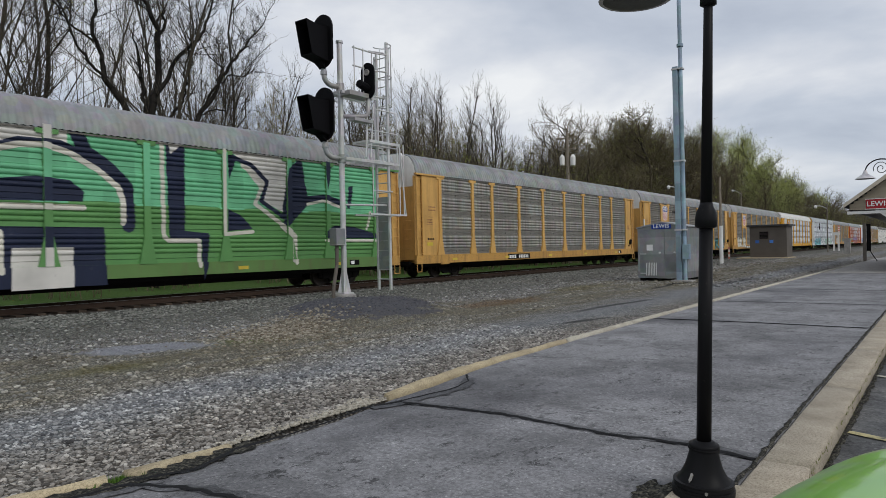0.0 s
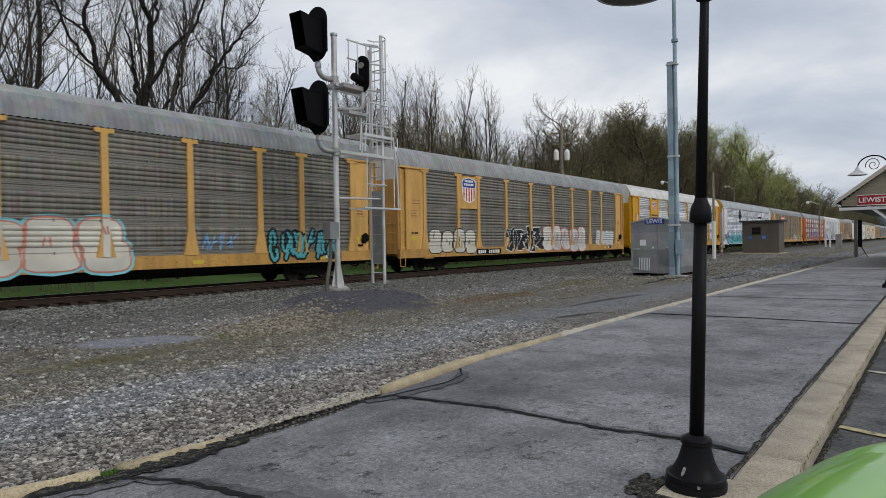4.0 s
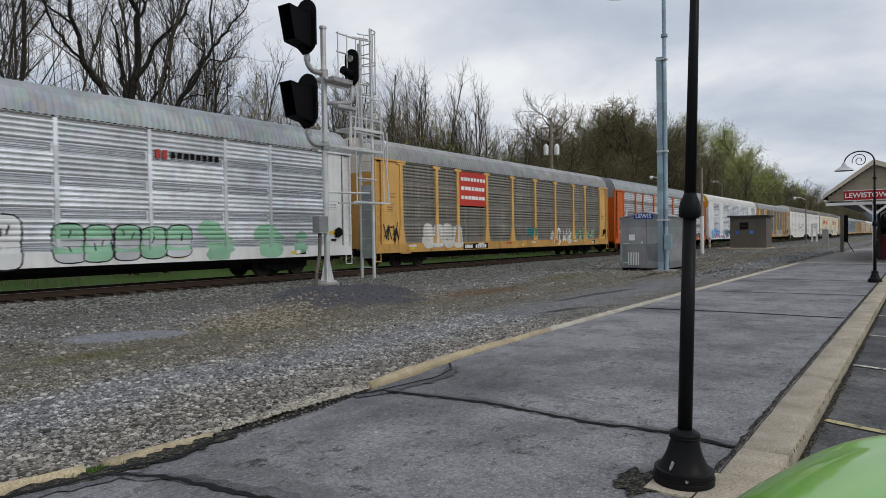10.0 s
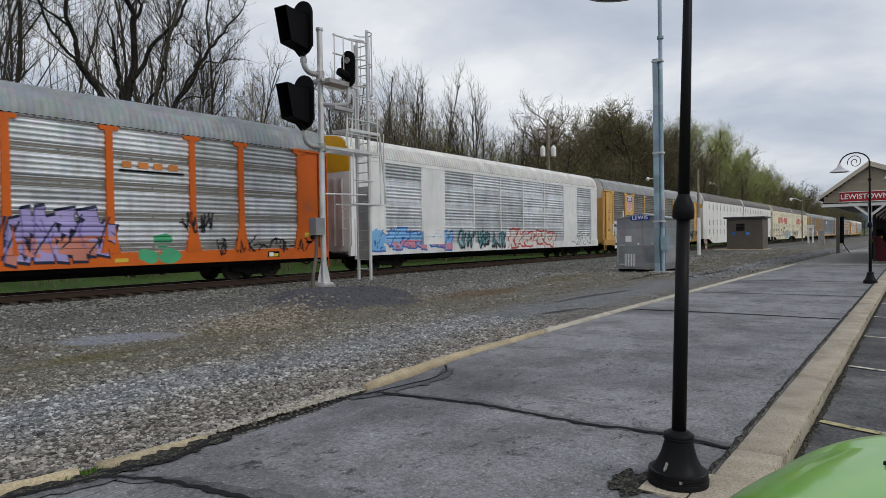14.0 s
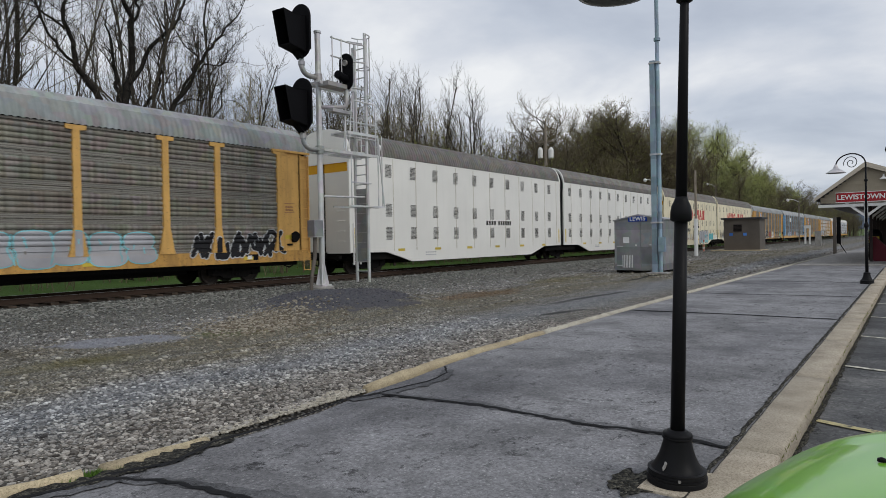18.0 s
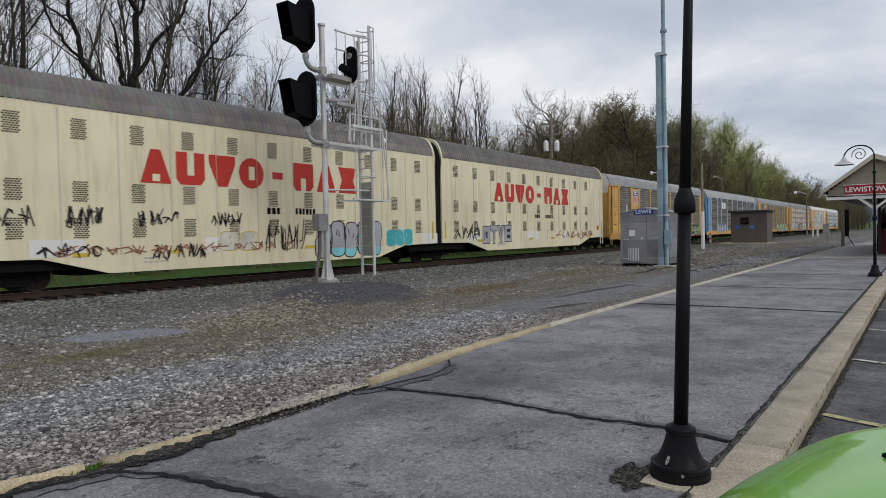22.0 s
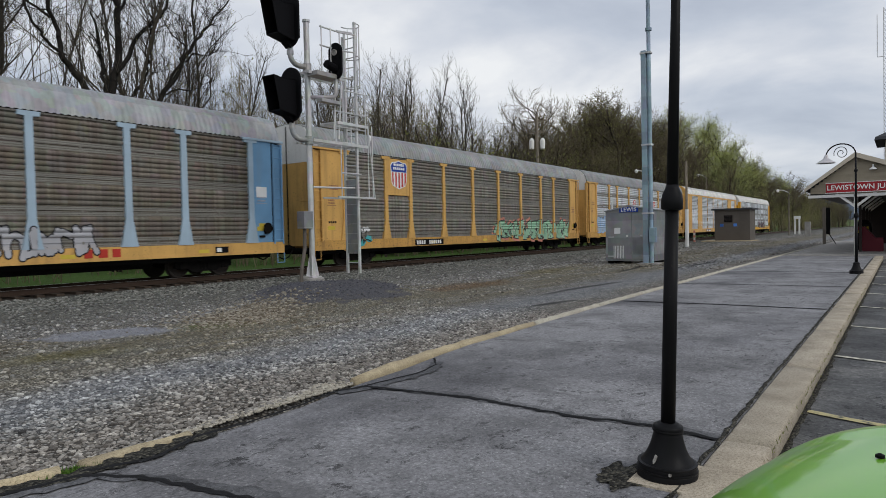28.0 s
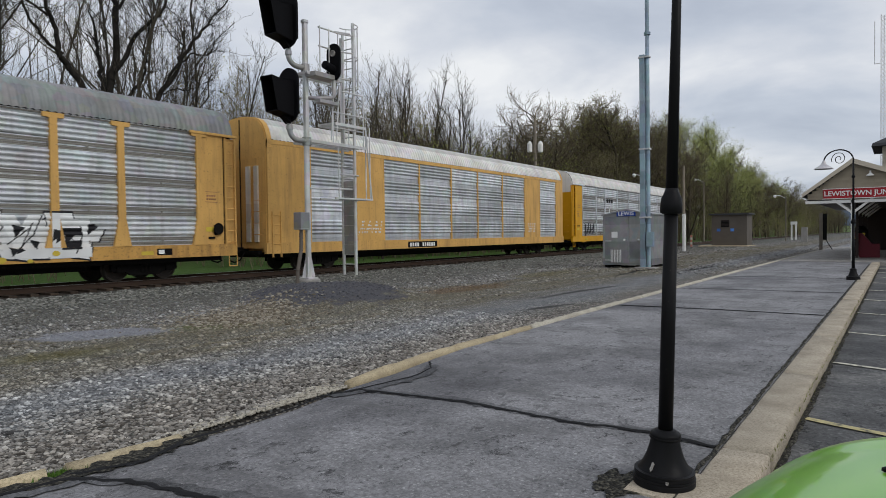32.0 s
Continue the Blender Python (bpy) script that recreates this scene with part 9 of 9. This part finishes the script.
SLIM = dict(levels=3, limb=(0.2, 0.34), kids_of=(3, 2, 1, 0))
PROTO = [
    make_tree("tree", "tall bare grey-brown tree behind the track", "bark_mid", 1, 15, 0.085, (0.03, 0), 0.25, 0.42, 3, 0.6, None, **SLIM),
    make_tree("tree", "slender bare tree with upright twigs behind the track", "bark_mid", 2, 17, 0.095, (-0.04, 0.02), 0.35, 0.4, 3, 0.7, None, **SLIM),
    make_tree("tree", "leaning thin bare tree behind the track", "bark_mid", 3, 14, 0.075, (0.09, 0), 0.3, 0.45, 3, 0.6, ("bud", 1, 0.035, 0.06), **SLIM),
    make_tree("tree", "bare grey tree with many fine twigs behind the track", "bark_mid", 4, 16, 0.1, (0, 0.05), 0.2, 0.45, 3, 0.55, None, **SLIM),
    make_tree("tree", "thin forked bare tree behind the track", "bark_mid", 5, 15, 0.08, (-0.06, 0.0), 0.3, 0.4, 3, 0.7, ("bud", 1, 0.035, 0.06), **SLIM),
]
ROUND = dict(levels=3, limb=(0.4, 0.58), kids_of=(4, 3, 3, 0), least=0.016, fine="twig_dark")
DOME = [
    make_tree("tree", "broad round-crowned bare tree with dense dark twigs", "bark_mid", 31, 12, 0.24, (0.02, 0), 0.12, 0.6, 3, 0.3, ("bud", 1, 0.06, 0.1), **ROUND),
    make_tree("tree", "spreading bare tree with a dense brown crown", "bark_mid", 32, 12, 0.22, (-0.04, 0.02), 0.15, 0.58, 3, 0.35, None, **ROUND),
]
LEAFY = dict(levels=3, limb=(0.36, 0.55), kids_of=(4, 3, 3, 0), least=0.02, fine="bark_mid")
GREEN = [
    make_tree("tree", "spring tree with yellow-green young leaves", "bark_mid", 11, 15, 0.22, (0.02, 0), 0.15, 0.55, 3, 0.4, ("leaf", 7, 0.07, 0.3), **LEAFY),
    make_tree("tree", "round spring tree with thin olive foliage", "bark_mid", 12, 13, 0.2, (-0.02, 0.03), 0.1, 0.58, 3, 0.35, ("bud", 6, 0.07, 0.3), **LEAFY),
]
limbed_tree("old_tree", "large dark forked tree with heavy bare limbs", 22, (
    (((0, 0, -0.4), (0.1, 0, 5), (0.15, 0, 9.9), (0.62, 0.2, 11.7), (0.75, 0.1, 14.5), (0.12, 0, 15.8), (-0.5, 0.2, 17.4), (-0.9, 0, 19.0)), 0.42, 0.09, 0.62),
    (((0.5, 0, 11.1), (1.65, -0.3, 13.3), (2.95, -0.5, 14.8), (3.5, -0.6, 16.1), (4.2, -0.4, 18.2)), 0.2, 0.07, 0.3),
    (((0.72, 0.1, 14.0), (1.25, 0.4, 15.6), (1.3, 0.5, 17.0), (1.7, 0.4, 19.5)), 0.15, 0.05, 0.3),
    (((0.0, 0, 8.4), (-0.25, -0.2, 10.4), (-0.4, -0.2, 11.6), (-0.6, -0.2, 12.3)), 0.2, 0.13, 0.95),
    (((0.2, 0, 8.0), (1.1, -0.3, 9.9), (2.05, -0.4, 11.1), (2.15, -0.3, 12.4), (2.6, 0, 14.2)), 0.16, 0.05, 0.45)), (19.45, 36.0, -0.2))
limbed_tree("old_tree", "large dark leaning tree with crooked bare limbs", 25, (
    (((2.2, 0, -0.4), (1.9, 0, 5), (0.95, 0, 9.8), (-0.2, 0, 11.4), (-0.35, 0, 12.5), (-0.7, 0.2, 13.9), (-0.6, 0.2, 15.8), (-0.2, 0.4, 18.6)), 0.34, 0.07, 0.6),
    (((-0.25, 0, 11.6), (-1.4, -0.3, 12.3), (-2.0, -0.4, 13.2), (-2.7, -0.5, 15.0), (-3.4, -0.5, 17.6)), 0.13, 0.05, 0.3),
    (((-0.7, 0.2, 13.5), (-1.65, 0.4, 14.1), (-2.5, 0.5, 15.0), (-3.8, 0.6, 16.6)), 0.1, 0.04, 0.3)), (17.5, 36.4, -0.2))
limbed_tree("old_tree", "dark crooked tree with low bare limbs", 29, (
    (((-0.8, 0, -0.4), (-0.7, 0, 4.5), (-0.1, 0, 9.2), (1.45, 0, 11.7), (2.35, 0, 13.4), (3.5, 0.2, 14.9), (4.6, 0.3, 16.1), (5.7, 0.3, 17.8)), 0.32, 0.04, 0.66),
    (((0.2, 0, 10.2), (1.1, -0.4, 11.9), (1.5, -0.5, 12.8), (1.7, -0.5, 13.6)), 0.14, 0.06, 0.7),
    (((1.95, 0, 12.6), (2.5, -0.2, 13.2), (3.1, -0.3, 13.2), (3.9, -0.3, 13.6)), 0.09, 0.04, 0.6),
    (((0.6, 0, 10.4), (1.6, 0.2, 10.9), (2.6, 0.3, 11.0), (3.6, 0.3, 11.6)), 0.08, 0.03, 0.4)), (22.4, 36.2, -0.2))


def make_shrub(seed, label):
    t = thing("thicket", label, "bush", pose(0, 0, 0), "undergrowth behind the track")
    rs = random.Random(seed)
    segs, tips = [], []
    for k in range(11):
        s, tp = tree_parts(seed * 50 + k, rs.uniform(2.4, 5.2), 0.03, (rs.uniform(-0.3, 0.3), rs.uniform(-0.3, 0.3)), 0.1, 0.45, 3, 0.6, 2, (0.34, 0.6), (2, 1, 0, 0))
        off = Vector((rs.uniform(-2.6, 2.6), rs.uniform(-1.4, 1.4), 0))
        segs += [(p + off, q + off, r, w, lv + 2) for p, q, r, w, lv in s]
        tips += [q + off for q in tp]
    link("brushwood", seg_mesh(segs, (2, 3, 4), M["twig"], "brushwood"), t)
    link("foliage", leaf_mesh(tips, 3, 0.07, 0.35, M["brush"], seed), t)
    return t


SHRUB = [make_shrub(1, "tangled olive-brown thicket under the trees"), make_shrub(2, "thin brown brushwood with sparse green")]


def plant(proto, x, y, s, rs, first):
    z = ground_z(x, y)
    m = pose(x, y, z, 0, 0, rs.uniform(0, 360))
    if proto.name not in first:
        first.add(proto.name)
        proto.matrix_basis = m
        proto.scale = (s,) * 3
        return
    ob = copy_thing(proto, m)
    ob.scale = (s,) * 3


# height of the tree tops along the first row behind the track
TOPS = ((-20, 24), (12, 23), (18, 20), (24, 16.6), (27, 15), (30, 13.6), (34, 13.4), (38, 15.2), (43, 16.6), (48, 15.4), (54, 14.9), (64, 17.2), (71, 16.6), (75, 15.4), (82, 18.2), (94, 19.8), (104, 20.2), (115, 19), (137, 22), (162, 23.5), (178, 21.5), (194, 19), (240, 20), (294, 20), (430, 18), (700, 18))


def skyline(x, y):
    u = x * 34.0 / y
    for (xa, ha), (xb, hb) in zip(TOPS, TOPS[1:]):
        if xa <= u <= xb:
            return (ha + (hb - ha) * (u - xa) / (xb - xa) - 1.6) * y / 34.0 + 1.6
    return 18.0


def fit_size(x, y, grown, share):
    """Scale at which a tree of this height reaches its share of the skyline."""
    return share * (skyline(x, y) - ground_z(x, y)) / grown


rs = random.Random(77)
planted = set()
for i in range(36):
    x = 3 + 37 * (i + rs.random()) / 36
    y = rs.choice((38, 40, 43, 47, 52)) + rs.uniform(-1.5, 1.5)
    plant(rs.choice(PROTO), x, y, fit_size(x, y, 16.0, rs.uniform(0.6, 1.0)), rs, planted)
for i in range(105):
    x = 40 + 38 * (i + rs.random()) / 105
    y = rs.choice((35, 37, 40, 44, 49)) + rs.uniform(-1.5, 1.5)
    plant(rs.choice(PROTO), x, y, fit_size(x, y, 15.7, rs.uniform(0.58, 0.98) * (1.0 if x < 58 else 0.86)), rs, planted)
for i in range(30):
    x = 76 + 36 * (i + rs.random()) / 30
    y = rs.choice((31, 34, 38, 43)) + rs.uniform(-1.5, 1.5)
    plant(rs.choice(DOME), x, y, fit_size(x, y, 13.0, rs.uniform(0.7, 1.0) * (1.0 if x > 86 else 0.82)), rs, planted)
for i in range(30):
    x = 110 + 144 * (i + rs.random()) / 30
    y = rs.choice((29, 32, 36, 41)) + rs.uniform(-2, 2)
    kind = rs.choice(GREEN + GREEN[:1] + DOME) if x > 124 else rs.choice(DOME + GREEN[1:])
    plant(kind, x, y, fit_size(x, y, 15.0, rs.uniform(0.72, 0.98)), rs, planted)
for i in range(26):
    x = 250 + 330 * (i + rs.random()) / 26
    y = rs.choice((29, 33, 38, 44)) + rs.uniform(-2, 2)
    plant(rs.choice(DOME), x, y, fit_size(x, y, 13.0, rs.uniform(0.55, 0.95)), rs, planted)
for i in range(56):
    x = 8 + 98 * (i + rs.random()) / 56
    big = 1.0 if x > 40 else 0.6
    plant(rs.choice(SHRUB), x, rs.choice((34, 36, 39)) + rs.uniform(-1.0, 1.0), rs.uniform(1.1, 1.9) * big, rs, planted)
for i in range(26):
    x = 105 + 240 * (i + rs.random()) / 26
    plant(rs.choice(SHRUB), x, rs.choice((27.5, 31, 35)) + rs.uniform(-1.5, 1.5), rs.uniform(1.0, 1.8), rs, planted)


def woods(name, label, n, xs, ys, share, mats, seed, thick=0.05, twigs=26, reach=0.13, buds=8, fat=1.0):
    """Crowded slender stems with upright twigs, and a haze of buds."""
    rs = np.random.RandomState(seed)
    V, F, V2, F2 = [], [], [], []

    def spike(p, d, length, r):
        a = np.cross(d, (0.3, 0.5, 0.8))
        a /= np.linalg.norm(a)
        b = np.cross(d, a)
        o = len(V)
        V.extend((tuple(p + a * r), tuple(p - a * r * 0.5 + b * r * 0.87), tuple(p - a * r * 0.5 - b * r * 0.87), tuple(p + d * length)))
        F.extend(((o, o + 1, o + 3), (o + 1, o + 2, o + 3), (o + 2, o, o + 3)))

    for i in range(n):
        x = xs[0] + (xs[1] - xs[0]) * (i + rs.rand()) / n
        y = ys[0] + (ys[1] - ys[0]) * rs.rand()
        z = ground_z(x, y) - 0.2
        h = (skyline(x, y) - z) * (share[0] + (share[1] - share[0]) * rs.rand())
        lean = rs.randn(2) * 0.05
        bow = rs.randn(2) * 0.35
        r0 = thick * (0.6 + 0.9 * rs.rand())

        def at(t):
            return np.array((x + lean[0] * h * t + bow[0] * math.sin(3.1 * t), y + lean[1] * h * t + bow[1] * math.sin(3.1 * t), z + h * t))
        o = len(V)
        for t in (0, 0.35, 0.7, 1.0):
            c, r = at(t), r0 * (1 - 0.85 * t) + 0.006
            V.extend(((c[0] + r, c[1], c[2]), (c[0] - r * 0.5, c[1] + r * 0.87, c[2]), (c[0] - r * 0.5, c[1] - r * 0.87, c[2])))
        for k in range(3):
            for j in range(3):
                F.append((o + 3 * k + j, o + 3 * k + (j + 1) % 3, o + 3 * k + 3 + (j + 1) % 3, o + 3 * k + 3 + j))
        for k in range(twigs):
            t = 0.22 + 0.76 * rs.rand() ** 0.8
            a = rs.rand() * 6.283
            d = np.array((math.cos(a), math.sin(a), 0.45 + 1.0 * rs.rand()))
            d /= np.linalg.norm(d)
            ln = 1.35 * h * reach * (0.4 + rs.rand()) * (1.25 - 0.9 * t)
            p = at(t)
            spike(p, d, ln, 0.022 * fat * (1.3 - t))
            for _ in range(2):
                e = d + rs.randn(3) * 0.45 + np.array((0, 0, 0.3))
                e /= np.linalg.norm(e)
                q = p + d * ln * (0.3 + 0.5 * rs.rand())
                spike(q, e, ln * (0.35 + 0.3 * rs.rand()), 0.011 * fat)
                if rs.rand() < buds / (2.0 * twigs):
                    c = q + e * ln * 0.4
                    s = 0.03 + 0.04 * rs.rand()
                    o = len(V2)
                    u, w = rs.randn(3), rs.randn(3)
                    V2.extend((tuple(c - u * s), tuple(c + w * s * 0.6), tuple(c + u * s), tuple(c - w * s * 0.6)))
                    F2.append((o, o + 1, o + 2, o + 3))
    ob = raw(name, V, F, mats[0])
    tagged(ob, label, "woods", kind="stuff")
    if V2:
        tagged(raw("budding_leaves", V2, F2, mats[1]), "sparse olive spring buds among the bare stems", "leaves", kind="stuff")


woods("woodland", "dense bare olive-brown woodland behind the track", 620, (37, 80), (36, 60), (0.4, 0.8), (M["twig"], M["brush"]), 41, 0.05, 26, 0.15, 34, 1.2)
woods("woodland", "round dense brown grove of bare trees", 300, (76, 124), (33, 50), (0.35, 0.72), (M["twig"], M["brush"]), 42, 0.08, 34, 0.18, 24, 1.9)
woods("woodland", "low dense olive undergrowth of thin stems", 420, (37, 80), (36, 52), (0.25, 0.6), (M["twig_dark"], M["brush"]), 45, 0.05, 30, 0.18, 90, 1.5)
woods("woodland", "thin bare saplings behind the old trees", 60, (0, 38), (38, 58), (0.4, 0.85), (M["bark_mid"], M["brush"]), 43, 0.05, 20, 0.13, 8, 0.9)
woods("woodland", "far bare woodland along the line", 520, (112, 560), (30, 56), (0.35, 0.8), (M["twig_dark"], M["brush"]), 44, 0.16, 24, 0.17, 18, 4.2)
# far wooded hills
hv, hf = [], []
for i in range(61):
    x = -1200 + 80 * i
    for j, (yy, z) in enumerate(((300, -2), (420, 26), (520, 40), (700, 44))):
        hv.append((x, yy, z * (0.8 + 0.35 * noise.noise((x * 0.003, j * 0.4, 7))) if j else -4))
for i in range(60):
    for j in range(3):
        a = i * 4 + j
        hf.append((a, a + 4, a + 5, a + 1))
hill = raw("backdrop", hv, hf, bark_mat("far_woods", (0.06, 0.07, 0.05), (0.11, 0.11, 0.08)), None, smooth=True)
tagged(hill, "distant wooded ridge", "hill", kind="structure")
hill2 = raw("backdrop", [(2600, -900, -10), (2600, -300, 95), (2600, 100, 80), (2600, 300, 100), (2600, 900, 90), (2600, 1600, -10)], [(0, 1, 2, 3, 4, 5)], paint("far_blue_ridge", (0.16, 0.2, 0.28), (0.14, 0.18, 0.25), 0.9, big=0.002, fine=0.02))
tagged(hill2, "blue distant ridge at the end of the line", "hill", kind="structure")

# ---- parked green car, nose to the kerb ----
auto = thing("parked_car", "bright green small car parked nose to the kerb", "car", pose(2.3, 0.65, -0.14, 0, 0, -8))
m, nt, b = basic("green_car_paint")
b.inputs["Base Color"].default_value = (0.17, 0.46, 0.012, 1)
b.inputs["Roughness"].default_value = 0.3
b.inputs["Specular IOR Level"].default_value = 0.5
b.inputs["Coat Weight"].default_value, b.inputs["Coat Roughness"].default_value = 0.6, 0.03
v, rnd = coords(nt)
nt.links.new(ramp(nt, noise_node(nt, v, 1.5, 5), ((0.3, (0.16, 0.44, 0.012)), (0.7, (0.185, 0.48, 0.018)))), b.inputs["Base Color"])
bumped(nt, b, noise_node(nt, v, 3.0, 2), 0.02, 0.01)
M["car_green"] = m
M["car_glass"] = paint("dark_window_glass", (0.01, 0.012, 0.013), None, 0.08, wear=0, bump=0)


def hood_z(u, s):
    """Height of the bodywork over half-width fraction u at s metres behind the nose."""
    crown = 0.70 + 0.33 * (1 - math.exp(-s / 0.2)) + 0.075 * min(1.0, s / 1.0)
    side = 0.02 * abs(u) ** 2 + 0.30 * max(0.0, abs(u) - 0.62) ** 1.6 / 0.38 ** 1.6
    crease = 0.018 * math.exp(-((abs(u) - 0.62) / 0.07) ** 2)
    return crown - side + crease


bm = B()
W, NS, NU = 0.86, 26, 28
grid = []
for i in range(NS + 1):
    s = 1.12 * (i / NS) ** 1.4
    half = W * (0.72 + 0.28 * min(1, (s / 0.5)) ** 0.5)
    row = []
    for j in range(NU + 1):
        u = -1 + 2 * j / NU
        nose = 0.16 * abs(u) ** 2.2 * max(0, 1 - s / 0.9)
        row.append(bm.verts.new((u * half, -s - nose, hood_z(u, s))))
    grid.append(row)
for i in range(NS):
    for j in range(NU):
        bm.faces.new((grid[i][j], grid[i][j + 1], grid[i + 1][j + 1], grid[i + 1][j]))
hood = part("hood", bm, M["car_green"], auto, "glossy green bonnet", smooth=True)
hood.modifiers.new("thick", "SOLIDIFY").thickness = 0.02
noz = part("washer_nozzle", lathe(B(), [(0.013, 0), (0.012, 0.008), (0.004, 0.012)], 12), M["black"], hood, "small black washer nozzle", pose(0.125, -0.56, hood_z(0.14, 0.56) + 0.002))
bm = B()
secs = []
for y, z0, z1, hw in ((-0.02, 0.22, 0.66, 0.60), (-0.16, 0.2, 0.70, 0.76), (-0.6, 0.18, 0.72, 0.84), (-1.2, 0.18, 0.80, 0.86), (-2.0, 0.18, 0.85, 0.86), (-3.0, 0.2, 0.88, 0.85), (-3.7, 0.22, 0.88, 0.78), (-3.9, 0.3, 0.8, 0.66)):
    secs.append([bm.verts.new(p) for p in ((-hw, y, z0), (-hw - 0.01, y, (z0 + z1) / 2), (-hw, y, z1), (hw, y, z1), (hw + 0.01, y, (z0 + z1) / 2), (hw, y, z0))])
for a, b2 in zip(secs, secs[1:]):
    for k in range(6):
        bm.faces.new((a[k], a[(k + 1) % 6], b2[(k + 1) % 6], b2[k]))
bm.faces.new(secs[0][::-1])
bm.faces.new(secs[-1])
part("body", bm, M["car_green"], auto, smooth=False)
bm = B()
cab_s = [[(-0.74, -1.08, 0.95), (0.74, -1.08, 0.95), (0.58, -1.75, 1.42), (-0.58, -1.75, 1.42)], [(-0.6, -3.0, 1.40), (0.6, -3.0, 1.40), (0.72, -3.8, 0.9), (-0.72, -3.8, 0.9)]]
vs = [[bm.verts.new(p) for p in q] for q in cab_s]
bm.faces.new(vs[0])
bm.faces.new(vs[1])
lowl = [bm.verts.new(p) for p in ((-0.84, -1.2, 0.84), (-0.84, -3.75, 0.86), (0.84, -1.2, 0.84), (0.84, -3.75, 0.86))]
bm.faces.new((vs[0][0], vs[0][3], vs[1][0], vs[1][3], lowl[1], lowl[0]))
bm.faces.new((vs[0][1], lowl[2], lowl[3], vs[1][2], vs[1][1], vs[0][2]))
part("windows", bm, M["car_glass"], auto, "dark window glass")
part("car_roof", prism(B(), [(-1.7, 1.43), (-2.3, 1.49), (-3.05, 1.42), (-3.05, 1.38), (-1.7, 1.38)], "x", -0.6, 0.6), M["car_green"], auto)
for y in (-0.72, -3.15):
    for sx in (-1, 1):
        w = part("wheel", lathe(B(), [(0.2, -0.1), (0.29, -0.1), (0.315, -0.06), (0.315, 0.06), (0.29, 0.1), (0.2, 0.1)], 22), M["rubber"], auto, "black tyre", pose(sx * 0.76, y, 0.315, 0, 90, 0))
        part("rim", lathe(B(), [(0.05, -0.06), (0.2, -0.08), (0.2, 0.08), (0.05, 0.06)], 18), M["galv"], w)
for sx in (-1, 1):
    part("headlight", lathe(B(), [(0.1, 0), (0.09, 0.03), (0.04, 0.05)], 16), M["letter"], auto, "clear headlight", pose(sx * 0.56, -0.1, 0.6, -80, 0, 0))


def motions():
    """The train passes at an even speed; metres gone at each time."""
    gone = [(0, 0.00), (1, 14.40), (2, 29.00), (3, 44.04), (4, 58.88), (5, 73.49), (6, 87.96), (7, 102.78), (8, 117.19), (9, 132.12), (10, 146.80), (11, 161.55), (12, 176.28), (13, 191.01), (14, 205.85), (15, 220.68), (16, 235.37), (17, 249.82), (18, 264.16), (19, 279.09), (20, 294.17), (21, 309.36), (22, 324.07), (23, 338.77), (24, 353.31), (25, 368.15), (26, 383.19), (27, 398.16), (28, 412.74), (29, 427.80), (30, 442.62), (31, 457.79), (32, 472.85)]
    for car, head in zip(TRAIN, HEADS):
        walk(car, [(t, pose(head - s, TRACK_Y, RAIL_Z)) for t, s in gone])


motions()
